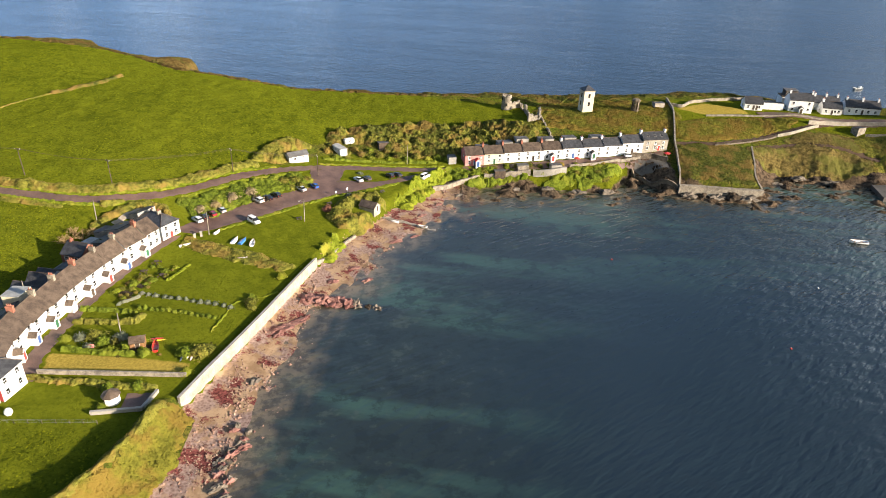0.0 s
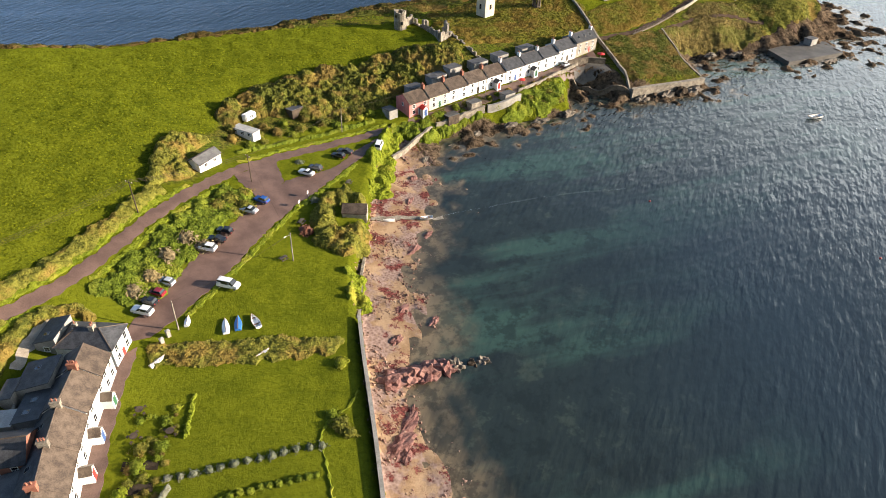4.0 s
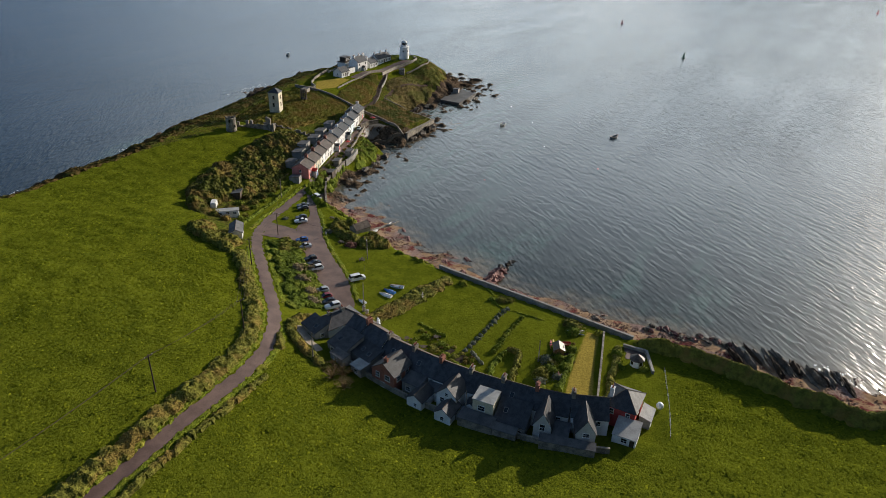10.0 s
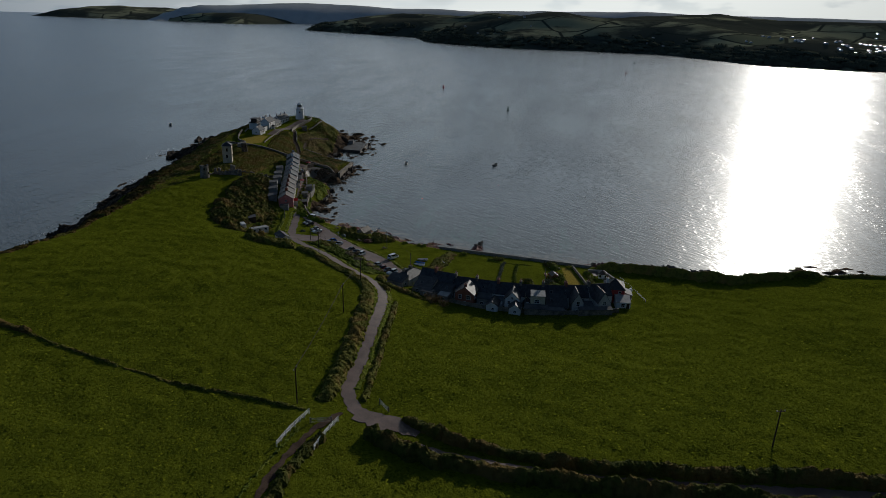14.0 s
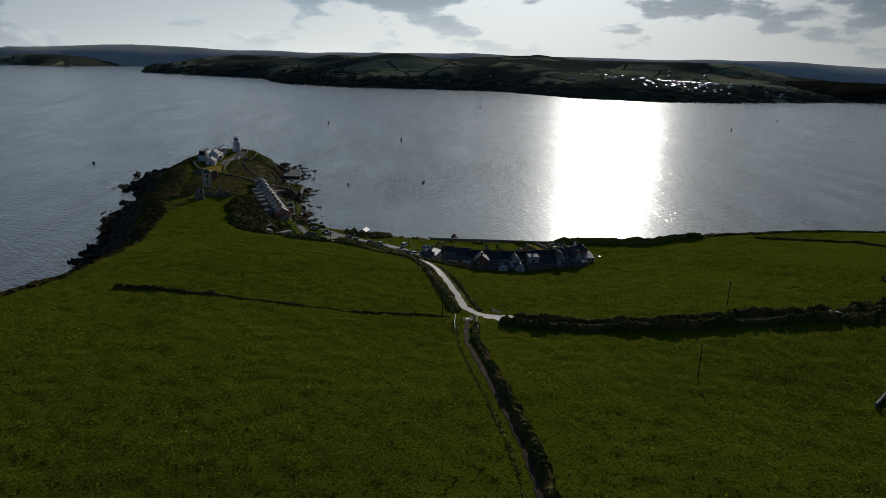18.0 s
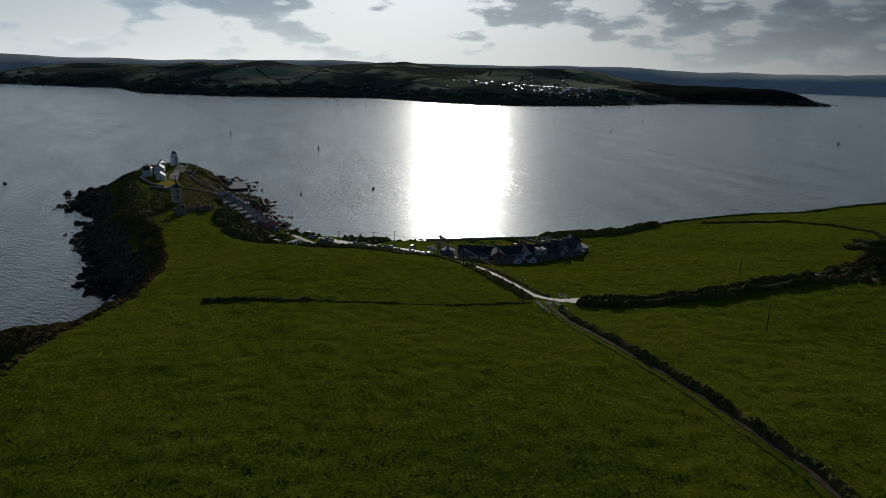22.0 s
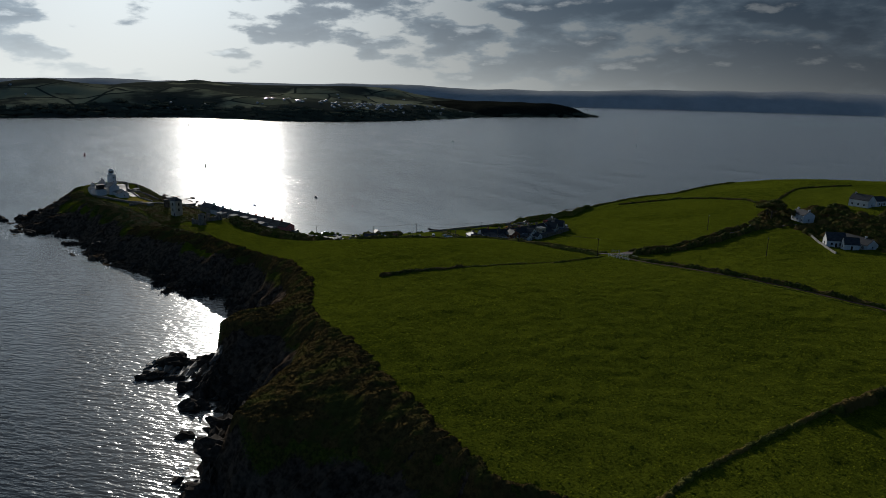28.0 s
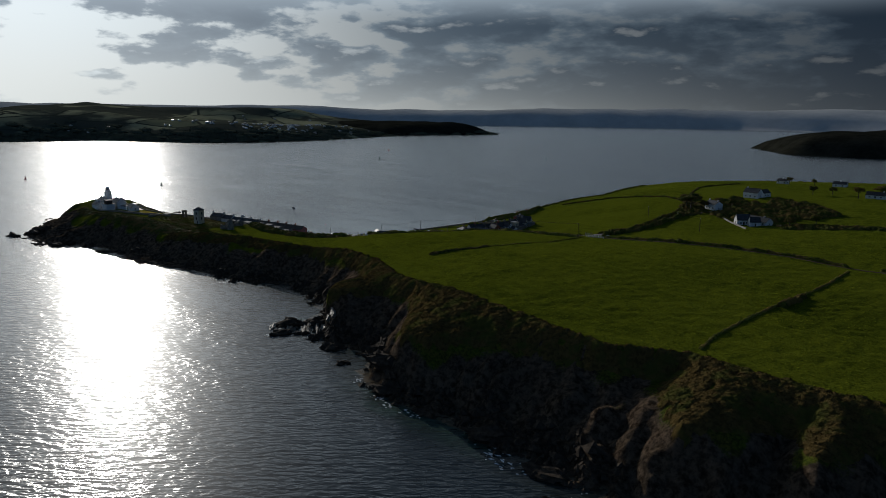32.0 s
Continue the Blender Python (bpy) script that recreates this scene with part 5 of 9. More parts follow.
# bracken and rough grass on the brow of the southern cliffs
q = rng.uniform((-338, 296), (60, 408), (34000, 2))
_z, _b, brow_crag, brow_f = land(q)
brow = (brow_crag > .5) & (brow_f > .76) & (brow_f < .999)
for lo, hi, m, label in ((-338, -190, BRACKEN, "brown bracken on the cliff brow"), (-190, -60, BRACKEN, "tawny bracken and grass on the cliff brow"), (-60, 60, BRACKEN, "rough scrub on the cliff brow")):
    w = q[brow & (q[:, 0] > lo) & (q[:, 0] <= hi)][:1900]
    ob = new("bracken", canopy("bracken", [(x, y, rng.uniform(.8, 2.0), rng.uniform(.25, .9)) for x, y in w], m, .75, 3.0, .26))
    tagged(ob, label, "bracken", kind="stuff")
SOIL = mottled("dug_soil", (0.022, 0.016, 0.011), (0.065, 0.048, 0.032), 0.8, 6.0, 1.0, 0.6, 0.06, spec=0.1)
for a_, b_ in (([(-78.4, 147.0), (-73, 145.2)], [(-77.8, 148.6), (-72.4, 146.8)]), ([(-79.6, 142.6), (-74.4, 141.4)], [(-79.2, 144.4), (-74, 143.2)]), ([(-66, 118), (-61, 117)], [(-66.6, 122), (-61.6, 121)])):
    loft("garden_bed", a_, b_, SOIL, .1, "dug vegetable bed with dark soil", "garden bed", 3)
for k in range(44):
    x, y = ((rng.uniform(-74, -67.5), rng.uniform(150, 156)), (rng.uniform(-80, -73), rng.uniform(139.5, 144.5)), (rng.uniform(-79.6, -71.5), rng.uniform(144, 149.0)), (rng.uniform(-69, -58), rng.uniform(116.5, 122.5)))[k % 4]
    bush(x, y, rng.uniform(.4, 1.0) * (.7 if k % 4 == 0 else 1), rng.uniform(.3, .9), (LEAF_GREEN, LEAF_OLIVE, LEAF_LIME, LEAF_DARK)[int(rng.integers(0, 4))], "small garden shrub among vegetable beds", "shrub", "vegetable garden plants", "shrub")
hedge([(-37.6, 146.6), (-41, 143.6), (-45, 142.6), (-47.6, 140), (-48.6, 134), (-50, 127)], .8, .25, LEAF_LIME, "low border of bright plants inside the sea wall")
thicket("scrub", [(-50.5, 103), (-47, 100), (-46, 90), (-49, 78), (-54, 66), (-58, 50), (-54, 24), (-60, 20), (-66, 50), (-62, 66), (-55, 82), (-52, 93)], 420, .8, 1.7, .15, .6, LEAF_GORSE, "yellow-green turf and scrub on the bank above the shingle")
# ---- houses: shared parts ----
PARTS = {}


def shared(key, make):
    if key not in PARTS:
        PARTS[key] = make()
    return PARTS[key]


def ready(name, bm, material):
    me = bpy.data.meshes.new(name)
    bmesh.ops.recalc_face_normals(bm, faces=bm.faces)
    bm.to_mesh(me)
    bm.free()
    me.materials.append(material)
    return me


def put(name, mesh, parent, m, label=""):
    ob = new(name, mesh)
    ob.parent = parent
    ob.matrix_basis = m
    if label:
        ob["label"] = label
    return ob


FACES = {"front": (0, -1, 0), "back": (0, 1, 180), "left": (-1, 0, -90), "right": (1, 0, 90)}


def window(parent, face, along_x, z, w, h, out, paint=None):
    """A framed sash on one face of a house; out: how far that face lies from the centre."""
    paint = paint or WHITE_PAINT
    fx, fy, turn = FACES[face]
    t, b = 0.09, 0.06
    frame_mesh = shared(("frame", w, h, paint.name), lambda: ready("window", boxes((-w / 2 - t, -w / 2, -b, 0.04, 0, h), (w / 2, w / 2 + t, -b, 0.04, 0, h), (-w / 2 - t, w / 2 + t, -b, 0.04, h, h + t), (-w / 2 - t - .06, w / 2 + t + .06, -b - .08, 0.04, -t, 0), (-w / 2, w / 2, -b + .012, 0.03, h * .5 - .03, h * .5 + .03), (-.03, .03, -b + .016, 0.03, 0.001, h * .5 - .031)), paint))
    pane_mesh = shared(("pane", w, h), lambda: ready("pane", boxes((-w / 2 + .001, w / 2 - .001, -0.02, 0.02, 0.001, h - .001)), GLASS))
    ax, ay = (along_x, fy * out) if fy else (fx * out, along_x)
    win = put("window", frame_mesh, parent, pose(ax, ay, z, 0, 0, turn))
    put("pane", pane_mesh, win, Matrix())
    return win


def door(parent, face, along_x, z, out, paint, w=0.95, h=2.05):
    fx, fy, turn = FACES[face]
    leaf = shared(("door", paint.name), lambda: ready("door", soften(boxes((-w / 2, w / 2, -0.06, 0.02, 0, h)), 0.015), paint))
    trim = shared(("doorframe", w), lambda: ready("door_frame", boxes((-w / 2 - .1, -w / 2 - .001, -.05, .03, 0, h + .1), (w / 2 + .001, w / 2 + .1, -.05, .03, 0, h + .1), (-w / 2, w / 2, -.05, .03, h + .002, h + .1)), WHITE_PAINT))
    ax, ay = (along_x, fy * out) if fy else (fx * out, along_x)
    d = put("door", leaf, parent, pose(ax, ay, z, 0, 0, turn))
    put("door_frame", trim, d, Matrix())
    return d


def chimney(parent, x, y, z, w=0.75, d=1.3, h=1.5, material=None, pots=2):
    material = material or RENDERED
    mesh = shared(("stack", w, d, h, material.name), lambda: ready("chimney", boxes((-w / 2, w / 2, -d / 2, d / 2, -1.4, h), (-w / 2 - .08, w / 2 + .08, -d / 2 - .08, d / 2 + .08, h - .22, h - .06)), material))
    pot = shared("pot", lambda: ready("chimney_pot", lathe([(.14, 0), (.17, .08), (.13, .14), (.12, .5), (.15, .55)], 8), BRICK_RED))
    c = put("chimney", mesh, parent, pose(x, y, z))
    for k in range(pots):
        put("chimney_pot", pot, c, pose(0, (k - (pots - 1) / 2) * d / max(pots, 1) * .8, h))
    return c


def shell(L, D, eave, ridge, foot=1.5):
    """Walls with gable ends, from a foot below the floor."""
    bm = bmesh.new()
    prof = [(-D / 2, -foot), (D / 2, -foot), (D / 2, eave), (0, ridge), (-D / 2, eave)]
    a = [bm.verts.new((-L / 2, y, z)) for y, z in prof]
    b = [bm.verts.new((L / 2, y, z)) for y, z in prof]
    bm.faces.new(a[::-1])
    bm.faces.new(b)
    for i in range(5):
        j = (i + 1) % 5
        bm.faces.new((a[i], a[j], b[j], b[i]))
    return bm


def slope(L, D, eave, ridge, side, over=0.28, gable=0.0, thick=0.14, drop=0.0, reach=0.0):
    """One roof slope with its thickness; reach carries it on past the eave as a catslide."""
    bm = bmesh.new()
    k = (ridge - eave) / (D / 2)
    out = D / 2 + over + reach
    z_out = ridge - k * out
    x0, x1 = -L / 2 - gable, L / 2 + gable
    s = side
    pts = [(0, ridge + .03), (s * out, z_out + .03), (s * out, z_out + thick + .03), (0, ridge + thick + .05)]
    a = [bm.verts.new((x0, y, z)) for y, z in pts]
    b = [bm.verts.new((x1, y, z)) for y, z in pts]
    bm.faces.new(a), bm.faces.new(b)
    for i in range(4):
        j = (i + 1) % 4
        bm.faces.new((a[i], a[j], b[j], b[i]))
    return bm


def gutter(parent, L, D, eave, ridge, side, over=0.28):
    k = (ridge - eave) / (D / 2)
    y, z = side * (D / 2 + over + .04), eave - k * over
    mesh = shared(("gutter", L), lambda: ready("gutter", tube([(-L / 2, 0, 0), (L / 2, 0, 0)], .07, 6), DARK_WOOD))
    put("gutter", mesh, parent, pose(0, y, z))


def gable_house(name, x, y, z, heading, L, D, eave, ridge, wall, roof_front, roof_back, label, group="", reach=0.0, gable=0.06, category="house"):
    h = thing(name, x, y, z, heading, label, category, group)
    part("wall", shell(L, D, eave, ridge), wall, h)
    part("roof_slope", slope(L, D, eave, ridge, -1, gable=gable), roof_front, h)
    part("roof_slope", slope(L, D, eave, ridge, 1, gable=gable, reach=reach), roof_back, h)
    part("ridge_tiles", tube([(-L / 2 - gable, 0, ridge + .17), (L / 2 + gable, 0, ridge + .17)], .11, 6), BROWN_SLATE, h)
    gutter(h, L, D, eave, ridge, -1)
    return h


def hip_house(name, x, y, z, heading, L, D, eave, ridge, wall, roof, label, group=""):
    h = thing(name, x, y, z, heading, label, "house", group)
    part("wall", boxes((-L / 2, L / 2, -D / 2, D / 2, -1.5, eave)), wall, h)
    o, r = .3, max(0.2, (L - D) / 2 + .1)
    bm = bmesh.new()
    e = [bm.verts.new(c) for c in ((-L / 2 - o, -D / 2 - o, eave), (L / 2 + o, -D / 2 - o, eave), (L / 2 + o, D / 2 + o, eave), (-L / 2 - o, D / 2 + o, eave))]
    g = [bm.verts.new((c.co.x, c.co.y, eave + .14)) for c in e]
    t0, t1 = bm.verts.new((-r, 0, ridge)), bm.verts.new((r, 0, ridge))
    bm.faces.new(e[::-1])
    for i in range(4):
        bm.faces.new((e[i], e[(i + 1) % 4], g[(i + 1) % 4], g[i]))
    bm.faces.new((g[0], g[1], t1, t0)), bm.faces.new((g[1], g[2], t1)), bm.faces.new((g[2], g[3], t0, t1)), bm.faces.new((g[3], g[0], t0))
    part("roof", bm, roof, h)
    for a, b in (((-L / 2 - o, -D / 2 - o), -r), ((L / 2 + o, -D / 2 - o), r), ((L / 2 + o, D / 2 + o), r), ((-L / 2 - o, D / 2 + o), -r)):
        part("hip_tiles", tube([(*a, eave + .16), (b, 0, ridge + .03)], .09, 5), BROWN_SLATE, h)
    return h


def lean_to(name, x, y, z, heading, L, D, high, low, wall, roof, label, category="extension", group=""):
    """A single-pitch building; its roof falls towards local +y."""
    h = thing(name, x, y, z, heading, label, category, group)
    bm = bmesh.new()
    prof = [(-D / 2, -1.5), (D / 2, -1.5), (D / 2, low), (-D / 2, high)]
    a, b = [bm.verts.new((-L / 2, q, w)) for q, w in prof], [bm.verts.new((L / 2, q, w)) for q, w in prof]
    bm.faces.new(a[::-1]), bm.faces.new(b)
    for i in range(4):
        bm.faces.new((a[i], a[(i + 1) % 4], b[(i + 1) % 4], b[i]))
    part("wall", bm, wall, h)
    k = (high - low) / D
    part("roof", hull([(sx * (L / 2 + .12), sy, high - k * (sy + D / 2) + dz) for sx in (-1, 1) for sy in (-D / 2 - .02, D / 2 + .25) for dz in (.03, .15)]), roof, h)
    return h


def skylight(parent, x, y, z, pitch, side):
    mesh = shared("skylight", lambda: ready("skylight", boxes((-.45, .45, -.6, .6, 0, .08)), CONCRETE))
    pane = shared("skylight_pane", lambda: ready("pane", boxes((-.38, .38, -.53, .53, .081, .1)), GLASS))
    s = put("skylight", mesh, parent, pose(x, y, z, pitch * side, 0, 0))
    put("pane", pane, s, Matrix())


def porch(parent, x, out, roof, paint):
    """A small gabled porch with its door on the front of a cottage."""
    p = put("porch", shared(("porch", 1), lambda: ready("porch", shell(1.9, 1.8, 2.2, 3.0), RENDERED)), parent, pose(x, -out - .95, 0, 0, 0, 90))
    put("porch_roof", shared(("porchroof", roof.name, 1), lambda: ready("porch_roof", slope(1.9, 1.8, 2.2, 3.0, 1, .2, .12), roof)), p, Matrix())
    put("porch_roof", shared(("porchroof", roof.name, -1), lambda: ready("porch_roof", slope(1.9, 1.8, 2.2, 3.0, -1, .2, .12), roof)), p, Matrix())
    leaf = shared(("door", paint.name), lambda: ready("door", soften(boxes((-.47, .47, -0.06, 0.02, 0, 2.05)), 0.015), paint))
    put("door", leaf, p, pose(-.97, 0, 0.02, 0, 0, -90))


CORRUGATED = mottled("grey_corrugated_sheet", (0.075, 0.075, 0.078), (0.135, 0.135, 0.135), 0.6, 6.0, 0.85, 0.2, 0.03)
PALE_GREY = mottled("pale_grey_render", (0.40, 0.39, 0.37), (0.56, 0.55, 0.52), 0.5, 5.0, 0.9, 0.25, 0.03)
GREY_RENDER = mottled("grey_cement_render", (0.20, 0.19, 0.175), (0.34, 0.33, 0.30), 0.5, 5.0, 0.9, 0.25, 0.03)
FLAT_ROOF = mottled("grey_roofing_felt", (0.055, 0.055, 0.058), (0.115, 0.115, 0.115), 0.5, 6.0, 0.8, 0.3, 0.02)
PALE_FELT = mottled("pale_roofing_felt", (0.26, 0.26, 0.25), (0.40, 0.40, 0.38), 0.6, 5.0, 0.8, 0.2, 0.02)
BLUE_GLOSS = mottled("blue_gloss_paint", (0.03, 0.07, 0.20), (0.05, 0.11, 0.28), 0.8, 8.0, 0.4, 0.0)
GREEN_GLOSS = mottled("green_gloss_paint", (0.02, 0.08, 0.04), (0.03, 0.12, 0.06), 0.8, 8.0, 0.4, 0.0)
DOORS = [RED_GLOSS, BLUE_GLOSS, GREEN_GLOSS, WHITE_PAINT, DARK_WOOD]

# ---- the crescent row of white cottages above the gardens ----
CRESCENT = along([(-89.6, 106.5), (-91, 113), (-91.2, 120), (-90.7, 127), (-89.9, 135), (-88.7, 142), (-87, 149), (-84.8, 156.5), (-81.6, 164), (-79.3, 169.4)], 0.5)
_d = np.hypot(*np.diff(CRESCENT, axis=0).T)
CRESCENT_RUN = np.append(0, np.cumsum(_d))


def crescent_at(s, back=0.0):
    """Place and heading at s metres along the crescent's ridge, from its south end; back: metres behind it."""
    q = [np.interp(s, CRESCENT_RUN, CRESCENT[:, k]) for k in range(2)]
    r = [np.interp(s + .5, CRESCENT_RUN, CRESCENT[:, k]) for k in range(2)]
    l = [np.interp(s - .5, CRESCENT_RUN, CRESCENT[:, k]) for k in range(2)]
    t = math.atan2(r[1] - l[1], r[0] - l[0])
    return q[0] - math.sin(t) * back, q[1] + math.cos(t) * back, math.degrees(t)


N_COTTAGES = 8
for i in range(N_COTTAGES):
    w = 7.5
    x, y, hd = crescent_at((i + .5) * w)
    base = gz(x + 3, y)
    h = gable_house("terraced_cottage", x, y, base, hd, w + .25, 7.2, 4.9, 7.6, RENDERED, BROWN_SLATE, SLATE, "white two-storey terraced cottage with lichened slate roof", "crescent of cottages")
    for wx in (-2.2, 2.2):
        window(h, "front", wx, 3.1, .95, 1.25, 3.6)
    window(h, "front", -2.3, .8, 1.0, 1.4, 3.6)
    porch(h, 1.6, 3.6, BROWN_SLATE, DOORS[i % 5])
    window(h, "back", -1.8, 3.1, .8, 1.1, 3.6)
    chimney(h, w / 2 - .3, 0, 7.6, .8, 1.5, 1.3, BRICK_RED if i % 3 == 1 else STONE, 2 + i % 2)
    if i in (1, 2, 5, 6):
        skylight(h, .8, 2.2, 7.6 - 2.2 * .75 + .17, 36.9, -1)

# short end bay of the row, against the corner house
x, y, hd = crescent_at(62.4)
h = gable_house("terraced_cottage", x, y, gz(x + 3, y), hd, 5.2, 7.2, 4.9, 7.5, RENDERED, BROWN_SLATE, SLATE, "narrow white end bay of the cottage row", "crescent of cottages")
for wx in (-1.2, 1.2):
    window(h, "front", wx, 3.1, .95, 1.25, 3.6), window(h, "front", wx, .8, .95, 1.3, 3.6)
# end houses
x, y, hd = -78.4, 174.4, -30.0
h = hip_house("corner_house", x, y, 6.4, hd, 10.2, 6.4, 4.7, 6.9, RENDERED, SLATE, "white hip-roofed house ending a terrace beside the car park")
for wx in (-3.2, 0, 3.2):
    window(h, "back", wx, 3.0, .95, 1.3, 3.2), window(h, "back", wx, .9, 1.0, 1.4, 3.2)
for wx in (-1.7, 1.7):
    window(h, "right", wx, 3.0, .95, 1.3, 5.1), window(h, "right", wx, .9, .95, 1.3, 5.1)
door(h, "right", 0, 0.05, 5.11, RED_GLOSS)
chimney(h, .9, 0, 6.7, .8, 1.2, 1.0, STONE, 2), chimney(h, -2.6, .6, 6.2, .6, .8, 1.1, STONE, 1)
h = lean_to("rear_annex", -84.2, 178.0, gz(-84, 178) - .4, 60, 6.3, 4.0, 3.6, 2.3, GREY_RENDER, SLATE, "lean-to annex under dark slates behind a corner house")
skylight(h, -1.2, .4, 2.99, 18, -1)
window(h, "left", 0, .7, .9, .9, 3.15)
x, y, hd = -85.6, 103.2, 80.0
h = hip_house("corner_house", x, y, gz(x, y), hd, 6.4, 7.6, 5.2, 7.8, RED_PAINT, SLATE, "red-painted hip-roofed house ending a terrace by a field")
part("front_render", boxes((-3.22, 3.22, -3.83, -3.803, -1, 5.15)), RENDERED, h, "whitewashed front wall")
for wx in (-1.7, 1.7):
    window(h, "back", wx, 3.5, .8, 1.2, 3.8), window(h, "front", wx, 3.5, .9, 1.3, 3.83), window(h, "front", wx, .8, .9, 1.3, 3.83)
window(h, "left", 1.0, 3.6, .9, 1.2, 3.2)
chimney(h, 2.6, 1.6, 6.6, .8, 1.0, 1.8, RENDERED, 2)
h = lean_to("rear_annex", -92.3, 101.8, gz(-92, 102), 82, 4.8, 5.4, 2.9, 2.3, RENDERED, PALE_FELT, "low rear annex under pale corrugated sheets")
window(h, "back", 0, .9, 1.1, 1.0, 2.7)
door(h, "back", -1.6, 0, 2.71, DARK_WOOD)
h = lean_to("conservatory", -85.4, 98.3, gz(-86, 98), 172, 4.6, 2.4, 3.0, 2.3, CONCRETE, PALE_FELT, "small lean-to conservatory on a gable end", "conservatory")
for wx in (-1.5, 0, 1.5):
    window(h, "back", wx, .9, 1.1, 1.2, 1.2)

# wings and yards behind the crescent
def wing(s, back, L, D, eave, ridge, wall, roof, label, win=(), lip=0.0):
    """A gabled wing whose ridge runs back from the row."""
    x, y, hd = crescent_at(s, back)
    h = gable_house("rear_wing", x, y, gz(x, y), hd + 90, L, D, eave, ridge, wall, roof, roof, label, "wings behind the crescent", category="extension")
    for face, a, z, w, t in win:
        window(h, face, a, z, w, t, L / 2 if face in ("left", "right") else D / 2)
    return h


def block(s, back, L, D, high, low, wall, roof, label, win=()):
    x, y, hd = crescent_at(s, back)
    h = lean_to("rear_annex", x, y, gz(x, y), hd, L, D, high, low, wall, roof, label, group="annexes behind the crescent")
    for face, a, z, w, t in win:
        window(h, face, a, z, w, t, L / 2 if face in ("left", "right") else D / 2)
    return h


h = block(60.8, 6.6, 6.4, 6.0, 4.6, 2.8, GREY_RENDER, SLATE, "grey lean-to annex under dark slates", [("back", 1.6, 1.0, 1.0, 1.0), ("back", -1.4, .9, 1.4, 1.0)])
skylight(h, 1.2, .6, 3.62, 17, -1)
h = block(54.6, 5.4, 6.8, 4.6, 4.3, 3.2, GREY_RENDER, SLATE, "wide catslide annex under dark slates", [("left", .5, 1.0, 1.0, 1.0)])
skylight(h, -1.4, .6, 3.70, 13.5, -1), skylight(h, 1.0, .2, 3.80, 13.5, -1)
block(58.2, 10.6, 4.4, 2.2, 2.4, 2.1, GREY_RENDER, FLAT_ROOF, "low felt-roofed store in a cottage yard", [("back", .4, .9, .9, .8)])
block(52.6, 9.2, 3.4, 3.2, 2.6, 2.4, GREY_RENDER, PALE_FELT, "small annex with a pale flat roof", [("back", 0, .9, 1.0, .9)])
h = wing(46.6, 6.2, 6.6, 6.4, 4.6, 6.9, BRICK_RED, SLATE, "red brick two-storey wing with slate roof", [("right", -1.4, 2.9, .9, 1.3), ("right", 1.4, 2.9, 1.3, 1.3), ("back", -1.5, 2.8, .9, 1.2), ("back", 1.5, 2.8, 1.3, 1.2), ("front", -1.6, 2.8, .9, 1.2), ("front", 1.2, 2.8, 1.3, 1.2), ("right", 0, .7, 1.2, 1.2)])
chimney(h, 2.0, 0, 6.8, .6, .9, .9, BRICK_RED, 1)
block(40.9, 5.2, 4.6, 4.2, 4.0, 3.2, GREY_RENDER, FLAT_ROOF, "grey flat-roofed kitchen annex", [("back", .6, 1.0, 1.1, 1.1)])
wing(37.4, 8.2, 5.4, 3.8, 2.3, 3.5, RENDERED, SLATE, "low whitewashed outhouse with slate roof", [("right", .3, .8, .7, .8)])
block(36.4, 4.6, 3.2, 3.0, 3.4, 2.8, RENDERED, FLAT_ROOF, "small white link annex", [("back", .3, 1.0, .8, .9)])
wing(31.8, 5.0, 5.6, 4.8, 4.4, 6.7, RENDERED, SLATE, "white gabled two-storey wing with slate roof", [("right", 0, 4.4, .6, .8), ("right", -1.0, 2.6, .9, 1.1), ("right", 1.1, 2.6, .7, 1.0), ("front", .6, 3.0, .8, .8)])
wing(30.6, 9.4, 5.0, 3.8, 2.2, 3.6, RENDERED, SLATE, "small white gabled outhouse", [("right", 0, .8, .8, .9)])
block(24.0, 5.4, 4.6, 4.4, 6.1, 5.9, CREAM, PALE_FELT, "pale flat-roofed two-storey extension", [("back", .3, 3.4, 1.5, 1.2), ("back", -.6, .9, .9, 1.1)])
wing(27.2, 5.0, 3.6, 2.4, 2.6, 3.6, RENDERED, SLATE, "narrow white gabled porch behind a cottage", [("right", 0, .8, .7, 1.0)])
h = block(18.0, 5.8, 6.8, 5.4, 5.0, 2.7, GREY_RENDER, SLATE, "long catslide annex under dark slates", [("back", -2.2, .9, .9, .9), ("back", .4, .9, .9, .9), ("back", 2.4, .9, .9, .9)])
skylight(h, 1.6, .2, 3.93, 23, -1)
block(24.5, 9.4, 7.6, 3.0, 2.5, 2.2, STONE, FLAT_ROOF, "low felt-roofed shed along the yards", [])
wing(12.0, 5.2, 6.0, 3.6, 4.2, 7.2, PALE_GREY, SLATE, "pale grey steep-gabled wing with slate roof", [("right", 0, 3.1, 1.0, 1.5), ("right", 0, .7, 1.0, 1.1)])
wing(4.8, 5.2, 6.2, 3.8, 4.0, 7.0, PALE_GREY, SLATE, "pale grey steep-gabled wing with slate roof", [("right", 0, 3.1, 1.2, .9), ("right", .4, .7, 1.0, 1.1)])
block(8.4, 6.6, 3.2, 4.4, 2.8, 2.3, GREY_RENDER, FLAT_ROOF, "dark low annex between two gabled wings", [("back", 0, .8, .9, 1.0)])
block(7.2, 9.8, 11.0, 1.8, 2.3, 2.0, STONE, FLAT_ROOF, "row of low stone sheds behind the yards", [])
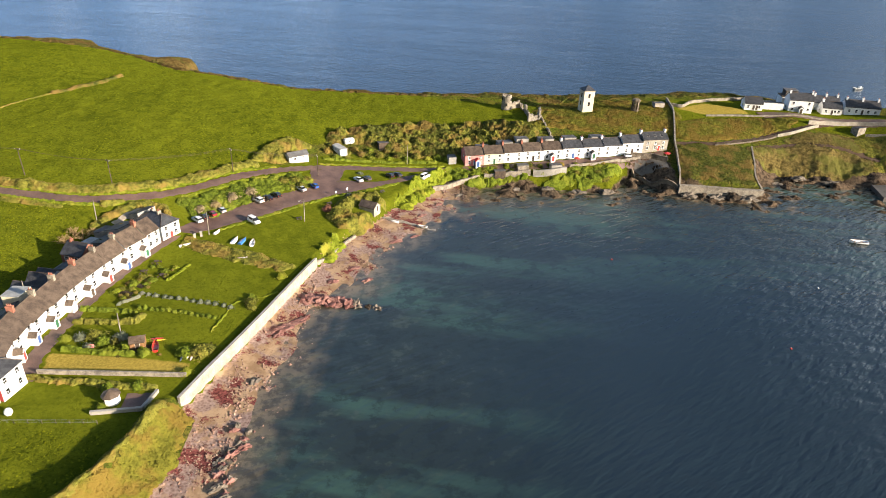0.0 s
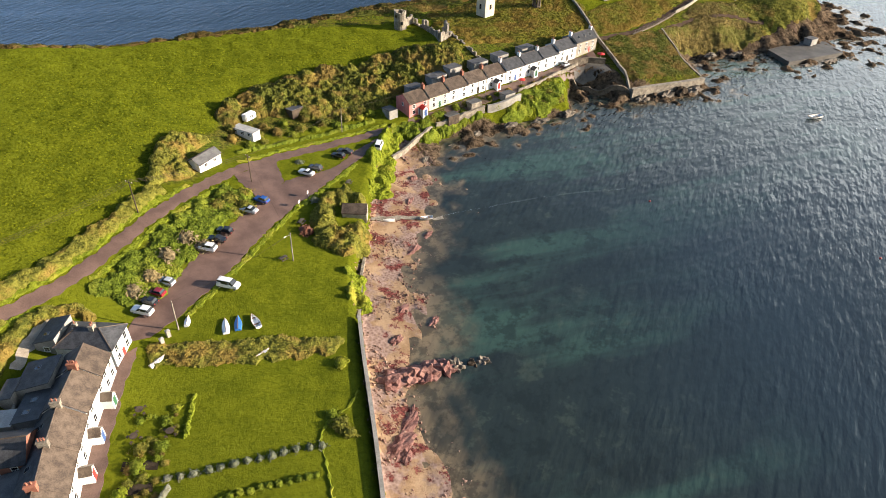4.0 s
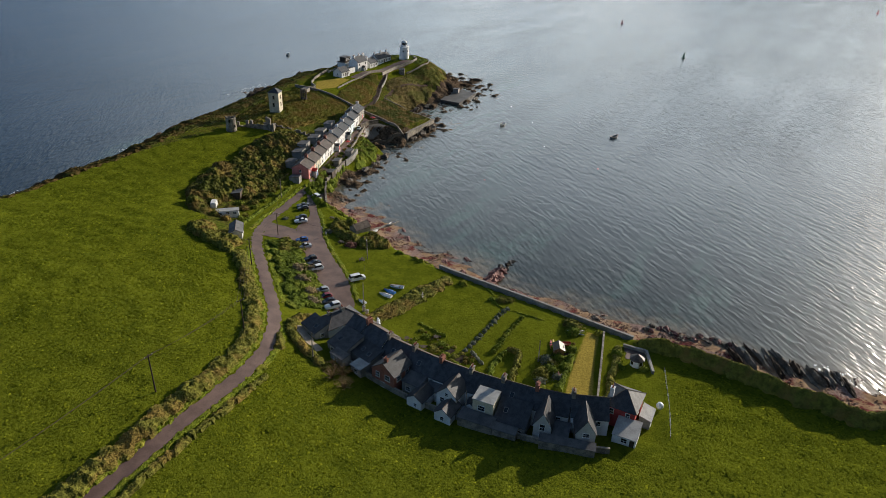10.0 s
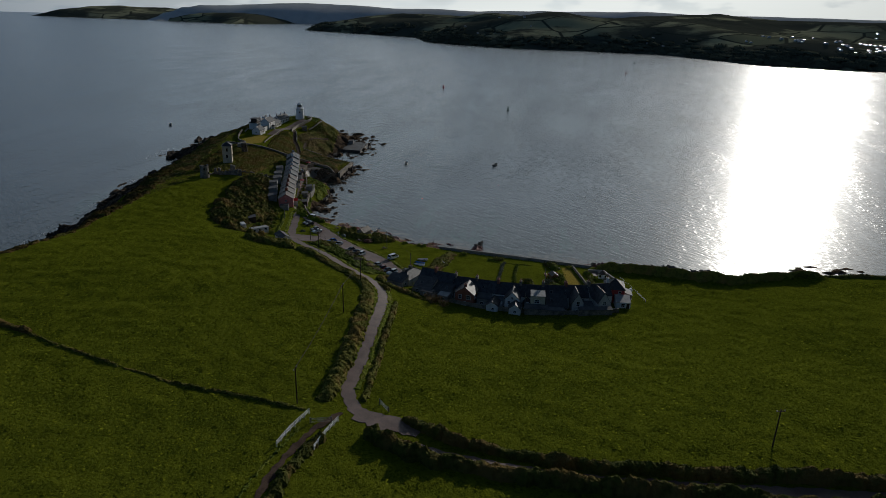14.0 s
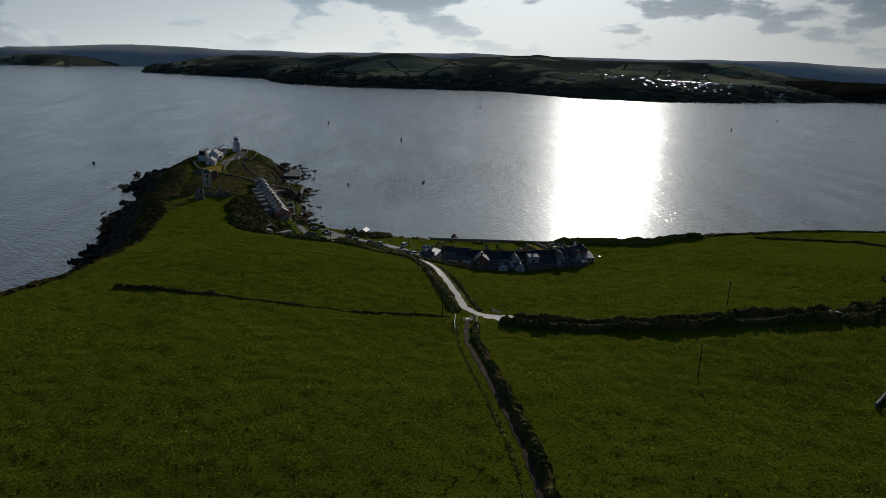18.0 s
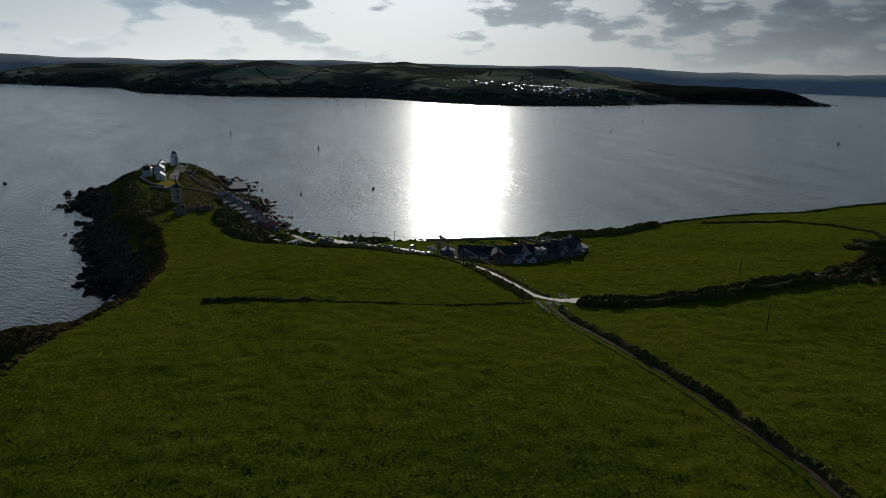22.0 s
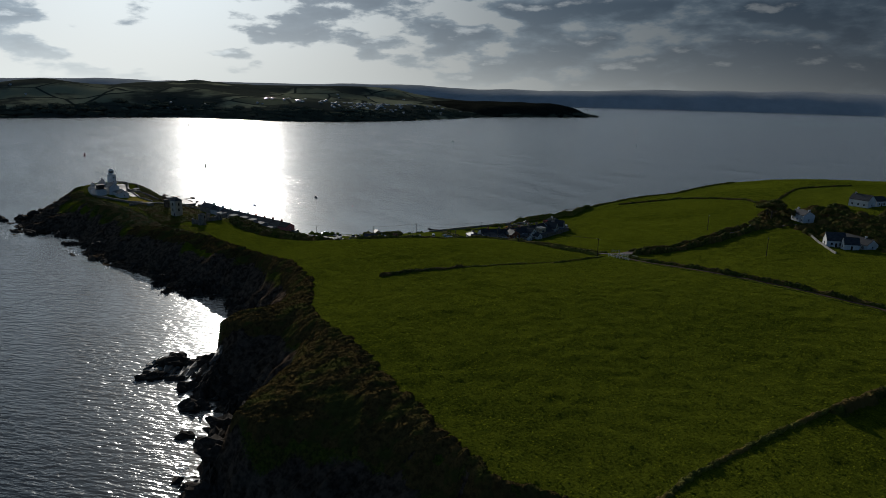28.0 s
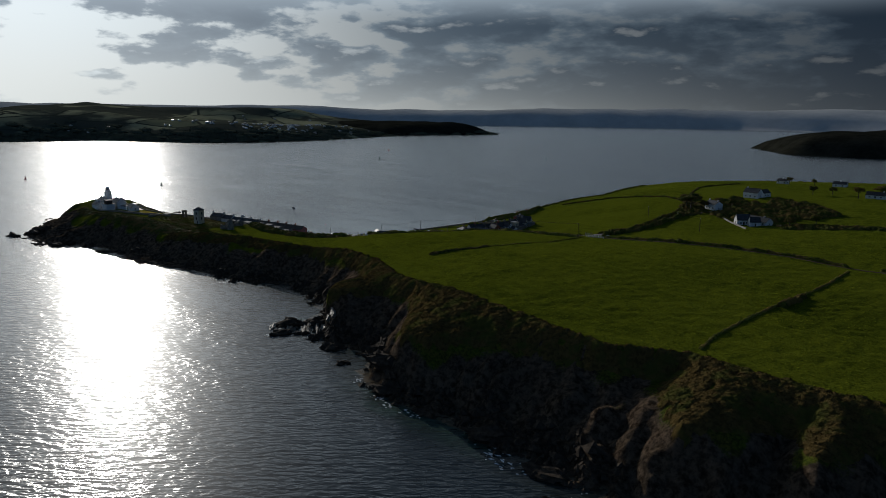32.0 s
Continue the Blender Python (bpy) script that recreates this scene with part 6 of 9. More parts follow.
block(18.4, 9.9, 5.0, 1.8, 2.2, 1.9, STONE, FLAT_ROOF, "row of low stone sheds behind the yards", [])


def wall_run(name, line, height, thick, material, label, category="wall", foot=0.6, top=None, cope=None, step=1.5, kind=""):
    """A wall that follows the ground, with a coping course as its own part."""
    q = along(line, step)[:, :2]
    d = np.gradient(q, axis=0)
    d /= np.hypot(*d.T)[:, None]
    n = np.stack((-d[:, 1], d[:, 0]), 1) * thick / 2

    def strip(half, lo, hi):
        verts, faces = [], []
        for i, (p, m) in enumerate(zip(q, n)):
            g = gz(*p) if top is None else top[0] + (top[1] - top[0]) * i / (len(q) - 1)
            b, t = (g + lo, g + hi)
            for s in (-half, half):
                verts += [(p[0] + m[0] * s, p[1] + m[1] * s, b if top is None or lo > 0 else -1.0), (p[0] + m[0] * s, p[1] + m[1] * s, t)]
        for i in range(len(q) - 1):
            a, b = 4 * i, 4 * i + 4
            faces += [(a, a + 1, b + 1, b), (a + 2, b + 2, b + 3, a + 3), (a + 1, a + 3, b + 3, b + 1), (a, b, b + 2, a + 2)]
        e = 4 * (len(q) - 1)
        faces += [(0, 2, 3, 1), (e, e + 1, e + 3, e + 2)]
        return verts, faces

    hi = height if top is None else 0.0
    if kind:
        ob = new(name, mesh_of(name, *strip(1.0, -foot, hi), material))
        tagged(ob, label, category, kind=kind)
    else:
        ob = new(name)
        ob.matrix_basis = pose(0, 0, 0)
        tagged(ob, label, category)
        w = new("masonry", mesh_of("masonry", *strip(1.0, -foot, hi), material))
        w.parent = ob
    c = new("coping", mesh_of("coping", *strip(1.2, hi + .002, hi + .16), cope or material))
    c.parent = ob
    return ob


wall_run("yard_wall", [crescent_at(s, 9.4)[:2] for s in range(0, 60, 4)], 1.3, .4, STONE, "rough stone wall behind cottage yards", foot=.8)

# ---- the row on the point ----
ROW = [(16.0, 240.6), (30, 243.0), (46, 245.8), (62, 248.4), (78, 251.2), (99.5, 255.4)]
row_q = along(ROW, 0.5)
row_run = np.append(0, np.cumsum(np.hypot(*np.diff(row_q, axis=0).T)))
ROW_HOUSES = [(7.6, PINK, BROWN_SLATE, "rose-pink end cottage with brown slate roof"), (8.0, CREAM, BROWN_SLATE, "cream cottage with lichened slate roof"), (7.8, RENDERED, BROWN_SLATE, "white cottage with lichened slate roof"), (8.2, RENDERED, BROWN_SLATE, "white cottage with lichened slate roof"), (8.2, RENDERED, BROWN_SLATE, "white cottage with small porch in a row"), (8.6, RENDERED, SLATE, "white cottage under grey slates"), (8.6, RENDERED, SLATE, "white cottage under grey slates"), (8.0, PALE_BLUE, SLATE, "pale blue-white cottage under grey slates"), (9.0, RENDERED, SLATE, "tall white cottage under grey slates"), (11.0, PALE_STONE, SLATE, "stone-fronted end house with roof lights")]
s0 = 0.0
for i, (w, wall, roof, label) in enumerate(ROW_HOUSES):
    mid = s0 + w / 2
    x, y = [float(np.interp(mid, row_run, row_q[:, k])) for k in range(2)]
    lift = (0, 0, 0, 0, 0, .3, .3, .3, .6, .9)[i]
    base = gz(x, y - 3.5) + .1 + lift * .4
    e, r = 4.3 + lift * .5, 6.3 + lift * .5
    h = gable_house("row_cottage", x, y, base, 10.2, w + .04, 7.0 + .06 * (i % 2), e, r, wall, roof, roof, label, "seaside row", gable=.02)
    hw = 3.5 + .03 * (i % 2)
    for wx in (-w * .28, w * .28) if i != 9 else (-3.4, 0, 3.4):
        window(h, "front", wx, 2.65, .8, 1.05, hw), window(h, "front", wx, .7, .85, 1.2, hw)
    door(h, "front", .1 if i != 9 else 1.7, 0.02, hw + .01, DOORS[(i + 1) % 5])
    if i in (0, 4, 6):
        porch(h, -.4 if i else 1.0, hw, RED_GLOSS if i == 0 else SLATE, DOORS[(i + 1) % 5])
    if i:
        chimney(h, -w / 2, .0, r, .7, 1.2, 1.1, RENDERED if i > 4 else BRICK_RED, 2)
    if i == 9:
        chimney(h, w / 2 - .4, 0, r, .7, 1.2, 1.1, RENDERED, 2)
        for wx in (-3, 0, 3):
            skylight(h, wx, -1.9, r - 1.9 * .57 + .18, 29.7, 1)
    if i == 0:
        window(h, "left", 0, 2.7, .7, .9, w / 2 + .02)
    s0 += w
lean_to("side_shed", 11.4, 240.2, gz(11.4, 240), 10, 3.0, 4.0, 2.6, 2.2, GREY_RENDER, SLATE, "small grey shed against an end cottage", "shed")
for x, y, l, d, hgt in ((33, 251, 6, 4, 3.0), (40, 252.5, 5, 4, 3.2), (50, 253, 6, 4, 3.0), (60, 255, 5, 4, 3.0), (72, 257, 6, 3.6, 2.8), (24, 249, 5, 4, 2.8)):
    lean_to("back_shed", x, y, gz(x, y) , 10, l, d, hgt, hgt - .3, GREY_RENDER, FLAT_ROOF, "dark flat-roofed shed behind the row", "shed", "sheds behind the row")

# ---- sea walls, castle, tower and lighthouse ----
wall_run("wall_sea", [(-49.6, 103.2), (-46.3, 114), (-42.6, 125), (-39.4, 135), (-36.4, 145), (-33.4, 155), (-30.4, 164.2)], 0, 0.6, PALE_STONE, "high pale limewashed sea wall along the beach", "sea wall", top=(4.9, 4.5), cope=CONCRETE, kind="structure")
wall_run("garden_wall", [(-50.4, 110.8), (-56.4, 110.4), (-69.2, 109.6), (-81, 108.9)], .9, .4, STONE, "low rubble wall between gardens", step=2)
wall_run("garden_wall", [(-55.6, 99.6), (-60, 98.6), (-65, 97.5)], .7, .5, CONCRETE, "pale low wall of a sunken garden yard", step=2)
wall_run("garden_wall", [(-54.6, 105.4), (-55.6, 99.8)], .7, .5, CONCRETE, "pale low wall of a sunken garden yard", step=2)
loft("pavement_patio", [(-60, 99.4), (-56, 100)], [(-60.4, 104), (-55, 105.2)], TARMAC, .08, "grey paved patio in a walled yard", "patio", 4)
wall_run("beach_wall", [(-30.4, 165), (-26.6, 172), (-24.4, 178), (-21, 184)], .8, .5, STONE, "broken whitewashed wall above the beach", step=2)
boathouse = gable_house("boathouse", -17.4, 198.0, max(gz(-20, 199), gz(-15, 197)) - .3, -28, 6.0, 3.8, 1.6, 2.9, PALE_STONE, BROWN_SLATE, BROWN_SLATE, "low stone boathouse with whitewashed gable above the slip", category="boathouse", gable=.1)
door(boathouse, "right", 0, 0, 3.01, DARK_WOOD)
loft("slipway", [(-13.2, 197.8), (-4, 195.4), (8, 191)], [(-12.8, 199.2), (-3.4, 196.8), (8.6, 192)], STONE, .2, "narrow concrete slipway running into the water", "slipway", 2)
wall_run("bank_wall", [(4, 222.5), (14, 228.5), (22, 232.4)], 1.6, .6, STONE, "stone retaining wall above the shingle", step=2)
wall_run("bank_wall", [(24, 233.4), (33, 233.8), (42, 234.2)], 2.0, .7, STONE, "stone retaining wall below the row", step=2)
wall_run("bank_wall", [(43, 234), (50, 233.6), (56, 234.6)], 2.2, .7, CONCRETE, "pale concrete terrace wall below the row", step=2)
wall_run("bank_wall", [(58, 239), (68, 241), (80, 244.5), (88, 246)], .9, .4, STONE, "low garden wall along the row's gardens", step=2)
for x, y, m, label in ((30, 234.5, DARK_WOOD, "dark timber hut on a terrace below the row"), (52, 236.4, CONCRETE, "pale boat store on a terrace below the row"), (39, 236, STONE, "stone store on a terrace below the row")):
    lean_to("beach_store", x, y, gz(x, y), 8, 4.2, 3.0, 2.3, 2.0, m, FLAT_ROOF, label, "store")
# long walls over the headland
wall_run("field_wall", [(114, 300), (112.5, 285), (108.5, 270), (105, 257), (104, 251), (101.5, 239.5), (99.5, 229)], 1.3, .5, STONE, "tall rubble wall climbing over the headland", step=2)
wall_run("ramp_wall", [(122, 256.0), (130, 257.9), (138, 260.3), (146, 263.1), (152, 265.1)], .4, .35, DARK_STONE, "dark stone edge of a sloping path", step=2)
wall_run("ramp_wall", [(152.4, 265.2), (160, 266.4), (167, 268.2), (172, 270.2)], 1.1, .35, PALE_STONE, "pale wall along a climbing path", step=2)
RAMP = along([(122.4, 256.1), (130, 257.9), (138, 260.3), (146, 263.1), (151.8, 265.0)], 1.6)[:, :2]
railing = thing("path_railing", 0, 0, 0, 0, "dark timber railing along a sloping path", "railing")
for x, y in RAMP:
    put("post", shared("ramp_post", lambda: ready("post", boxes((-.09, .09, -.09, .09, -.1, 1.0)), DARK_WOOD)), railing, pose(x, y, gz(x, y) + .5))
for up in (.45, .9):
    part("rail", tube([(x, y, gz(x, y) + .5 + up) for x, y in RAMP], .07, 5), DARK_WOOD, railing)
loft("pavement_landing", *band([(140, 257.6), (149, 259.3), (162, 260.6), (172, 258.6), (181, 255), (190, 250)], 1.2), TRACK, .10, "brown footpath down to the landing stage", "path", 2)
wall_run("field_wall", [(138, 257), (134.5, 244), (130.5, 233), (130, 226)], .5, .5, STONE, "low rubble wall down a slope", step=2)
wall_run("field_wall", [(113, 292), (118, 289), (124, 296), (138, 300), (160, 304)], 1.2, .5, STONE, "rubble boundary wall behind a lawn", step=2)
wall_run("wall_pier", [(98.6, 227.6), (106, 227.2), (114, 226), (122, 225), (130, 224.4)], 0, 1.2, STONE, "weathered stone sea wall on rock", "sea wall", top=(4.0, 3.8), kind="structure")
wall_run("cove_wall", [(84.5, 243), (88, 238.4), (93, 233), (98.6, 229)], 1.5, .6, DARK_STONE, "curved dark stone wall of a small harbour", step=2)
wall_run("cove_wall", [(84, 246.5), (92, 246), (98, 243)], 2.0, .6, DARK_STONE, "dark stone wall at the head of a cove", step=2)
wall_run("yard_wall", [(126, 280), (146, 280.6), (162, 278.6), (178, 277.4), (190, 273.5)], .6, .35, STONE, "pale wall along the lighthouse lawn", step=2)
wall_run("yard_wall", [(168, 271.5), (178, 273), (190, 272.6), (197, 269.5), (205, 266), (214, 266.5), (219, 271)], 1.6, .4, PALE_STONE, "curved whitewashed retaining wall below the lighthouse", step=2)
wall_run("yard_wall", [(190, 264.5), (199, 260.5), (211, 258), (222, 261), (228, 267)], .9, .35, STONE, "low curved wall on the headland slope", step=2)
wall_run("yard_wall", [(152, 300), (168, 303), (186, 300), (204, 292)], .8, .35, PALE_STONE, "low white wall behind the keepers' houses", step=2)
bm = hull([(x, y, z) for x, y in ((178, 225), (208, 222.6), (212, 234), (206, 239), (181, 238)) for z in (-1.5, 1.7)])
tagged(new("pavement_landing", ready("pavement_landing", bm, mottled("dark_wet_concrete", (0.050, 0.044, 0.038), (0.105, 0.095, 0.082), 0.3, 2.0, 0.6, 0.3, 0.03))), "flat dark concrete landing stage below the headland", "landing", kind="structure")
lean_to("landing_hut", 203, 235, 1.7, 5, 4.4, 3.4, 2.6, 2.4, GREY_RENDER, FLAT_ROOF, "small grey hut on a landing stage", "hut")
loft("path", *band([(140, 257.4), (154, 258.4), (167, 258.4), (181, 256.6), (193, 250), (202, 242)], 1.4), TRACK, .1, "trodden earth path across the headland", "path", 2)
# railing beside the climbing path
rail = thing("path_fence", 0, 0, 0, 0, "dark timber post-and-rail fence beside a climbing path", "fence")
fence_q = along([(125, 257.2), (136, 260.4), (147, 263.8), (157, 266.6), (167, 268.6)], 2.0)
for x, y in fence_q[:, :2]:
    put("post", shared("fencepost", lambda: ready("post", boxes((-.08, .08, -.08, .08, -.4, 1.2)), DARK_WOOD)), rail, pose(x, y, gz(x, y), 0, 0, 17))
for hgt in (.55, 1.1):
    part("rail", tube([(x, y, gz(x, y) + hgt) for x, y in fence_q[:, :2]], .05, 5), DARK_WOOD, rail)

# square signal tower
tx, ty = 73.0, 286.5
tower = thing("signal_tower", tx, ty, gz(tx, ty), 12, "cream rendered square tower with pyramid slate roof", "tower")
part("wall", soften(boxes((-2.5, 2.5, -2.5, 2.5, -1.5, 9.2)), .08), CREAM, tower)
part("cornice", boxes((-2.7, 2.7, -2.7, 2.7, 9.202, 9.5)), PALE_STONE, tower)
part("roof", hull([(-2.85, -2.85, 9.51), (2.85, -2.85, 9.51), (2.85, 2.85, 9.51), (-2.85, 2.85, 9.51), (0, 0, 11.6)]), SLATE, tower)
for face in FACES:
    window(tower, face, 0, 6.4, .8, 1.6, 2.5, DARK_WOOD)
    window(tower, face, .2, 2.8, .8, 1.6, 2.5, DARK_WOOD)
door(tower, "back", -.9, 0.0, 2.51, DARK_WOOD)


def ragged_wall(name, line, height, thick, material, label, seed):
    """A ruined wall whose top is broken stone by stone, with gaps."""
    g = random.Random(seed)
    ob = thing(name, 0, 0, 0, 0, label, "ruin")
    q = along(line, 1.1)[:, :2]
    for i in range(len(q) - 1):
        a, b = q[i], q[i + 1]
        t = math.degrees(math.atan2(b[1] - a[1], b[0] - a[0]))
        h = height * g.uniform(.35, 1.0)
        L = float(np.hypot(*(b - a))) / 2 + .06
        if g.random() < .12:
            h *= .3
        bm = hull([(sx * L, sy * thick / 2 * g.uniform(.9, 1.05), -.8 if k == 0 else h * g.uniform(.85, 1.1)) for sx in (-1, 1) for sy in (-1, 1) for k in (0, 1)])
        o = part("masonry", bm, material, ob)
        o.matrix_basis = pose(*(a + b) / 2, gz(*((a + b) / 2)), 0, 0, t)
    return ob


ragged_wall("ruined_wall", [(39, 288), (44, 291), (45.5, 284), (46, 276), (45, 271)], 3.6, .8, STONE, "broken rubble wall of a ruined castle", 3)
ragged_wall("ruined_wall", [(45, 271), (51, 273.5), (50.5, 279)], 4.2, .9, STONE, "sunlit broken gable of a ruined castle", 5)
ragged_wall("ruined_wall", [(51, 277), (52, 267), (53.5, 257)], 1.5, .6, STONE, "low tumbled field wall by a ruin", 8)
rx_, ry_ = 37.3, 287.3
ruin = thing("ruined_tower", rx_, ry_, gz(rx_, ry_), 0, "round roofless stub of a stone castle tower", "ruin")
bm = bmesh.new()
rows = []
g_ = random.Random(4)
for r, z in ((2.35, -1), (2.25, 2.5), (2.15, 5), (2.2, 6.6), (1.6, 6.5), (1.6, 1.0)):
    rows.append([bm.verts.new((r * math.cos(k * math.pi / 9), r * math.sin(k * math.pi / 9), z + (g_.uniform(-.6, .3) if z > 6 else 0))) for k in range(18)])
for a, b in zip(rows, rows[1:]):
    for k in range(18):
        bm.faces.new((a[k], a[(k + 1) % 18], b[(k + 1) % 18], b[k]))
bm.faces.new(rows[-1])
part("masonry", bm, STONE, ruin)
for k, z in ((200, 4.4), (260, 2.0), (320, 4.2)):
    a = radians(k)
    o = part("loophole", boxes((-.3, .3, -.12, .12, 0, 1.2)), GLASS, ruin)
    o.matrix_basis = pose(2.2 * math.cos(a), 2.2 * math.sin(a), z, 0, 0, k + 90)
kiosk = thing("stone_lookout", 94.6, 283.4, gz(94.6, 283.4), 20, "roofless octagonal stone lookout with open sides", "lookout")
part("base", lathe([(1.8, -.6), (1.75, .9)], 8), DARK_STONE, kiosk)
for k in range(8):
    a = k * math.pi / 4 + .2
    o = part("pillar", boxes((-.28, .28, -.28, .28, .5, 4.6)), DARK_STONE, kiosk)
    o.matrix_basis = pose(1.4 * math.cos(a), 1.4 * math.sin(a), 0, 0, 0, math.degrees(a))
part("cap", lathe([(1.85, 4.6), (1.9, 5.2), (1.4, 5.7)], 8), DARK_STONE, kiosk)
lean_to("field_hut", 107, 289.5, gz(107, 289.5), 8, 4.6, 3.0, 2.2, 2.0, PALE_STONE, FLAT_ROOF, "small pale hut beside a headland wall", "hut")

# lighthouse
lx, ly = 212.6, 275.4
LIGHT = mottled("white_masonry_paint", (0.74, 0.74, 0.72), (0.85, 0.85, 0.83), 0.5, 6.0, 0.6, 0.1, 0.02)
light = thing("lighthouse", lx, ly, gz(lx, ly), 0, "white round lighthouse with gallery and glazed lantern", "lighthouse")
part("shaft", lathe([(3.4, -1.2), (3.3, .4), (3.05, 4), (2.85, 7.3)], 24), LIGHT, light, smooth=False)
gal = part("gallery", lathe([(2.85, 7.3), (3.4, 7.7), (3.45, 8.0), (3.2, 8.02)], 24), LIGHT, light)
for k in range(16):
    a = k * math.pi / 8
    put("baluster", shared("baluster", lambda: ready("baluster", tube([(0, 0, 0), (0, 0, .95)], .035, 5), WHITE_PAINT)), gal, pose(3.3 * math.cos(a), 3.3 * math.sin(a), 8.0))
for z in (8.5, 8.95):
    part("gallery_rail", tube([(3.3 * math.cos(k * math.pi / 12), 3.3 * math.sin(k * math.pi / 12), z) for k in range(25)], .035, 5), WHITE_PAINT, gal)
part("lantern_base", lathe([(2.0, 8.0), (1.95, 9.0)], 20), LIGHT, light)
lantern = part("lantern", lathe([(1.75, 9.0), (1.75, 10.7)], 16), GLASS, light, "glazed lantern")
for k in range(16):
    a = k * math.pi / 8
    put("glazing_bar", shared("glazing_bar", lambda: ready("glazing_bar", tube([(0, 0, 0), (0, 0, 1.7)], .05, 5), WHITE_PAINT)), lantern, pose(1.78 * math.cos(a), 1.78 * math.sin(a), 9.0))
part("dome", lathe([(1.95, 10.7), (1.9, 10.9), (1.6, 11.4), (.95, 11.8), (.2, 11.9), (.15, 12.3), (.22, 12.45), (.05, 12.6)], 20), LIGHT, light)
for z, a in ((5.0, 250), (2.2, 265), (5.0, 190)):
    o = put("window", shared("lh_window", lambda: ready("window", boxes((-.35, .35, -.1, .15, 0, 1.0)), GLASS)), light, pose(3.0 * math.cos(radians(a)), 3.0 * math.sin(radians(a)), z, 0, 0, a + 90))
# keepers' buildings
def keeper(name, x, y, heading, L, D, eave, ridge, label, wins, ch=(), wall=None, floor2=False, doors=(0,)):
    h = gable_house(name, x, y, gz(x, y) + .1, heading, L, D, eave, ridge, wall or RENDERED, SLATE, SLATE, label, "keepers' buildings", gable=.05)
    for wx in wins:
        window(h, "front", wx, .8, .9, 1.2, D / 2), window(h, "back", wx, .8, .9, 1.2, D / 2)
        if floor2:
            window(h, "front", wx, 3.5, .9, 1.2, D / 2)
    for dx in doors:
        door(h, "front", dx, .02, D / 2 + .01, DARK_WOOD)
    for cx in ch:
        chimney(h, cx, 0, ridge, .7, 1.1, 1.2, RENDERED, 2)
    window(h, "left", 0, .9, .8, 1.1, L / 2)
    return h


keeper("keepers_cottage", 150.5, 290.2, -8, 8.0, 6.0, 2.8, 5.0, "low white gabled store with slate roof", (-2.4, 2.4), doors=(0, 1.4))
lean_to("link_building", 160, 290.4, gz(160, 290), -8, 9.0, 4.0, 3.0, 2.6, RENDERED, FLAT_ROOF, "low white flat-roofed link building", "outbuilding")
h = keeper("keepers_house", 171.5, 289.4, -8, 10.5, 6.6, 5.6, 8.0, "white two-storey keeper's house with slate roof", (-3.4, 3.4), (-4.8, 4.8), floor2=True)
porch(h, 0, 3.3, SLATE, DARK_WOOD)
keeper("keepers_cottage", 186.0, 288.0, -10, 8.6, 6.0, 3.0, 5.2, "white single-storey keeper's cottage", (-2.6, 1.2, 2.8), (-3.8,))
keeper("keepers_cottage", 199.0, 286.6, -12, 15.0, 6.2, 3.2, 5.6, "long white keeper's cottage with slate roof", (-5.5, -2.5, 2.5, 5.5), (-6.8, 0, 6.4))
keeper("keepers_cottage", 188.0, 297.0, -10, 12.0, 6.0, 3.2, 5.6, "white cottage behind the keepers' row", (-3, 3), (-5, 0, 5))
h = thing("lookout_house", 171, 298, gz(171, 298), -8, "dark flat-roofed lookout on a white base", "lookout")
part("wall", boxes((-4, 4, -3, 3, -1.5, 5.2)), RENDERED, h)
part("deck", boxes((-4.3, 4.3, -3.3, 3.3, 5.202, 5.5)), DARK_WOOD, h)
part("cabin", boxes((-2.6, 2.6, -2.2, 2.2, 5.502, 7.9)), DARK_WOOD, h)
part("cabin_roof", boxes((-3.0, 3.0, -2.6, 2.6, 7.902, 8.15)), FLAT_ROOF, h)
for wx in (-1.5, 0, 1.5):
    window(h, "front", wx, 6.3, 1.1, 1.0, 2.2)
lean_to("path_shed", 188, 267, gz(188, 267), 20, 4.4, 3.4, 2.8, 2.2, STONE, SLATE, "small stone shed below the lighthouse wall", "shed")

# ---- cars, shed, poles and clutter round the car park ----
def paint(name, colour, rough=0.25):
    m, nt, b = surface(name, rough, 0.0, 0.5)
    grime = noise_at(nt, place(nt), 2.5, 4)
    link(nt, blend(nt, maths(nt, "MULTIPLY", ramp(nt, grime, .5, .8), .25), colour, (0.12, 0.11, 0.09)), b.inputs["Base Color"])
    b.inputs["Coat Weight"].default_value = 0.5
    return m


CAR_PAINTS = {"white": paint("white_car_paint", (0.78, 0.78, 0.77)), "black": paint("black_car_paint", (0.012, 0.012, 0.014)), "red": paint("dark_red_car_paint", (0.22, 0.012, 0.02)), "silver": paint("silver_car_paint", (0.42, 0.45, 0.48)), "blue": paint("blue_car_paint", (0.015, 0.08, 0.32)), "grey": paint("dark_grey_car_paint", (0.05, 0.055, 0.06))}
TYRE = mottled("tyre_rubber", (0.012, 0.012, 0.012), (0.03, 0.03, 0.03), 3, 12, .9, 0)
RIM = mottled("alloy", (0.45, 0.45, 0.46), (0.6, 0.6, 0.6), 3, 12, .35, 0, metal=.8)
LAMP = mottled("lamp_glass", (0.6, 0.6, 0.58), (0.75, 0.75, 0.72), 3, 12, .2, 0)
TAIL = mottled("tail_lamp", (0.30, 0.01, 0.01), (0.40, 0.02, 0.02), 3, 12, .3, 0)


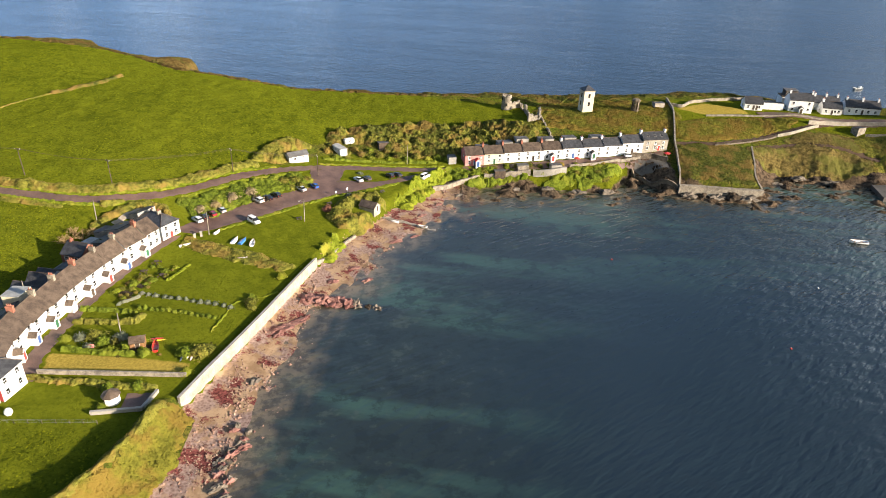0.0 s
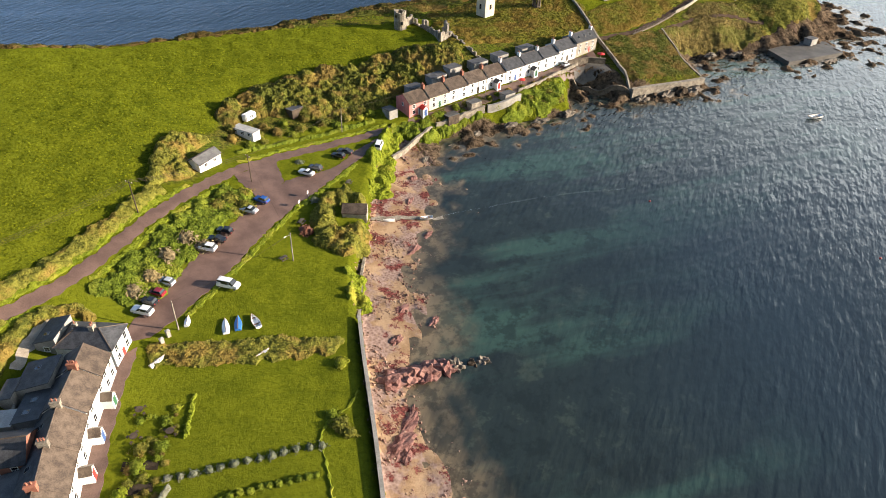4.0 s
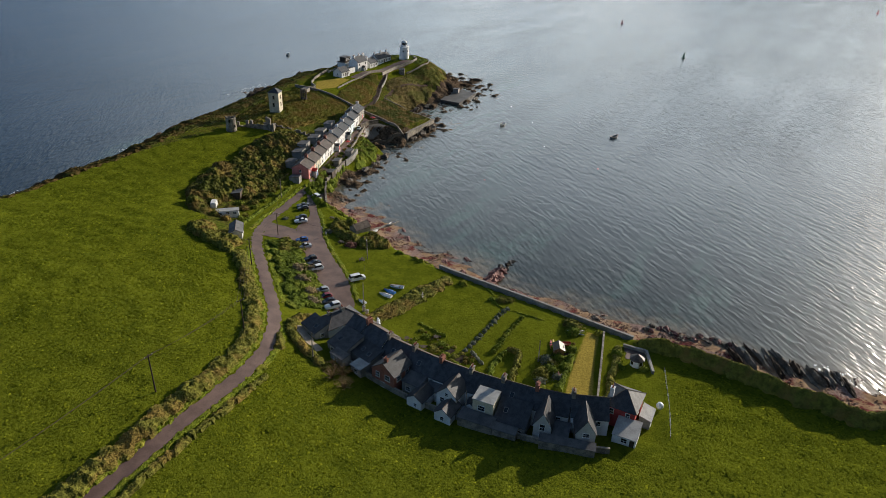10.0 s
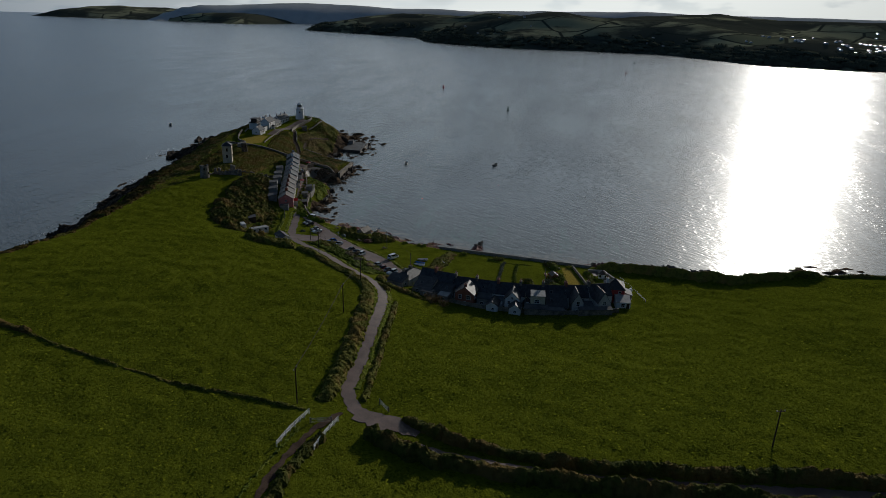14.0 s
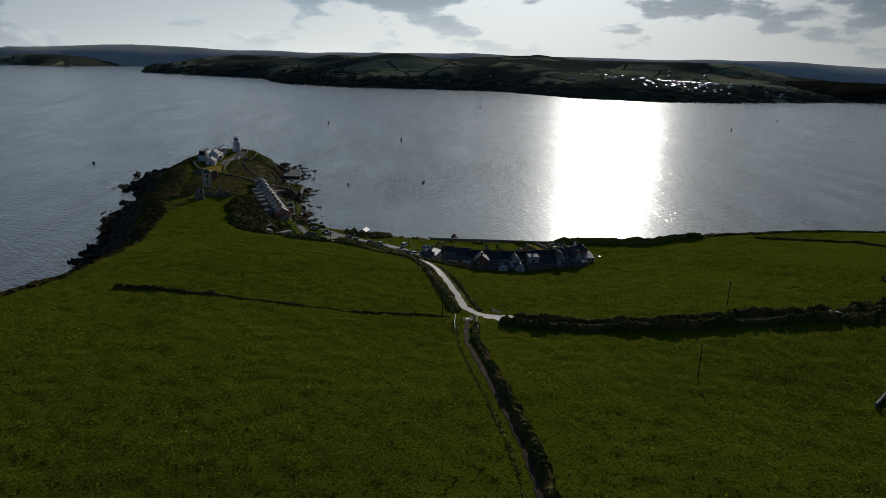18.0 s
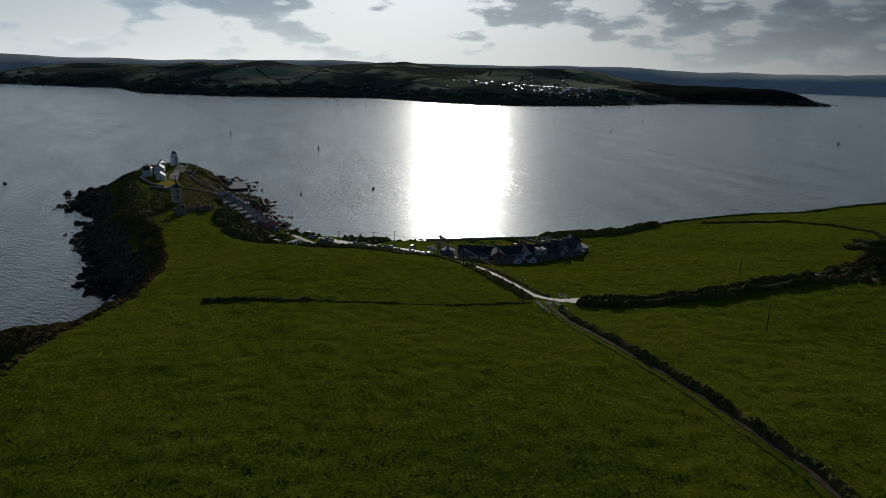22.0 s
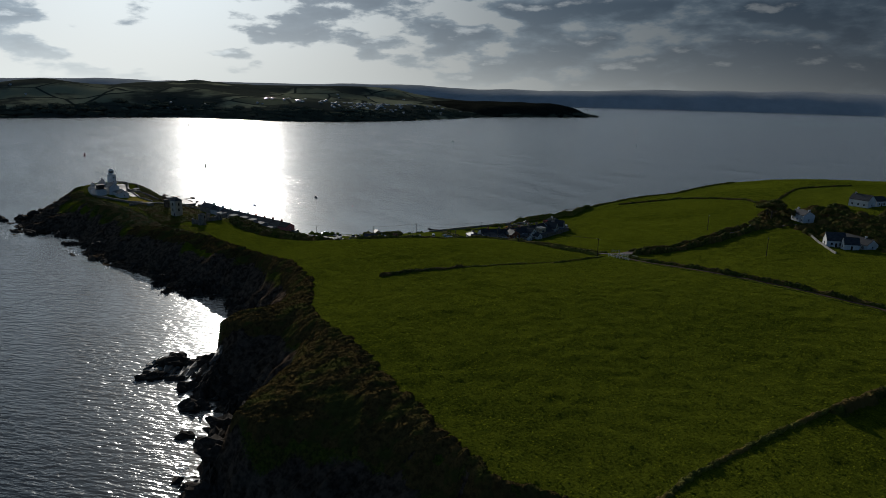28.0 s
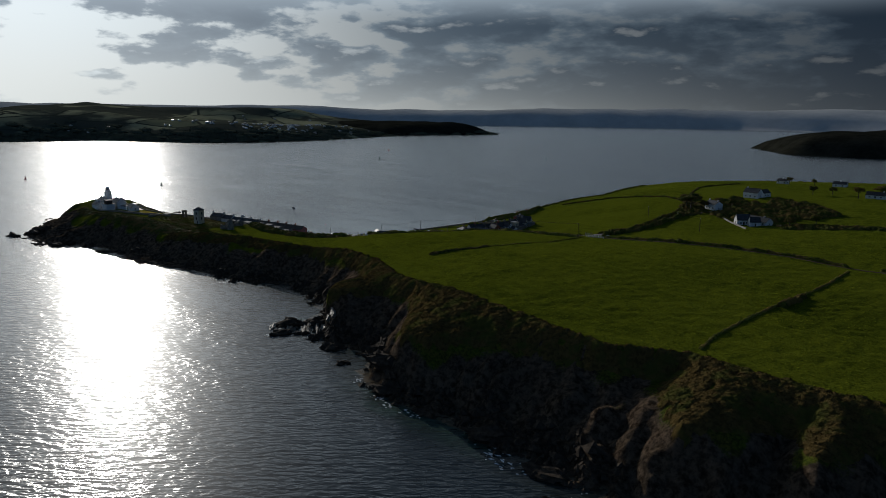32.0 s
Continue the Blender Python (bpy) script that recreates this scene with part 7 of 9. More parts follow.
def skin(sections):
    """A closed body lofted through sections: (x, half width, bottom, shoulder, top, top half width)."""
    bm = bmesh.new()
    rings = []
    for x, w, z0, zs, z1, wt in sections:
        pts = [(-w * .92, z0), (w * .92, z0), (w, z0 + .12), (w, zs), (wt, z1), (-wt, z1), (-w, zs), (-w, z0 + .12)]
        rings.append([bm.verts.new((x, y, z)) for y, z in pts])
    for a, b in zip(rings, rings[1:]):
        for k in range(8):
            bm.faces.new((a[k], a[(k + 1) % 8], b[(k + 1) % 8], b[k]))
    bm.faces.new(rings[0][::-1])
    bm.faces.new(rings[-1])
    return bm


def car(x, y, heading, colour, kind, label):
    L, W, H, hood, tailx = {"hatch": (4.0, 1.72, 1.48, .98, -1.75), "suv": (4.5, 1.84, 1.66, 1.08, -2.05), "saloon": (4.5, 1.78, 1.44, .96, -1.2), "van": (4.9, 1.92, 1.95, 1.15, -2.4)}[kind]
    c = thing("van" if kind == "van" else "car", x, y, gz(x, y) + .16, heading, label, "van" if kind == "van" else "car", "parked cars")
    w, f, r = W / 2, L / 2, -L / 2
    paintwork = CAR_PAINTS[colour]
    body = shared(("body", kind, colour), lambda: ready("body", skin([(r, w * .86, .42, .62, hood * .86, w * .8), (r + .12, w * .97, .26, .68, hood * .97, w * .86), (r + .8, w, .24, .70, hood, w * .9), (f - .9, w, .24, .70, hood * .97, w * .9), (f - .25, w * .95, .26, .62, hood * .86, w * .84), (f, w * .82, .40, .55, hood * .70, w * .74)]), paintwork))
    put("body", body, c, Matrix())
    a0, a1 = tailx + (.05 if kind != "saloon" else -.3), {"hatch": .75, "suv": .8, "saloon": .75, "van": 1.55}[kind]
    roof0, roof1 = tailx + (.35 if kind != "saloon" else .35), a1 - .75
    glass = shared(("glass", kind), lambda: ready("glass", hull([(a0, s * w * .88, hood - .02) for s in (-1, 1)] + [(a1, s * w * .88, hood - .06) for s in (-1, 1)] + [(roof0, s * w * .74, H - .04) for s in (-1, 1)] + [(roof1, s * w * .74, H - .04) for s in (-1, 1)]), GLASS))
    put("glass", glass, c, Matrix())
    roof = shared(("roof", kind, colour), lambda: ready("roof", soften(hull([(roof0 - .06, s * w * .76, H - .05) for s in (-1, 1)] + [(roof1 + .06, s * w * .76, H - .05) for s in (-1, 1)] + [(roof0 + .1, s * w * .68, H + .02) for s in (-1, 1)] + [(roof1 - .1, s * w * .68, H + .02) for s in (-1, 1)]), .02), paintwork))
    put("roof", roof, c, Matrix())
    if kind in ("van", "suv"):
        pil = shared(("pillars", kind, colour), lambda: ready("pillar", boxes(*[(px, px + (.1 if kind == "suv" else .9 if px < 0 else .1), s * w * .885 - .03, s * w * .885 + .03, hood - .05, hood + (H - hood) * .5) for px in ((-.2, a0 + .4) if kind == "suv" else (a0 + .2, .45)) for s in (-1, 1)]), paintwork))
        put("pillar", pil, c, Matrix())
    for wx in (f - .82, r + .82):
        for s in (-1, 1):
            t = put("wheel", shared("tyre", lambda: ready("tyre", lathe([(.2, -.1), (.30, -.11), (.33, -.06), (.33, .06), (.30, .11), (.2, .1)], 14), TYRE)), c, pose(wx, s * (w - .1), .18, 90, 0, 0))
            put("rim", shared("rim", lambda: ready("rim", lathe([(.2, -.115), (.2, .115)], 10), RIM)), t, Matrix())
    for s in (-1, 1):
        put("headlight", shared("headlight", lambda: ready("headlight", soften(boxes((-.1, .04, -.16, .16, -.07, .07)), .02), LAMP)), c, pose(f - .05, s * w * .62, .60))
        put("tail_light", shared("tail_light", lambda: ready("tail_light", soften(boxes((-.04, .08, -.1, .1, -.14, .14)), .02), TAIL)), c, pose(r + .03, s * w * .74, .72))
        put("mirror", shared("mirror", lambda: ready("mirror", soften(boxes((-.06, .06, -.1, .1, -.06, .06)), .02), TYRE)), c, pose(a1 - .25, s * (w + .06), hood + .05))
    return c


PARKED = [(-69.3, 181.2, 137, "white", "suv", "white people carrier parked nose-in to the bank"), (-67.8, 183.4, 135, "black", "hatch", "black hatchback parked nose-in to the bank"), (-66, 185.4, 136, "red", "hatch", "dark red hatchback parked nose-in to the bank"), (-63.6, 187.6, 134, "silver", "hatch", "silver hatchback parked nose-in to the bank"), (-53.6, 195, 140, "white", "suv", "white estate car parked by the bank"), (-51, 197.2, 140, "black", "saloon", "black saloon parked by the bank"), (-48.6, 199.6, 138, "black", "hatch", "black hatchback parked by the bank"), (-41.4, 205.8, 134, "silver", "saloon", "silver saloon parked by brambles"), (-37.4, 209, 128, "blue", "hatch", "bright blue hatchback parked by brambles"), (-52.2, 182.2, -42, "white", "van", "white camper van parked at the lawn edge"), (-23, 217.8, 128, "white", "saloon", "white saloon beside the grass island"), (-20, 219.4, 130, "grey", "hatch", "dark grey hatchback beside the grass island"), (-12, 223.4, 132, "black", "hatch", "black hatchback near the grass island tip"), (-9.3, 225, 133, "grey", "saloon", "dark grey saloon near the grass island tip"), (1, 225, 55, "white", "van", "white van parked at the lane end")]
for row in PARKED:
    car(*row)

# lane-side shed and trailers
h = gable_house("lane_shed", -46.4, 227.0, gz(-46.4, 227), 33, 7.4, 3.8, 2.3, 3.3, RENDERED, CORRUGATED, FLAT_ROOF, "white shed with grey sheet roof beside the lane", category="shed", gable=.2)
door(h, "right", 0, 0, 3.71, DARK_WOOD)
window(h, "front", 1.5, .9, 1.0, .8, 1.9), window(h, "front", -1.5, .9, 1.0, .8, 1.9)
h = lean_to("mobile_home", -32.5, 240.4, gz(-32.5, 240.4) + .1, -55, 7.4, 2.9, 2.1, 1.95, RENDERED, PALE_FELT, "long white mobile home among bushes", "mobile home")
for wx in (-2.4, 0, 2.4):
    window(h, "front", wx, 1.0, 1.1, .8, 1.45)
h = thing("caravan", -29.5, 248.0, gz(-29.5, 248) + .4, 30, "small cream touring caravan among bushes", "caravan")
part("body", soften(boxes((-2.0, 2.0, -1.0, 1.0, 0, 2.0)), .25, 2), RENDERED, h)
window(h, "front", 0, .9, 1.2, .6, 1.0)
part("drawbar", tube([(2, 0, .1), (3.1, 0, .1)], .06), DARK_WOOD, h)
part("wheel", lathe([(.3, -1.02), (.3, 1.02)], 12), TYRE, h).matrix_basis = pose(0, 0, 0, 90, 0, 0)
h = lean_to("garden_hut", -16, 248, gz(-16, 248), 20, 4.0, 3.0, 2.6, 2.2, DARK_WOOD, FLAT_ROOF, "dark timber hut among thorn bushes", "shed")


def pole(x, y, height, heading, label="weathered timber electricity pole with crossarm", arm=True, lean=0.0):
    p = thing("utility_pole", x, y, gz(x, y), heading, label, "pole", "overhead line poles")
    part("post", tube([(0, 0, -.8), (lean * .5, 0, height * .5), (lean, 0, height)], [.15, .13, .10], 8), DARK_WOOD if arm else STONE, p)
    if arm:
        part("crossarm", boxes((-.06 + lean, .06 + lean, -.95, .95, height - .55, height - .42)), DARK_WOOD, p)
        for k in (-.85, 0, .85):
            put("insulator", shared("insulator", lambda: ready("insulator", lathe([(.05, 0), (.08, .06), (.05, .12), (.07, .2)], 8), WHITE_PAINT)), p, pose(lean, k, height - .42))
    return p


POLES = [(-124.2, 190.6, 9.0, 80), (-97.0, 189.2, 9.0, 60), (-64.9, 208.9, 8.6, 40), (-37.4, 217.8, 8.0, 20), (-173.4, 193.0, 9.0, 80), (-186, 97, 8.6, 10), (-232, 140, 9.0, 10)]
for x, y, hh, a in POLES:
    pole(x, y, hh, a)
for x, y, hh in ((-64.0, 174.6, 7.5), (-37.2, 186, 7.6), (-6, 236, 7.5), (-95.4, 172.4, 7.4), (-70, 124.5, 6.0), (46, 240.6, 7.0), (-96.8, 135, 6.5)):
    pole(x, y, hh, 30, "plain pale timber telephone pole", False, .25)
t = thing("lamp_head", -37.2, 186.0, gz(-37.2, 186) + 7.0, 200, "small grey street lamp head on a pole", "lamp")
part("arm", tube([(0, 0, 0), (.5, 0, .25), (1.0, 0, .3)], .035), RIM, t)
part("shade", soften(boxes((.9, 1.5, -.12, .12, .24, .36)), .03), LAMP, t)


def wire(points, sag, label):
    bm = bmesh.new()
    for a, b in zip(points, points[1:]):
        a, b = Vector(a), Vector(b)
        tube([a.lerp(b, k / 8) - Vector((0, 0, sag * 4 * k / 8 * (1 - k / 8))) for k in range(9)], .022, 4, bm)
    ob = new("overhead_wire", ready("overhead_wire", bm, DARK_WOOD))
    return tagged(ob, label, "wire")


for off in (-.85, 0, .85):
    tops = []
    for x, y, hh, a in (POLES[4], POLES[0], POLES[1], POLES[2], POLES[3]):
        tops.append((x - math.sin(radians(a)) * off, y + math.cos(radians(a)) * off, gz(x, y) + hh - .2))
    wire(tops, .8, "thin black power cable between field poles")
wire([(-37.4, 217.8, gz(-37.4, 217.8) + 7.8), (-37.2, 186, gz(-37.2, 186) + 7.4), (-64.0, 174.6, gz(-64, 174.6) + 7.3)], .7, "thin black cable over the car park")
wire([(-37.4, 217.8, gz(-37.4, 217.8) + 7.8), (-6, 236, gz(-6, 236) + 7.4), (24, 241, 13.6)], .7, "thin black cable towards the seaside row")

# benches, signs and litter bin on the green
def bench(x, y, a):
    b = thing("picnic_bench", x, y, gz(x, y), a, "weathered timber picnic bench on grass", "bench", "picnic benches")
    part("tabletop", boxes((-.9, .9, -.38, .38, .70, .76)), BARK, b)
    for s in (-1, 1):
        part("seat", boxes((-.9, .9, s * .72 - .14, s * .72 + .14, .42, .47)), BARK, b)
        part("leg", boxes((s * .6 - .05, s * .6 + .05, -.8, .8, .36, .42), (s * .6 - .05, s * .6 + .05, -.34, -.24, -.1, .70), (s * .6 - .05, s * .6 + .05, .24, .34, -.1, .70)), BARK, b)


for x, y, a in ((-39, 187, 20), (-31, 198.4, 40), (-14, 210.6, 50)):
    bench(x, y, a)
for x, y, a in ((-29.4, 204.6, 50), (-26, 208, 50)):
    s = thing("information_sign", x, y, gz(x, y), a, "small white notice board on a post", "sign")
    part("post", tube([(0, 0, -.3), (0, 0, 2.0)], .05), RIM, s)
    part("board", boxes((-.4, .4, -.03, .03, 1.2, 1.9)), WHITE_PAINT, s)
for x, y in ((-66, 173.6), (-67.4, 172.0)):
    g = thing("gate_pillar", x, y, gz(x, y), 20, "square pale stone gate pillar", "gate pillar", "gate pillars")
    part("shaft", boxes((-.35, .35, -.35, .35, -.4, 1.5)), PALE_STONE, g)
    part("cap", hull([(-.45, -.45, 1.5), (.45, -.45, 1.5), (.45, .45, 1.5), (-.45, .45, 1.5), (0, 0, 1.8)]), CONCRETE, g)

# ---- boats and garden things ----
BOAT_WHITE = paint("white_boat_paint", (0.80, 0.80, 0.78), .35)
BOAT_BLUE = paint("blue_boat_cover", (0.03, 0.16, 0.42), .6)
BOAT_RED = paint("red_boat_paint", (0.45, 0.03, 0.02), .35)
BOAT_GREY = paint("grey_boat_paint", (0.10, 0.12, 0.13), .5)
BOAT_WOOD = mottled("varnished_boat_timber", (0.16, 0.08, 0.035), (0.30, 0.16, 0.07), 2, 9, .5, .1, .01)


def boat(name, x, y, z, heading, L, W, H, hullmat, inmat, label, upturned=False, thwarts=2, group=""):
    """An open rowing boat, or the same hull keel up."""
    b = thing(name, x, y, z, heading, label, "boat", group)
    bm = bmesh.new()
    rings, inner = [], []
    for k in range(9):
        u = k / 8
        wid = W / 2 * (math.sin(math.pi * min(1, .22 + .78 * u) ** .9) ** .6 if u < .99 else .04)
        wid = W / 2 * max(.04, (1 - (max(0, u - .35) / .65) ** 2.2) * (.78 + .22 * min(1, u / .35)))
        sheer = H * (1 + .25 * (2 * u - .8) ** 2)
        xx = -L / 2 + L * u
        rings.append([(xx, -wid, sheer), (xx, -wid * .86, H * .35), (xx, 0, .02 + .1 * H * (u > .95)), (xx, wid * .86, H * .35), (xx, wid, sheer)])
        inner.append([(xx * .97, -wid * .88, sheer - .02), (xx * .97, -wid * .7, H * .42), (xx * .97, 0, H * .28), (xx * .97, wid * .7, H * .42), (xx * .97, wid * .88, sheer - .02)])
    va = [[bm.verts.new(p) for p in r] for r in rings]
    for a, c in zip(va, va[1:]):
        for k in range(4):
            bm.faces.new((a[k], c[k], c[k + 1], a[k + 1]))
    bm.faces.new(va[0])
    bm.faces.new(va[-1][::-1])
    vb = [[bm.verts.new(p) for p in r] for r in inner]
    for a, c in zip(vb, vb[1:]):
        for k in range(4):
            bm.faces.new((a[k], a[k + 1], c[k + 1], c[k]))
    for i in range(8):
        for k in (0, 4):
            bm.faces.new((va[i][k], va[i + 1][k], vb[i + 1][k], vb[i][k]))
    bm.faces.new((va[0][0], vb[0][0], *[v for v in vb[0][1:4]], vb[0][4], va[0][4]))
    o = part("hull", bm, hullmat, b)
    turn = pose(0, 0, H * 1.05, 180, 0, 0) if upturned else Matrix()
    o.matrix_basis = turn
    if not upturned:
        for k in range(thwarts):
            u = -.2 + .45 * k
            part("thwart", boxes((u * L - .14, u * L + .14, -W * .38, W * .38, H * .62, H * .68)), inmat, b)
        part("gunwale", tube([(r[0][0], r[0][1], r[0][2] + .02) for r in rings], .045, 5), inmat, b)
        part("gunwale", tube([(r[4][0], r[4][1], r[4][2] + .02) for r in rings], .045, 5), inmat, b)
    else:
        part("keel", tube([(r[2][0], 0, H * 1.07) for r in rings], .04, 5), inmat, b)
    return b


def land_boat(x, y, heading, L, W, hullmat, label, up=True):
    return boat("dinghy", x, y, gz(x, y), heading, L, W, .55, hullmat, BOAT_WOOD, label, up, group="dinghies ashore")


land_boat(-62, 176, 70, 2.8, 1.2, BOAT_WHITE, "small white dinghy leaning in weeds")
land_boat(-55.6, 171.8, 80, 4.2, 1.6, BOAT_WHITE, "white dinghy keel up on rough grass")
land_boat(-53.2, 171.6, 75, 4.0, 1.6, BOAT_BLUE, "dinghy under a blue cover on rough grass")
land_boat(-50, 170.6, 95, 4.2, 1.6, BOAT_WHITE, "open white rowing boat on rough grass", False)
land_boat(-51, 162.2, 20, 3.2, 1.3, BOAT_WHITE, "white dinghy keel up beside a garden bank")
land_boat(-69, 168, 30, 3.4, 1.3, BOAT_WHITE, "white dinghy keel up beside a terrace lane")
land_boat(-60.4, 120.2, 110, 4.4, 1.6, BOAT_RED, "wooden rowing boat with orange-red hull on a lawn", False)
land_boat(-9, 196.6, 160, 3.0, 1.2, BOAT_WHITE, "white dinghy on a slipway")
boat("dinghy", 0.4, 193.8, 0.55, 160, 3.4, 1.4, .5, BOAT_WHITE, BOAT_WOOD, "white dinghy at the foot of a slipway")


def kayak(x, y, heading, material, label):
    k = thing("kayak", x, y, gz(x, y), heading, label, "kayak", "kayaks")
    part("hull", lathe([(.03, -2.2), (.2, -1.4), (.31, -.4), (.31, .4), (.2, 1.4), (.03, 2.2)], 8), material, k).matrix_basis = pose(0, 0, .22, 0, 90, 0) @ Matrix.Diagonal((.6, 1, 1, 1))
    part("cockpit", lathe([(.2, .38), (.22, .42), (.2, .44)], 10), TYRE, k)


for x, y, a, m, lab in ((-52.4, 118.4, 100, BOAT_WHITE, "white kayak lying on a lawn"), (-51.4, 118.0, 96, BOAT_WHITE, "white kayak lying on a lawn"), (-53.4, 117.4, 92, BOAT_GREY, "grey kayak lying on a lawn"), (-61.6, 123.0, 10, BOAT_RED, "red kayak lying on a lawn"), (-61.0, 122.4, 14, paint("yellow_kayak_plastic", (0.62, 0.42, 0.03), .4), "yellow kayak lying on a lawn")):
    kayak(x, y, a, m, lab)


def table_set(x, y, a, label):
    t = thing("garden_table", x, y, gz(x, y), a, label, "garden table", "garden tables")
    part("tabletop", lathe([(.7, .68), (.7, .74)], 12), DARK_WOOD, t)
    part("pedestal", tube([(0, 0, -.1), (0, 0, .68)], .08), DARK_WOOD, t)
    for k in range(4):
        c = radians(90 * k + 20)
        o = part("stool", boxes((-.22, .22, -.22, .22, .38, .44), (-.2, -.14, -.2, -.14, -.1, .38), (.14, .2, .14, .2, -.1, .38), (-.2, -.14, .14, .2, -.1, .38), (.14, .2, -.2, -.14, -.1, .38)), DARK_WOOD, t)
        o.matrix_basis = pose(1.1 * math.cos(c), 1.1 * math.sin(c), 0, 0, 0, 90 * k)


table_set(-73.7, 157.9, 10, "dark round garden table with stools on a lawn")
table_set(-75.4, 152.8, 40, "dark round garden table with stools on a lawn")
table_set(-69.9, 151.3, 20, "dark round garden table with stools on a lawn")
b = thing("garden_bench", -74.4, 118.6, gz(-74.4, 118.6), 15, "faded pink garden bench among shrubs", "bench")
part("seat", boxes((-.8, .8, -.25, .25, .40, .46)), PINK, b)
part("backrest", boxes((-.8, .8, .22, .28, .46, .95)), PINK, b)
for s in (-.7, .7):
    part("leg", boxes((s - .05, s + .05, -.22, .26, -.1, .40)), PINK, b)
h = gable_house("garden_shed", -64.4, 120.6, gz(-64.4, 120.6), 15, 3.2, 2.4, 1.7, 2.4, BOAT_WOOD, BROWN_SLATE, BROWN_SLATE, "small brown timber garden shed", category="shed", gable=.15)
door(h, "front", 0, 0, 1.21, DARK_WOOD, .8, 1.6)
h = thing("summer_house", -62.4, 101.6, gz(-62.4, 101.6), 20, "small round summer house with brown tiled roof", "summer house")
part("wall", lathe([(1.6, -.5), (1.6, 2.0)], 8), RENDERED, h)
part("roof", lathe([(1.95, 1.95), (1.9, 2.08), (.1, 3.3)], 8), BROWN_SLATE, h)
for k in range(3):
    a = radians(k * 90 + 22.5)
    put("window", shared("sh_window", lambda: ready("window", boxes((-.4, .4, -.05, .05, .7, 1.6)), GLASS)), h, pose(1.5 * math.cos(a), 1.5 * math.sin(a), 0, 0, 0, math.degrees(a) + 90))
s = thing("gas_tank", -79.4, 95.6, gz(-79.4, 95.6), 0, "white round gas tank on short legs", "gas tank")
part("shell", lathe([(.1, .2), (.5, .3), (.75, .7), (.8, 1.0), (.75, 1.3), (.5, 1.7), (.1, 1.85)], 14), BOAT_WHITE, s, smooth=True)
for k in range(3):
    part("leg", tube([(.4 * math.cos(k * 2.1), .4 * math.sin(k * 2.1), -.1), (.4 * math.cos(k * 2.1), .4 * math.sin(k * 2.1), .45)], .04), RIM, s)
f = thing("field_fence", 0, 0, 0, 0, "thin post-and-wire field fence", "fence")
fq = along([(-62.5, 95.0), (-71, 94.2), (-80, 93.4), (-90, 93.2)], 2.6)
for x, y in fq[:, :2]:
    put("post", shared("wire_post", lambda: ready("post", tube([(0, 0, -.4), (0, 0, 1.1)], .06, 6), BARK)), f, pose(x, y, gz(x, y)))
for hh in (.4, .75, 1.05):
    part("wire", tube([(x, y, gz(x, y) + hh) for x, y in fq[:, :2]], .012, 4), RIM, f)
u = thing("parasol", 98.6, 246.4, gz(98.6, 246.4), 0, "red garden parasol on a cottage terrace", "parasol")
part("pole", tube([(0, 0, -.1), (0, 0, 2.3)], .03), WHITE_PAINT, u)
part("canopy", lathe([(1.5, 1.9), (1.45, 1.96), (.7, 2.25), (.06, 2.45)], 8), RED_GLOSS, u)
u = thing("parasol", 61.4, 242.2, gz(61.4, 242.2), 0, "red garden parasol on a cottage terrace", "parasol")
part("pole", tube([(0, 0, -.1), (0, 0, 2.2)], .03), WHITE_PAINT, u)
part("canopy", lathe([(1.3, 1.8), (1.25, 1.86), (.7, 2.1), (.06, 2.3)], 8), RED_GLOSS, u)
car(83.5, 246.8, 12, "silver", "hatch", "silver hatchback parked before the seaside row")

# ---- tussocks over the pastures ----
def tussock_material():
    m, nt, b = surface("tussock_grass", 1.0, 0, 0.0)
    rnd = node(nt, "ShaderNodeNewGeometry").outputs["Random Per Island"]
    broad = ramp(nt, noise_at(nt, place(nt), 0.03, 4), 0.35, 0.65)
    c = blend(nt, rnd, (0.076, 0.088, 0.005), (0.150, 0.162, 0.010))
    link(nt, blend(nt, maths(nt, "MULTIPLY", broad, 0.5), c, (0.156, 0.166, 0.009)), b.inputs["Base Color"])
    b.inputs["Sheen Weight"].default_value, b.inputs["Sheen Roughness"].default_value, b.inputs["Sheen Tint"].default_value = 0.12, 0.45, (0.33, 0.44, 0.03, 1)
    return m


g = np.random.default_rng(5)
q = np.concatenate((g.uniform((-330, 95), (40, 375), (150000, 2)), g.uniform((-260, -60), (-60, 95), (36000, 2))))
_z, _b, _c, f_ = land(q)
quiet_ = np.maximum.reduce([soft_in(COVE_AREA, q, 6), soft_in(ROW_AREA, q, 4), soft_in(GORSE_BANK, q, 3)])
for line_, half_ in ((LANE_LINE, 4.5), (TRACK_LINE, 3.4), (WEST_LINE, 4.4)):
    quiet_ = np.maximum(quiet_, line_distance(line_, q) < half_)
for hx, hy in ((-256, 78), (-247.5, 84), (-256, 87), (-215, 27), (-231, -42), (-238, -50)):
    quiet_ = np.maximum(quiet_, np.hypot(q[:, 0] - hx, q[:, 1] - hy) < 10)
patch = hash_noise(q[:, 0] / 7.0, q[:, 1] / 7.0, 61) + 0.6 * hash_noise(q[:, 0] / 2.6, q[:, 1] / 2.6, 62)
q = q[(f_ > 0.999) & (quiet_ < 0.4) & (patch > -0.55)]
n = len(q)
base = np.stack((q[:, 0], q[:, 1], gz_many(q[:, 0], q[:, 1]) - .04), 1)
turn = g.uniform(0, 2 * np.pi, n)
r, hgt = g.uniform(.14, .46, n), g.gamma(3.0, .036, n) + .05
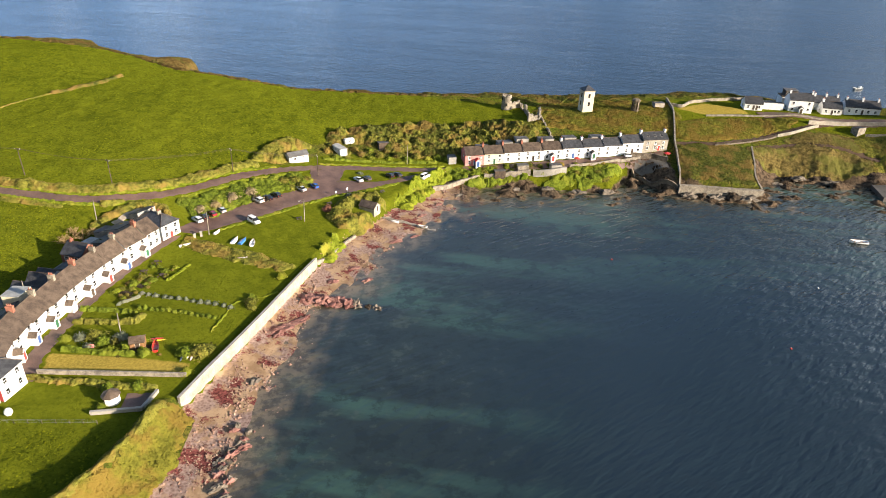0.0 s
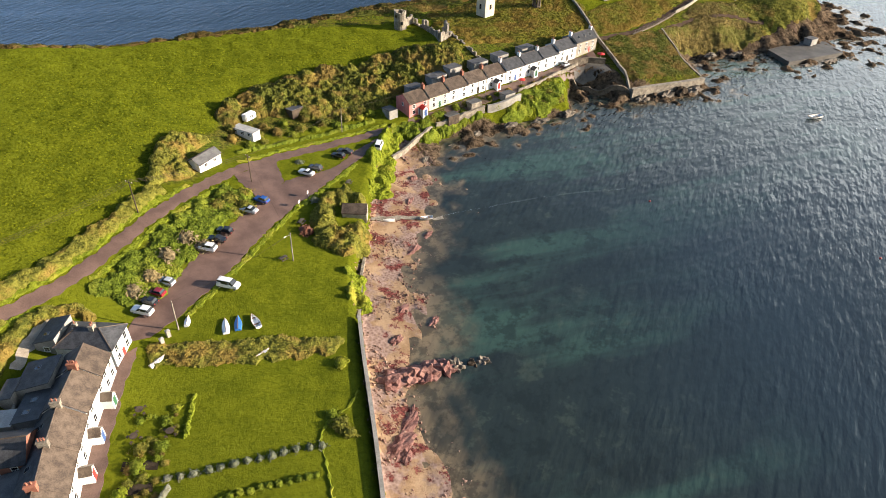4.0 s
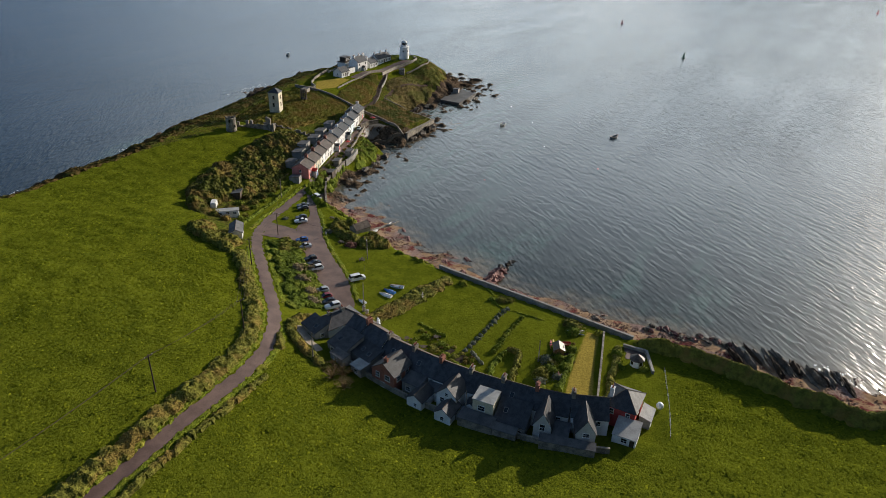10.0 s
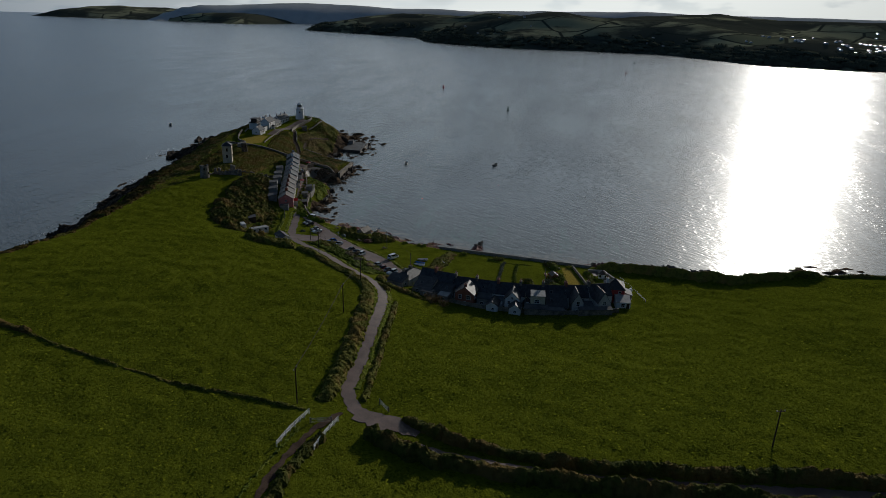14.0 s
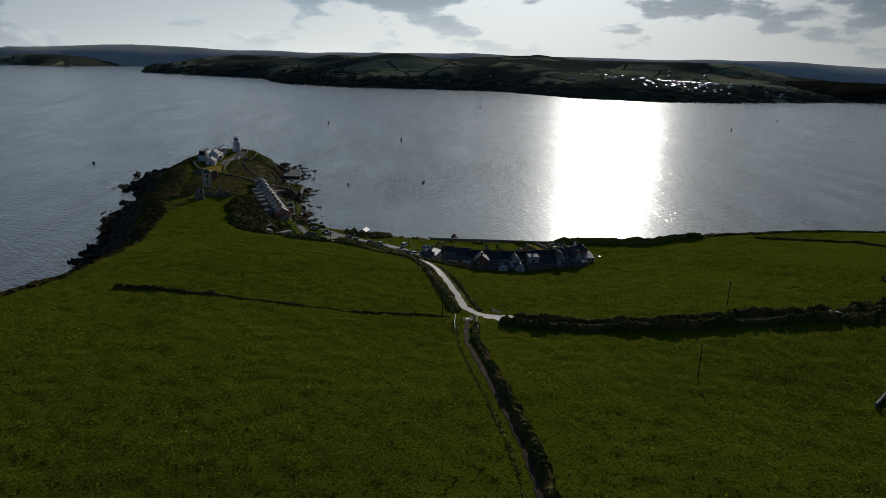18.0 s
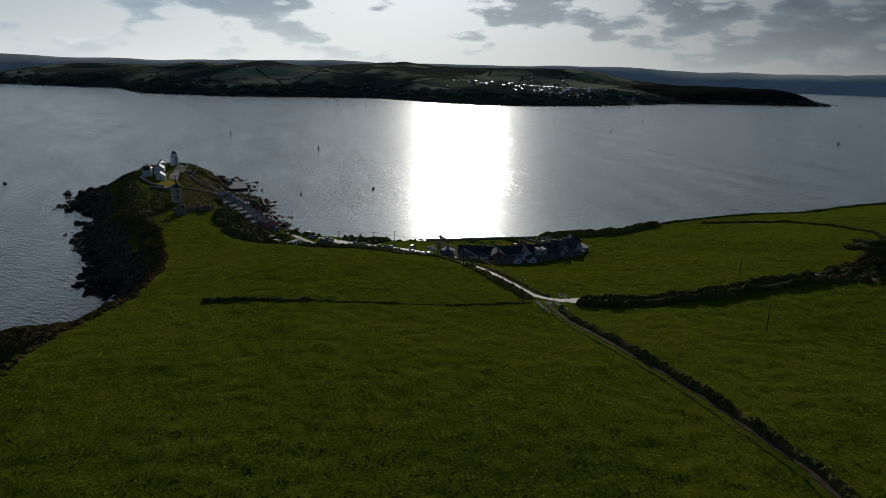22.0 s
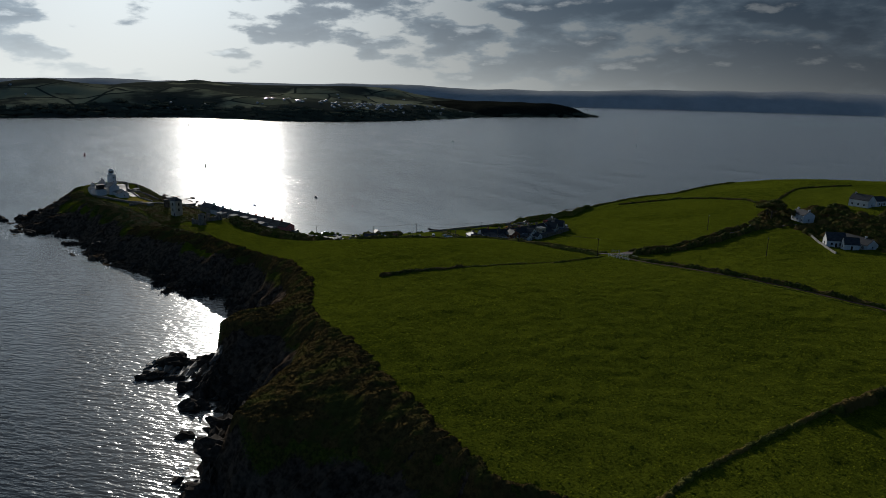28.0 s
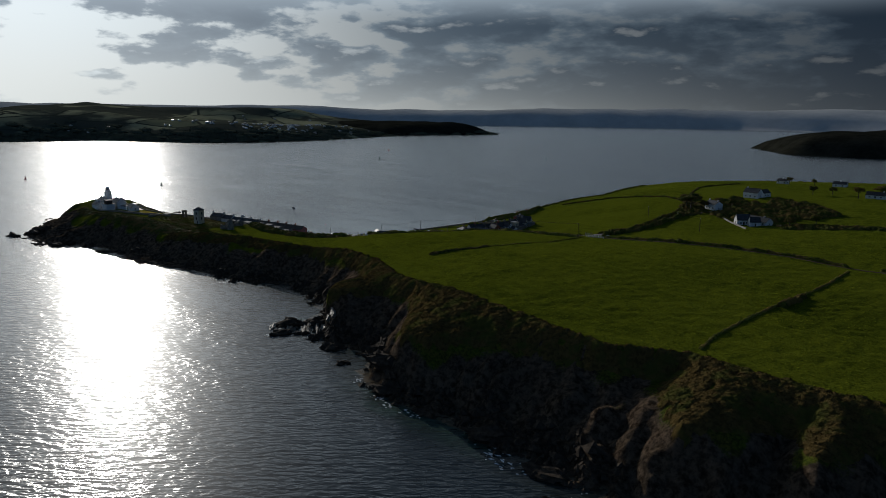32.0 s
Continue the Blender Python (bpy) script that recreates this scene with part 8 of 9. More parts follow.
ring = np.stack([np.stack((np.cos(turn + k) * r * g.uniform(.7, 1.4, n), np.sin(turn + k) * r * g.uniform(.7, 1.4, n), np.zeros(n)), 1) for k in (0, 2.1, 4.2)], 1)
tip = np.stack((g.normal(0, .4, n) * r, g.normal(0, .4, n) * r, hgt), 1)
pts = (base[:, None, :] + np.concatenate((ring, tip[:, None, :]), 1)).reshape(-1, 3)
tris = (np.array([(0, 1, 3), (1, 2, 3), (2, 0, 3)])[None] + 4 * np.arange(n)[:, None, None]).reshape(-1, 3)
me = bpy.data.meshes.new("tussocks")
me.vertices.add(len(pts))
me.vertices.foreach_set("co", pts.astype(np.float32).ravel())
me.loops.add(tris.size)
me.loops.foreach_set("vertex_index", tris.ravel().astype(np.int32))
me.polygons.add(len(tris))
me.polygons.foreach_set("loop_start", np.arange(0, tris.size, 3, dtype=np.int32))
me.update(calc_edges=True)
me.materials.append(tussock_material())
tagged(new("grass_tussocks", me), "short green pasture grass in uneven tussocks", "grass", kind="stuff")
# ---- farm gates, houses and trees to the west ----
def gate(x, y, heading, L, label):
    g = thing("field_gate", x, y, gz(x, y), heading, label, "gate", "field gates")
    for k, z in enumerate((.25, .5, .75, 1.0, 1.2)):
        part("bar", tube([(-L / 2, 0, z), (L / 2, 0, z)], .03, 5), RIM, g)
    part("brace", tube([(-L / 2, 0, .25), (L / 2, 0, 1.2)], .025, 5), RIM, g)
    for s in (-1, 1):
        part("post", boxes((s * (L / 2 + .1) - .1, s * (L / 2 + .1) + .1, -.1, .1, -.5, 1.4)), CONCRETE, g)


def rails(line, label):
    f = thing("cattle_rail", 0, 0, 0, 0, label, "fence", "rails beside the track")
    q = along(line, 1.8)[:, :2]
    for x, y in q:
        put("post", shared("railpost", lambda: ready("post", boxes((-.07, .07, -.07, .07, -.4, 1.3)), WHITE_PAINT)), f, pose(x, y, gz(x, y)))
    for hh in (.5, .85, 1.2):
        part("rail", tube([(x, y, gz(x, y) + hh) for x, y in q], .055, 5), WHITE_PAINT, f)


gate(-180.5, 186.6, 100, 4.0, "grey tubular steel gate across a farm track")
gate(-172.6, 174.4, 35, 3.6, "grey tubular steel gate into a field")
rails([(-177.4, 189.6), (-184, 191.8), (-190, 193.2)], "pale post-and-rail fence beside a farm track")
rails([(-179.6, 183.2), (-184.6, 184.8), (-190.4, 186.0)], "pale post-and-rail fence beside a farm track")
wall_run("field_wall", [(-194, 65), (-198, 68), (-203, 63)], 1.1, .5, RENDERED, "white gateway wall beside a lane", step=2)
wall_run("field_wall", [(-228, 62), (-240, 83), (-253, 106)], .9, .4, CONCRETE, "long low white wall beside a house", step=3)


def bungalow(x, y, heading, L, D, eave, ridge, label, wins, ch=(0,)):
    h = gable_house("farmhouse", x, y, gz(x, y), heading, L, D, eave, ridge, RENDERED, SLATE, SLATE, label, "houses inland", gable=.2)
    for wx in wins:
        window(h, "front", wx, .9, 1.2, 1.2, D / 2), window(h, "back", wx, .9, 1.2, 1.2, D / 2)
    for f in ("left", "right"):
        window(h, f, 0, .9, 1.0, 1.2, L / 2)
    door(h, "back", 0, 0, D / 2 + .01, DARK_WOOD)
    for c in ch:
        chimney(h, c, 0, ridge, .7, 1.0, 1.0, RENDERED, 1)
    return h


bungalow(-256, 78, 150, 17, 7, 3.0, 5.6, "long white bungalow with dark slate roof", (-6, -3, 3, 6), (4,))
bungalow(-246.5, 83.5, 32, 9, 6, 3.4, 7.0, "white gabled wing of a bungalow", (-2, 2), ())
bungalow(-254.5, 86.5, 32, 7, 4.6, 3.0, 6.0, "white gabled porch wing of a bungalow", (), ())
bungalow(-215, 27, 140, 12, 7, 4.6, 6.8, "white two-storey farmhouse behind shrubs", (-4, 0, 4), (-5, 5))
bungalow(-231, -42, 160, 13, 8, 4.6, 7.8, "white gabled house among dark trees", (-4, 0, 4), (-5,))
bungalow(-238, -50, 60, 9, 7, 3.4, 6.0, "grey-roofed wing beside a white house", (-2, 2), ())
bungalow(-318, -78, 170, 14, 7, 3.0, 5.4, "far white bungalow on the hill", (-4, 0, 4), (5,))
bungalow(-285, -190, 170, 12, 7, 3.0, 5.0, "far white cottage by the water", (-3, 3), (0,))
bungalow(-232, -205, 160, 10, 6, 3.0, 5.0, "far white cottage by the water", (-3, 3), (0,))


def tree(x, y, h, spread, label, flat=False, bare=.35, mat=None):
    """A wind-shaped tree: tapered trunk, limbs and a broken crown of leaf clumps."""
    t = thing("tree", x, y, gz(x, y), float(rng.uniform(0, 360)), label, "tree")
    bm = tube([(0, 0, -.5), (.1, .05, h * .25), (.25, .1, h * .55), (.3, .2, h * .8)], [h * .045, h * .036, h * .024, h * .01], 8)
    ends = []
    for k in range(9):
        a = k * 2.4
        z0, z1 = h * (.35 + .05 * k), h * (.62 + .04 * k)
        r = spread * (.75 if not flat else .95) * rng.uniform(.6, 1.0)
        e = (r * math.cos(a), r * math.sin(a), min(z1, h * .95))
        tube([(.15, .08, z0), (e[0] * .5, e[1] * .5, (z0 + z1) / 2 + .3), e], [h * .016, h * .011, h * .005], 5, bm)
        ends.append(e)
    part("trunk", bm, BARK, t)
    cl = []
    for e in ends + [(rng.uniform(-.5, .5) * spread, rng.uniform(-.5, .5) * spread, h * rng.uniform(.75, .95)) for _ in range(7)]:
        r = spread * rng.uniform(.28, .46)
        cl.append(clump(e[0], e[1], e[2] - .2, r, r, r * (.55 if flat else .9), 190, .36))
    part("crown", joined("crown", cl, mat or LEAF_DARK), None, t)
    return t


tree(-200.5, 38, 12.5, 8.5, "broad dark wind-flattened pine beside a lane", True)
tree(-194, 26, 9, 5.0, "dark pine beside a lane", True)
for x, y, h, s in ((-306, -70, 9, 4), (-322, -88, 9.5, 5), (-330, -82, 9, 5), (-272, -82, 7, 3), (-286, -92, 6, 3), (-240, -190, 7, 3), (-262, -196, 6, 2.4), (-208, 28, 6, 3.2), (-226, 16, 6.5, 3.4), (-246, 60, 6, 3.6), (-276, 88, 6, 3.4), (-290, 74, 6.5, 3.6)):
    tree(x, y, h, s, "dark round-headed tree on the hill", h > 8)
thicket("scrub", [(-196, 72), (-206, 70), (-212, 50), (-206, 20), (-196, -2), (-186, -6), (-190, 30)], 70, 1.6, 3.0, 1.2, 2.8, LEAF_DARK, "dark garden trees and shrubs inland", 90, .4)
thicket("scrub", [(-212, 52), (-228, 64), (-256, 74), (-276, 60), (-300, 30), (-280, -10), (-250, -30), (-220, -30), (-206, 0)], 170, 2.6, 5.4, 1.6, 4.2, LEAF_DARK, "dark garden trees and shrubs round inland houses", 90, .45, ([(-226, 24), (-206, 24), (-206, 44), (-226, 44)], [(-272, 80), (-246, 80), (-246, 106), (-272, 106)], [(-250, -34), (-226, -34), (-226, -6), (-250, -6)]))
thicket("scrub", [(-268, 84), (-292, 80), (-330, 78), (-330, 84), (-296, 94), (-274, 98)], 60, 1.4, 2.6, 1.0, 2.4, LEAF_DARK, "dark hedge and shrubs beside a bungalow", 80, .4)
hedge([(-230, 66), (-260, 80), (-292, 74), (-330, 76), (-380, 70)], 2.0, 1.4, LEAF_DARK, "dark hedge between inland fields", leaves=50, step=2)
hedge([(-330, 209), (-380, 205), (-440, 200)], 2.0, 1.2, LEAF_DARK, "dark hedge between inland fields", leaves=40, step=2)
hedge([(-184, -8), (-176, -60), (-170, -110), (-200, -150)], 1.8, 1.0, LEAF_DARK, "dark hedge over the hill", leaves=40, step=2)

# ---- boats, buoys and rocks in the water ----
boat("mooring_boat", 147.5, 189.6, -.12, 170, 6.0, 2.1, .9, BOAT_WHITE, BOAT_WOOD, "white open motor boat moored in the cove")
boat("mooring_boat", 149.6, 128.2, -.12, -25, 7.0, 2.3, .95, BOAT_GREY, BOAT_WOOD, "dark open workboat moored in the bay")
b = boat("fishing_boat", 272, 401, -.2, 20, 8.0, 2.6, 1.1, BOAT_GREY, BOAT_WHITE, "small dark fishing boat off the headland")
part("wheelhouse", soften(boxes((.4, 2.0, -.7, .7, .6, 1.9)), .1), BOAT_WHITE, b)
part("mast", tube([(-.6, 0, .5), (-.6, 0, 2.4)], .05), RIM, b)


def buoy(x, y, s, m, label):
    u = thing("channel_buoy", x, y, 0, 0, label, "buoy", "channel buoys")
    part("float", lathe([(.5 * s, -.4 * s), (1.1 * s, -.1 * s), (1.2 * s, .35 * s), (.9 * s, .55 * s)], 12), m, u)
    part("cage", lathe([(.7 * s, .55 * s), (.35 * s, 2.4 * s), (.3 * s, 2.6 * s)], 6), m, u)
    part("topmark", lathe([(.35 * s, 2.6 * s), (.4 * s, 2.9 * s), (.05 * s, 3.3 * s)], 8), m, u)


BUOY_RED, BUOY_GREEN = paint("red_buoy_paint", (0.30, 0.03, 0.02), .5), paint("green_buoy_paint", (0.01, 0.09, 0.04), .5)
for x, y, m, label in ((616, 168, BUOY_RED, "red lattice channel buoy"), (419, 97, BUOY_GREEN, "green lattice channel buoy"), (925, -158, BUOY_RED, "red lattice channel buoy"), (515, -435, BUOY_GREEN, "green lattice channel buoy"), (660, -640, BUOY_RED, "red lattice channel buoy"), (257, -649, BUOY_GREEN, "green lattice channel buoy"), (477, -1057, BUOY_RED, "red lattice channel buoy"), (1190, -243, BUOY_GREEN, "green lattice channel buoy")):
    buoy(x, y, 1.35, m, label)
for x, y in ((118, 160), (172, 150), (95, 130), (160, 175), (60, 175), (190, 195)):
    u = thing("mooring_float", x, y, 0, 0, "small pale mooring float in the bay", "float", "mooring floats")
    part("ball", lathe([(.08, -.25), (.26, -.12), (.3, .05), (.24, .22), (.08, .3)], 10), BOAT_WHITE if x > 100 else RED_GLOSS, u, smooth=True)
    part("ring", lathe([(.05, .3), (.05, .42)], 6), RIM, u)

WET_ROCK = mottled("wet_dark_rock", (0.024, 0.018, 0.013), (0.082, 0.064, 0.047), 0.6, 4.0, 0.9, 0.9, 0.15, spec=0.06)
RED_ROCK = mottled("red_weedy_rock", (0.10, 0.035, 0.03), (0.27, 0.14, 0.115), 0.5, 3.0, 0.85, 0.9, 0.12)
PALE_ROCK = mottled("pale_barnacled_rock", (0.060, 0.049, 0.038), (0.190, 0.160, 0.125), 0.5, 3.0, 0.9, 0.9, 0.12)


def rock(x, y, rx, ry, h, turn, material, label, seed, name="rock", z=None):
    """A slab-bedded rock: a rough hull cut into tilted ledges."""
    g = random.Random(seed)
    bm = bmesh.new()
    bmesh.ops.create_icosphere(bm, subdivisions=3, radius=1.0)
    dip = g.uniform(.5, 1.1)
    for v in bm.verts:
        c = v.co
        n = noise.noise(c * 1.9 + Vector((seed, 0, 0))) * .6 + noise.noise(c * 4.5 + Vector((0, seed, 0))) * .34
        c *= 1 + n
        ledge = math.floor((c.z + dip * c.y) * 3.2) / 3.2 - dip * c.y
        c.z = c.z * .35 + ledge * .65
        v.co = Vector((c.x * rx, c.y * ry, c.z * h))
    ob = new(name, ready(name, bm, material))
    base = (max(gz(x, y), -.6) if z is None else z)
    ob.matrix_basis = pose(x, y, base, 0, 0, turn)
    return tagged(ob, label, "rock", "rocks along the shore")


ROCKS = [(-164, 392, 3.4, 2.4, 1.6, 20), (-119, 383, 5.0, 3.0, 2.2, 60), (-114, 372, 7.0, 5.0, 3.4, 70), (-121, 364, 6.0, 4.5, 3.2, 65), (-126, 378, 4.0, 2.2, 1.6, 60), (-178, 386, 7.0, 4.0, 3.0, 30), (-189, 394, 7.0, 4.0, 2.6, 20), (-194, 402, 6.0, 3.6, 1.8, 10), (-8, 332, 5.0, 2.6, 2.0, 20), (-14, 334, 4.0, 2.4, 2.4, 60), (-32, 334, 1.8, 1.4, 1.4, 0), (-43, 326.5, 2.0, 1.5, 1.4, 40), (22, 333, 5.0, 2.0, 1.4, 10), (148, 350, 8.0, 3.4, 2.4, 0), (160, 345, 7.0, 3.4, 3.0, 15), (176, 350, 7.0, 2.6, 1.6, 0), (190, 352, 5.0, 2.0, 1.0, 0), (166, 357, 3.0, 1.6, .9, 0), (155, 358, 2.4, 1.4, .8, 20), (62, 342, 6.0, 2.6, 1.8, 0), (100, 343, 6.0, 3.0, 2.0, 10), (44, 341, 4.0, 2.0, 1.0, 0), (-240, 410, 7.0, 3.6, 2.0, 10), (-262, 418, 6.0, 3.2, 1.6, 0), (-215, 407, 5.0, 3.0, 1.6, 10), (-268, 428, 3.0, 1.8, .9, 0), (-136, 378, 5.0, 3.0, 2.4, 60), (-150, 382, 5.0, 3.4, 2.6, 40)]
for i, (x, y, a, b_, h, t) in enumerate(ROCKS):
    rock(x, y, a, b_, h, t, WET_ROCK, "dark wet ledge of rock at the cliff foot", i + 1)
LEDGE_ROCK = mottled("bedded_shore_rock", (0.110, 0.092, 0.072), (0.400, 0.340, 0.262), 0.8, 4.0, 0.6, 0.9, 0.12, spec=0.4)
g = random.Random(17)
for k in range(11):
    # upended beds of the rock platform, side by side
    a = k - 5
    rock(-121.5 + a * 2.3 + g.uniform(-1.5, 1.5), 371.5 + a * 1.5 + g.uniform(-1.5, 1.5), g.uniform(6.5, 9.5) - abs(a) * .5, g.uniform(1.0, 1.7), g.uniform(1.2, 2.3) * (1.1 - abs(a) * .08), -48 + g.uniform(-10, 10), LEDGE_ROCK, "upended bed of grey rock in a shore platform", k + 220)
for x, y, a, b_, h, t in ((206, 353, 9, 3.5, 3.6, 10), (190, 335, 9, 4, 4.0, 30), (196, 343, 7, 3, 2.6, 0), (160, 356, 9, 2.6, 2.0, 10), (147, 344, 8, 3, 2.4, 20), (128, 338, 9, 4, 3.0, 0), (100, 340, 8, 2.6, 2.0, 10), (73, 349, 8, 1.6, 1.2, 0), (72, 334, 7, 3, 2.2, 10), (40, 334, 6, 2.2, 1.8, 20), (20, 335, 9, 2.4, 2.6, -25), (3, 332, 7, 2.2, 2.0, -25), (-10, 331, 5, 2.2, 2.2, -20), (3, 347, 5, 1.0, .8, 0), (-30, 334, 2.6, 1.6, 1.6, 0), (-160, 376, 6, 2.0, 2.4, -40), (-168, 381, 6, 2.2, 2.6, -40), (-174, 380, 7, 2.6, 3.0, -45), (-182, 391, 7, 2.6, 3.0, -40), (-192, 398, 6, 2.4, 2.2, -35)):
    rock(x, y, a * .8, b_ * .8, h * .85, t, WET_ROCK, "dark wet reef below the headland", int(x * 7 + y) % 900 + 240)
BAY_ROCKS = [(-15, 160, 2.6, 1.6, 1.0, 40, RED_ROCK), (-25, 158, 2.4, 1.6, .9, 20, RED_ROCK), (-30.4, 148.4, 4.4, 4.0, 2.0, -8, RED_ROCK), (-26.6, 148.0, 4.0, 4.2, 2.8, -8, RED_ROCK), (-23.0, 147.5, 3.8, 4.4, 3.2, 4, RED_ROCK), (-19.6, 147.1, 3.6, 4.0, 3.2, -10, RED_ROCK), (-17.2, 146.9, 2.6, 3.4, 3.0, 20, PALE_ROCK), (-13.4, 145.9, 1.8, 2.2, 2.0, 10, WET_ROCK), (-11.2, 145.3, 2.2, 2.4, 2.2, -20, PALE_ROCK), (-35.6, 134.2, 5.0, 3.0, 1.0, 30, RED_ROCK), (-32, 138, 4.4, 2.2, .9, 30, RED_ROCK), (-35, 132, 2.4, 1.4, 1.0, 60, RED_ROCK), (-37, 114, 2.2, 1.6, 1.1, 40, PALE_ROCK), (-20, 166, 2.6, 1.6, .8, 20, RED_ROCK), (-8, 184, 3.4, 1.5, .8, 30, RED_ROCK), (-2, 188, 2.4, 1.2, .7, 30, RED_ROCK), (-30, 140, 2.4, 1.0, .7, 60, RED_ROCK), (0, 203, 2.6, 1.4, .8, 40, RED_ROCK), (6, 213, 2.6, 1.6, .9, 40, RED_ROCK), (14, 221, 2.4, 1.6, 1.0, 40, PALE_ROCK), (25, 226, 3.0, 1.8, 1.2, 10, PALE_ROCK), (36, 228.6, 3.4, 1.8, 1.5, 10, PALE_ROCK), (48, 227, 3.6, 2.0, 1.6, 0, PALE_ROCK), (60, 227, 4.2, 2.2, 2.4, 0, PALE_ROCK), (71, 227.4, 4.0, 2.6, 3.0, 0, PALE_ROCK), (102, 225.4, 3.6, 2.4, 2.6, 0, PALE_ROCK), (108, 225.4, 3.4, 2.2, 3.2, 0, WET_ROCK), (113, 224.2, 4.0, 2.4, 2.8, 0, PALE_ROCK), (119, 223.4, 3.4, 2.4, 3.4, 0, WET_ROCK), (124, 222.6, 4.4, 2.6, 3.0, 0, PALE_ROCK), (134, 221, 3.2, 1.6, .9, 20, WET_ROCK), (140, 222, 1.6, 1.0, .6, 0, WET_ROCK), (144, 240.5, 4.0, 2.2, 1.8, 10, PALE_ROCK), (154, 243.6, 3.6, 2.2, 2.0, 10, PALE_ROCK), (166, 241, 3.8, 2.4, 2.2, 0, PALE_ROCK), (172, 232, 3.4, 2.4, 1.5, 60, WET_ROCK), (186, 222.4, 4.2, 1.8, 1.2, 0, PALE_ROCK), (198, 220.4, 4.4, 1.8, 1.2, 0, PALE_ROCK), (210, 219.4, 4.0, 1.8, 1.1, 10, PALE_ROCK), (219, 222, 3.0, 1.6, .9, 20, WET_ROCK)]
for i, (x, y, a, b_, h, t, m) in enumerate(BAY_ROCKS):
    k = .72 if x < 80 else .85
    rock(x, y, a * k, b_ * k * .8, h * k * .8, t, m, {"red_weedy_rock": "red-brown weedy ledge of rock on the beach", "pale_barnacled_rock": "pale barnacled rock at the water's edge", "wet_dark_rock": "dark wet rock at the water's edge"}[m.name], i + 60)
g = random.Random(31)
for i in range(16):
    y = 51 + 1.75 * i + g.uniform(-.5, .5)
    rock(-42.5 + g.uniform(-2.6, 2.6) + .12 * (y - 60), y, g.uniform(3.2, 6.4), g.uniform(.55, .95), g.uniform(.9, 1.7), g.uniform(10, 26), PALE_ROCK if i % 3 else WET_ROCK, "long tilted rib of shore rock", i + 120)
for i in range(22):
    y = 76 + 1.15 * i + g.uniform(-.6, .6)
    rock(-36.8 + g.uniform(-2.2, 2.0) + .05 * (y - 76), y, g.uniform(.8, 2.0), g.uniform(.5, 1.0), g.uniform(.5, 1.0), g.uniform(0, 50), PALE_ROCK if i % 2 else RED_ROCK, "broken rock on the shingle at the water's edge", i + 160)

# loose stones over the beach
def stone_material():
    m, nt, b = surface("loose_beach_stone", 0.9, 0, 0.3)
    rnd = node(nt, "ShaderNodeNewGeometry").outputs["Random Per Island"]
    c = blend(nt, ramp(nt, rnd, 0.0, 0.6, False), (0.085, 0.040, 0.032), (0.25, 0.155, 0.115))
    link(nt, blend(nt, ramp(nt, rnd, 0.85, 1.0, False), c, (0.30, 0.225, 0.170)), b.inputs["Base Color"])
    return m


g = np.random.default_rng(77)
q = np.concatenate((g.uniform((-62, 28), (24, 240), (60000, 2)), g.uniform((-20, 190), (80, 240), (9000, 2))))
z, on_beach, _crag, _f = land(q)
heap = hash_noise(q[:, 0] / 6.0, q[:, 1] / 6.0, 51) + hash_noise(q[:, 0] / 2.5, q[:, 1] / 2.5, 52)
q = q[(on_beach > 0.5) & (z > -0.35) & (heap > -0.05)][:5200]
n = len(q)
base = np.stack((q[:, 0], q[:, 1], gz_many(q[:, 0], q[:, 1])), 1)
r = g.gamma(2.2, 0.06, n)[:, None, None] + 0.06
shape = np.array([(1, 0, 0), (0, 1, 0), (-1, 0, 0), (0, -1, 0), (0, 0, .75), (0, 0, -.5)])
pts = base[:, None, :] + shape[None] * r * g.uniform(.6, 1.5, (n, 6, 3)) + g.normal(0, .12, (n, 6, 3)) * r
tri = np.array([(0, 1, 4), (1, 2, 4), (2, 3, 4), (3, 0, 4), (1, 0, 5), (2, 1, 5), (3, 2, 5), (0, 3, 5)])
stones = new("beach_stones", mesh_of("beach_stones", pts.reshape(-1, 3), (tri[None] + 6 * np.arange(n)[:, None, None]).reshape(-1, 3).tolist(), stone_material()))
tagged(stones, "loose red-brown and pale stones strewn over the beach", "stones", kind="stuff")

# boulders along the foot of the southern cliffs
g = np.random.default_rng(78)
q = np.concatenate((g.uniform((-330, 320), (0, 440), (40000, 2)), g.uniform((0, 318), (262, 372), (22000, 2)), g.uniform((96, 214), (262, 262), (9000, 2)), g.uniform((20, 218), (96, 240), (4000, 2))))
z, _b, on_crag, f_ = land(q)
q = q[(on_crag > 0.5) & (z > -0.8) & (f_ < 0.34) & (hash_noise(q[:, 0] / 9.0, q[:, 1] / 9.0, 53) > -0.12)][:2600]
n = len(q)
base = np.stack((q[:, 0], q[:, 1], np.maximum(gz_many(q[:, 0], q[:, 1]), -.4)), 1)
r = g.gamma(2.0, 0.30, n)[:, None, None] + 0.2
pts = base[:, None, :] + shape[None] * r * g.uniform(.5, 1.6, (n, 6, 3)) + g.normal(0, .2, (n, 6, 3)) * r
bay_side = q[:, 1] < 262
for pick, m, label in ((~bay_side, WET_ROCK, "dark broken boulders heaped along the cliff foot"), (bay_side, PALE_ROCK, "pale broken boulders along the foot of the headland")):
    k = int(pick.sum())
    tagged(new("cliff_boulders", mesh_of("cliff_boulders", (pts[pick] if m is WET_ROCK else base[pick][:, None] + (pts[pick] - base[pick][:, None]) * .7).reshape(-1, 3), (tri[None] + 6 * np.arange(k)[:, None, None]).reshape(-1, 3).tolist(), m)), label, "boulders", kind="stuff")

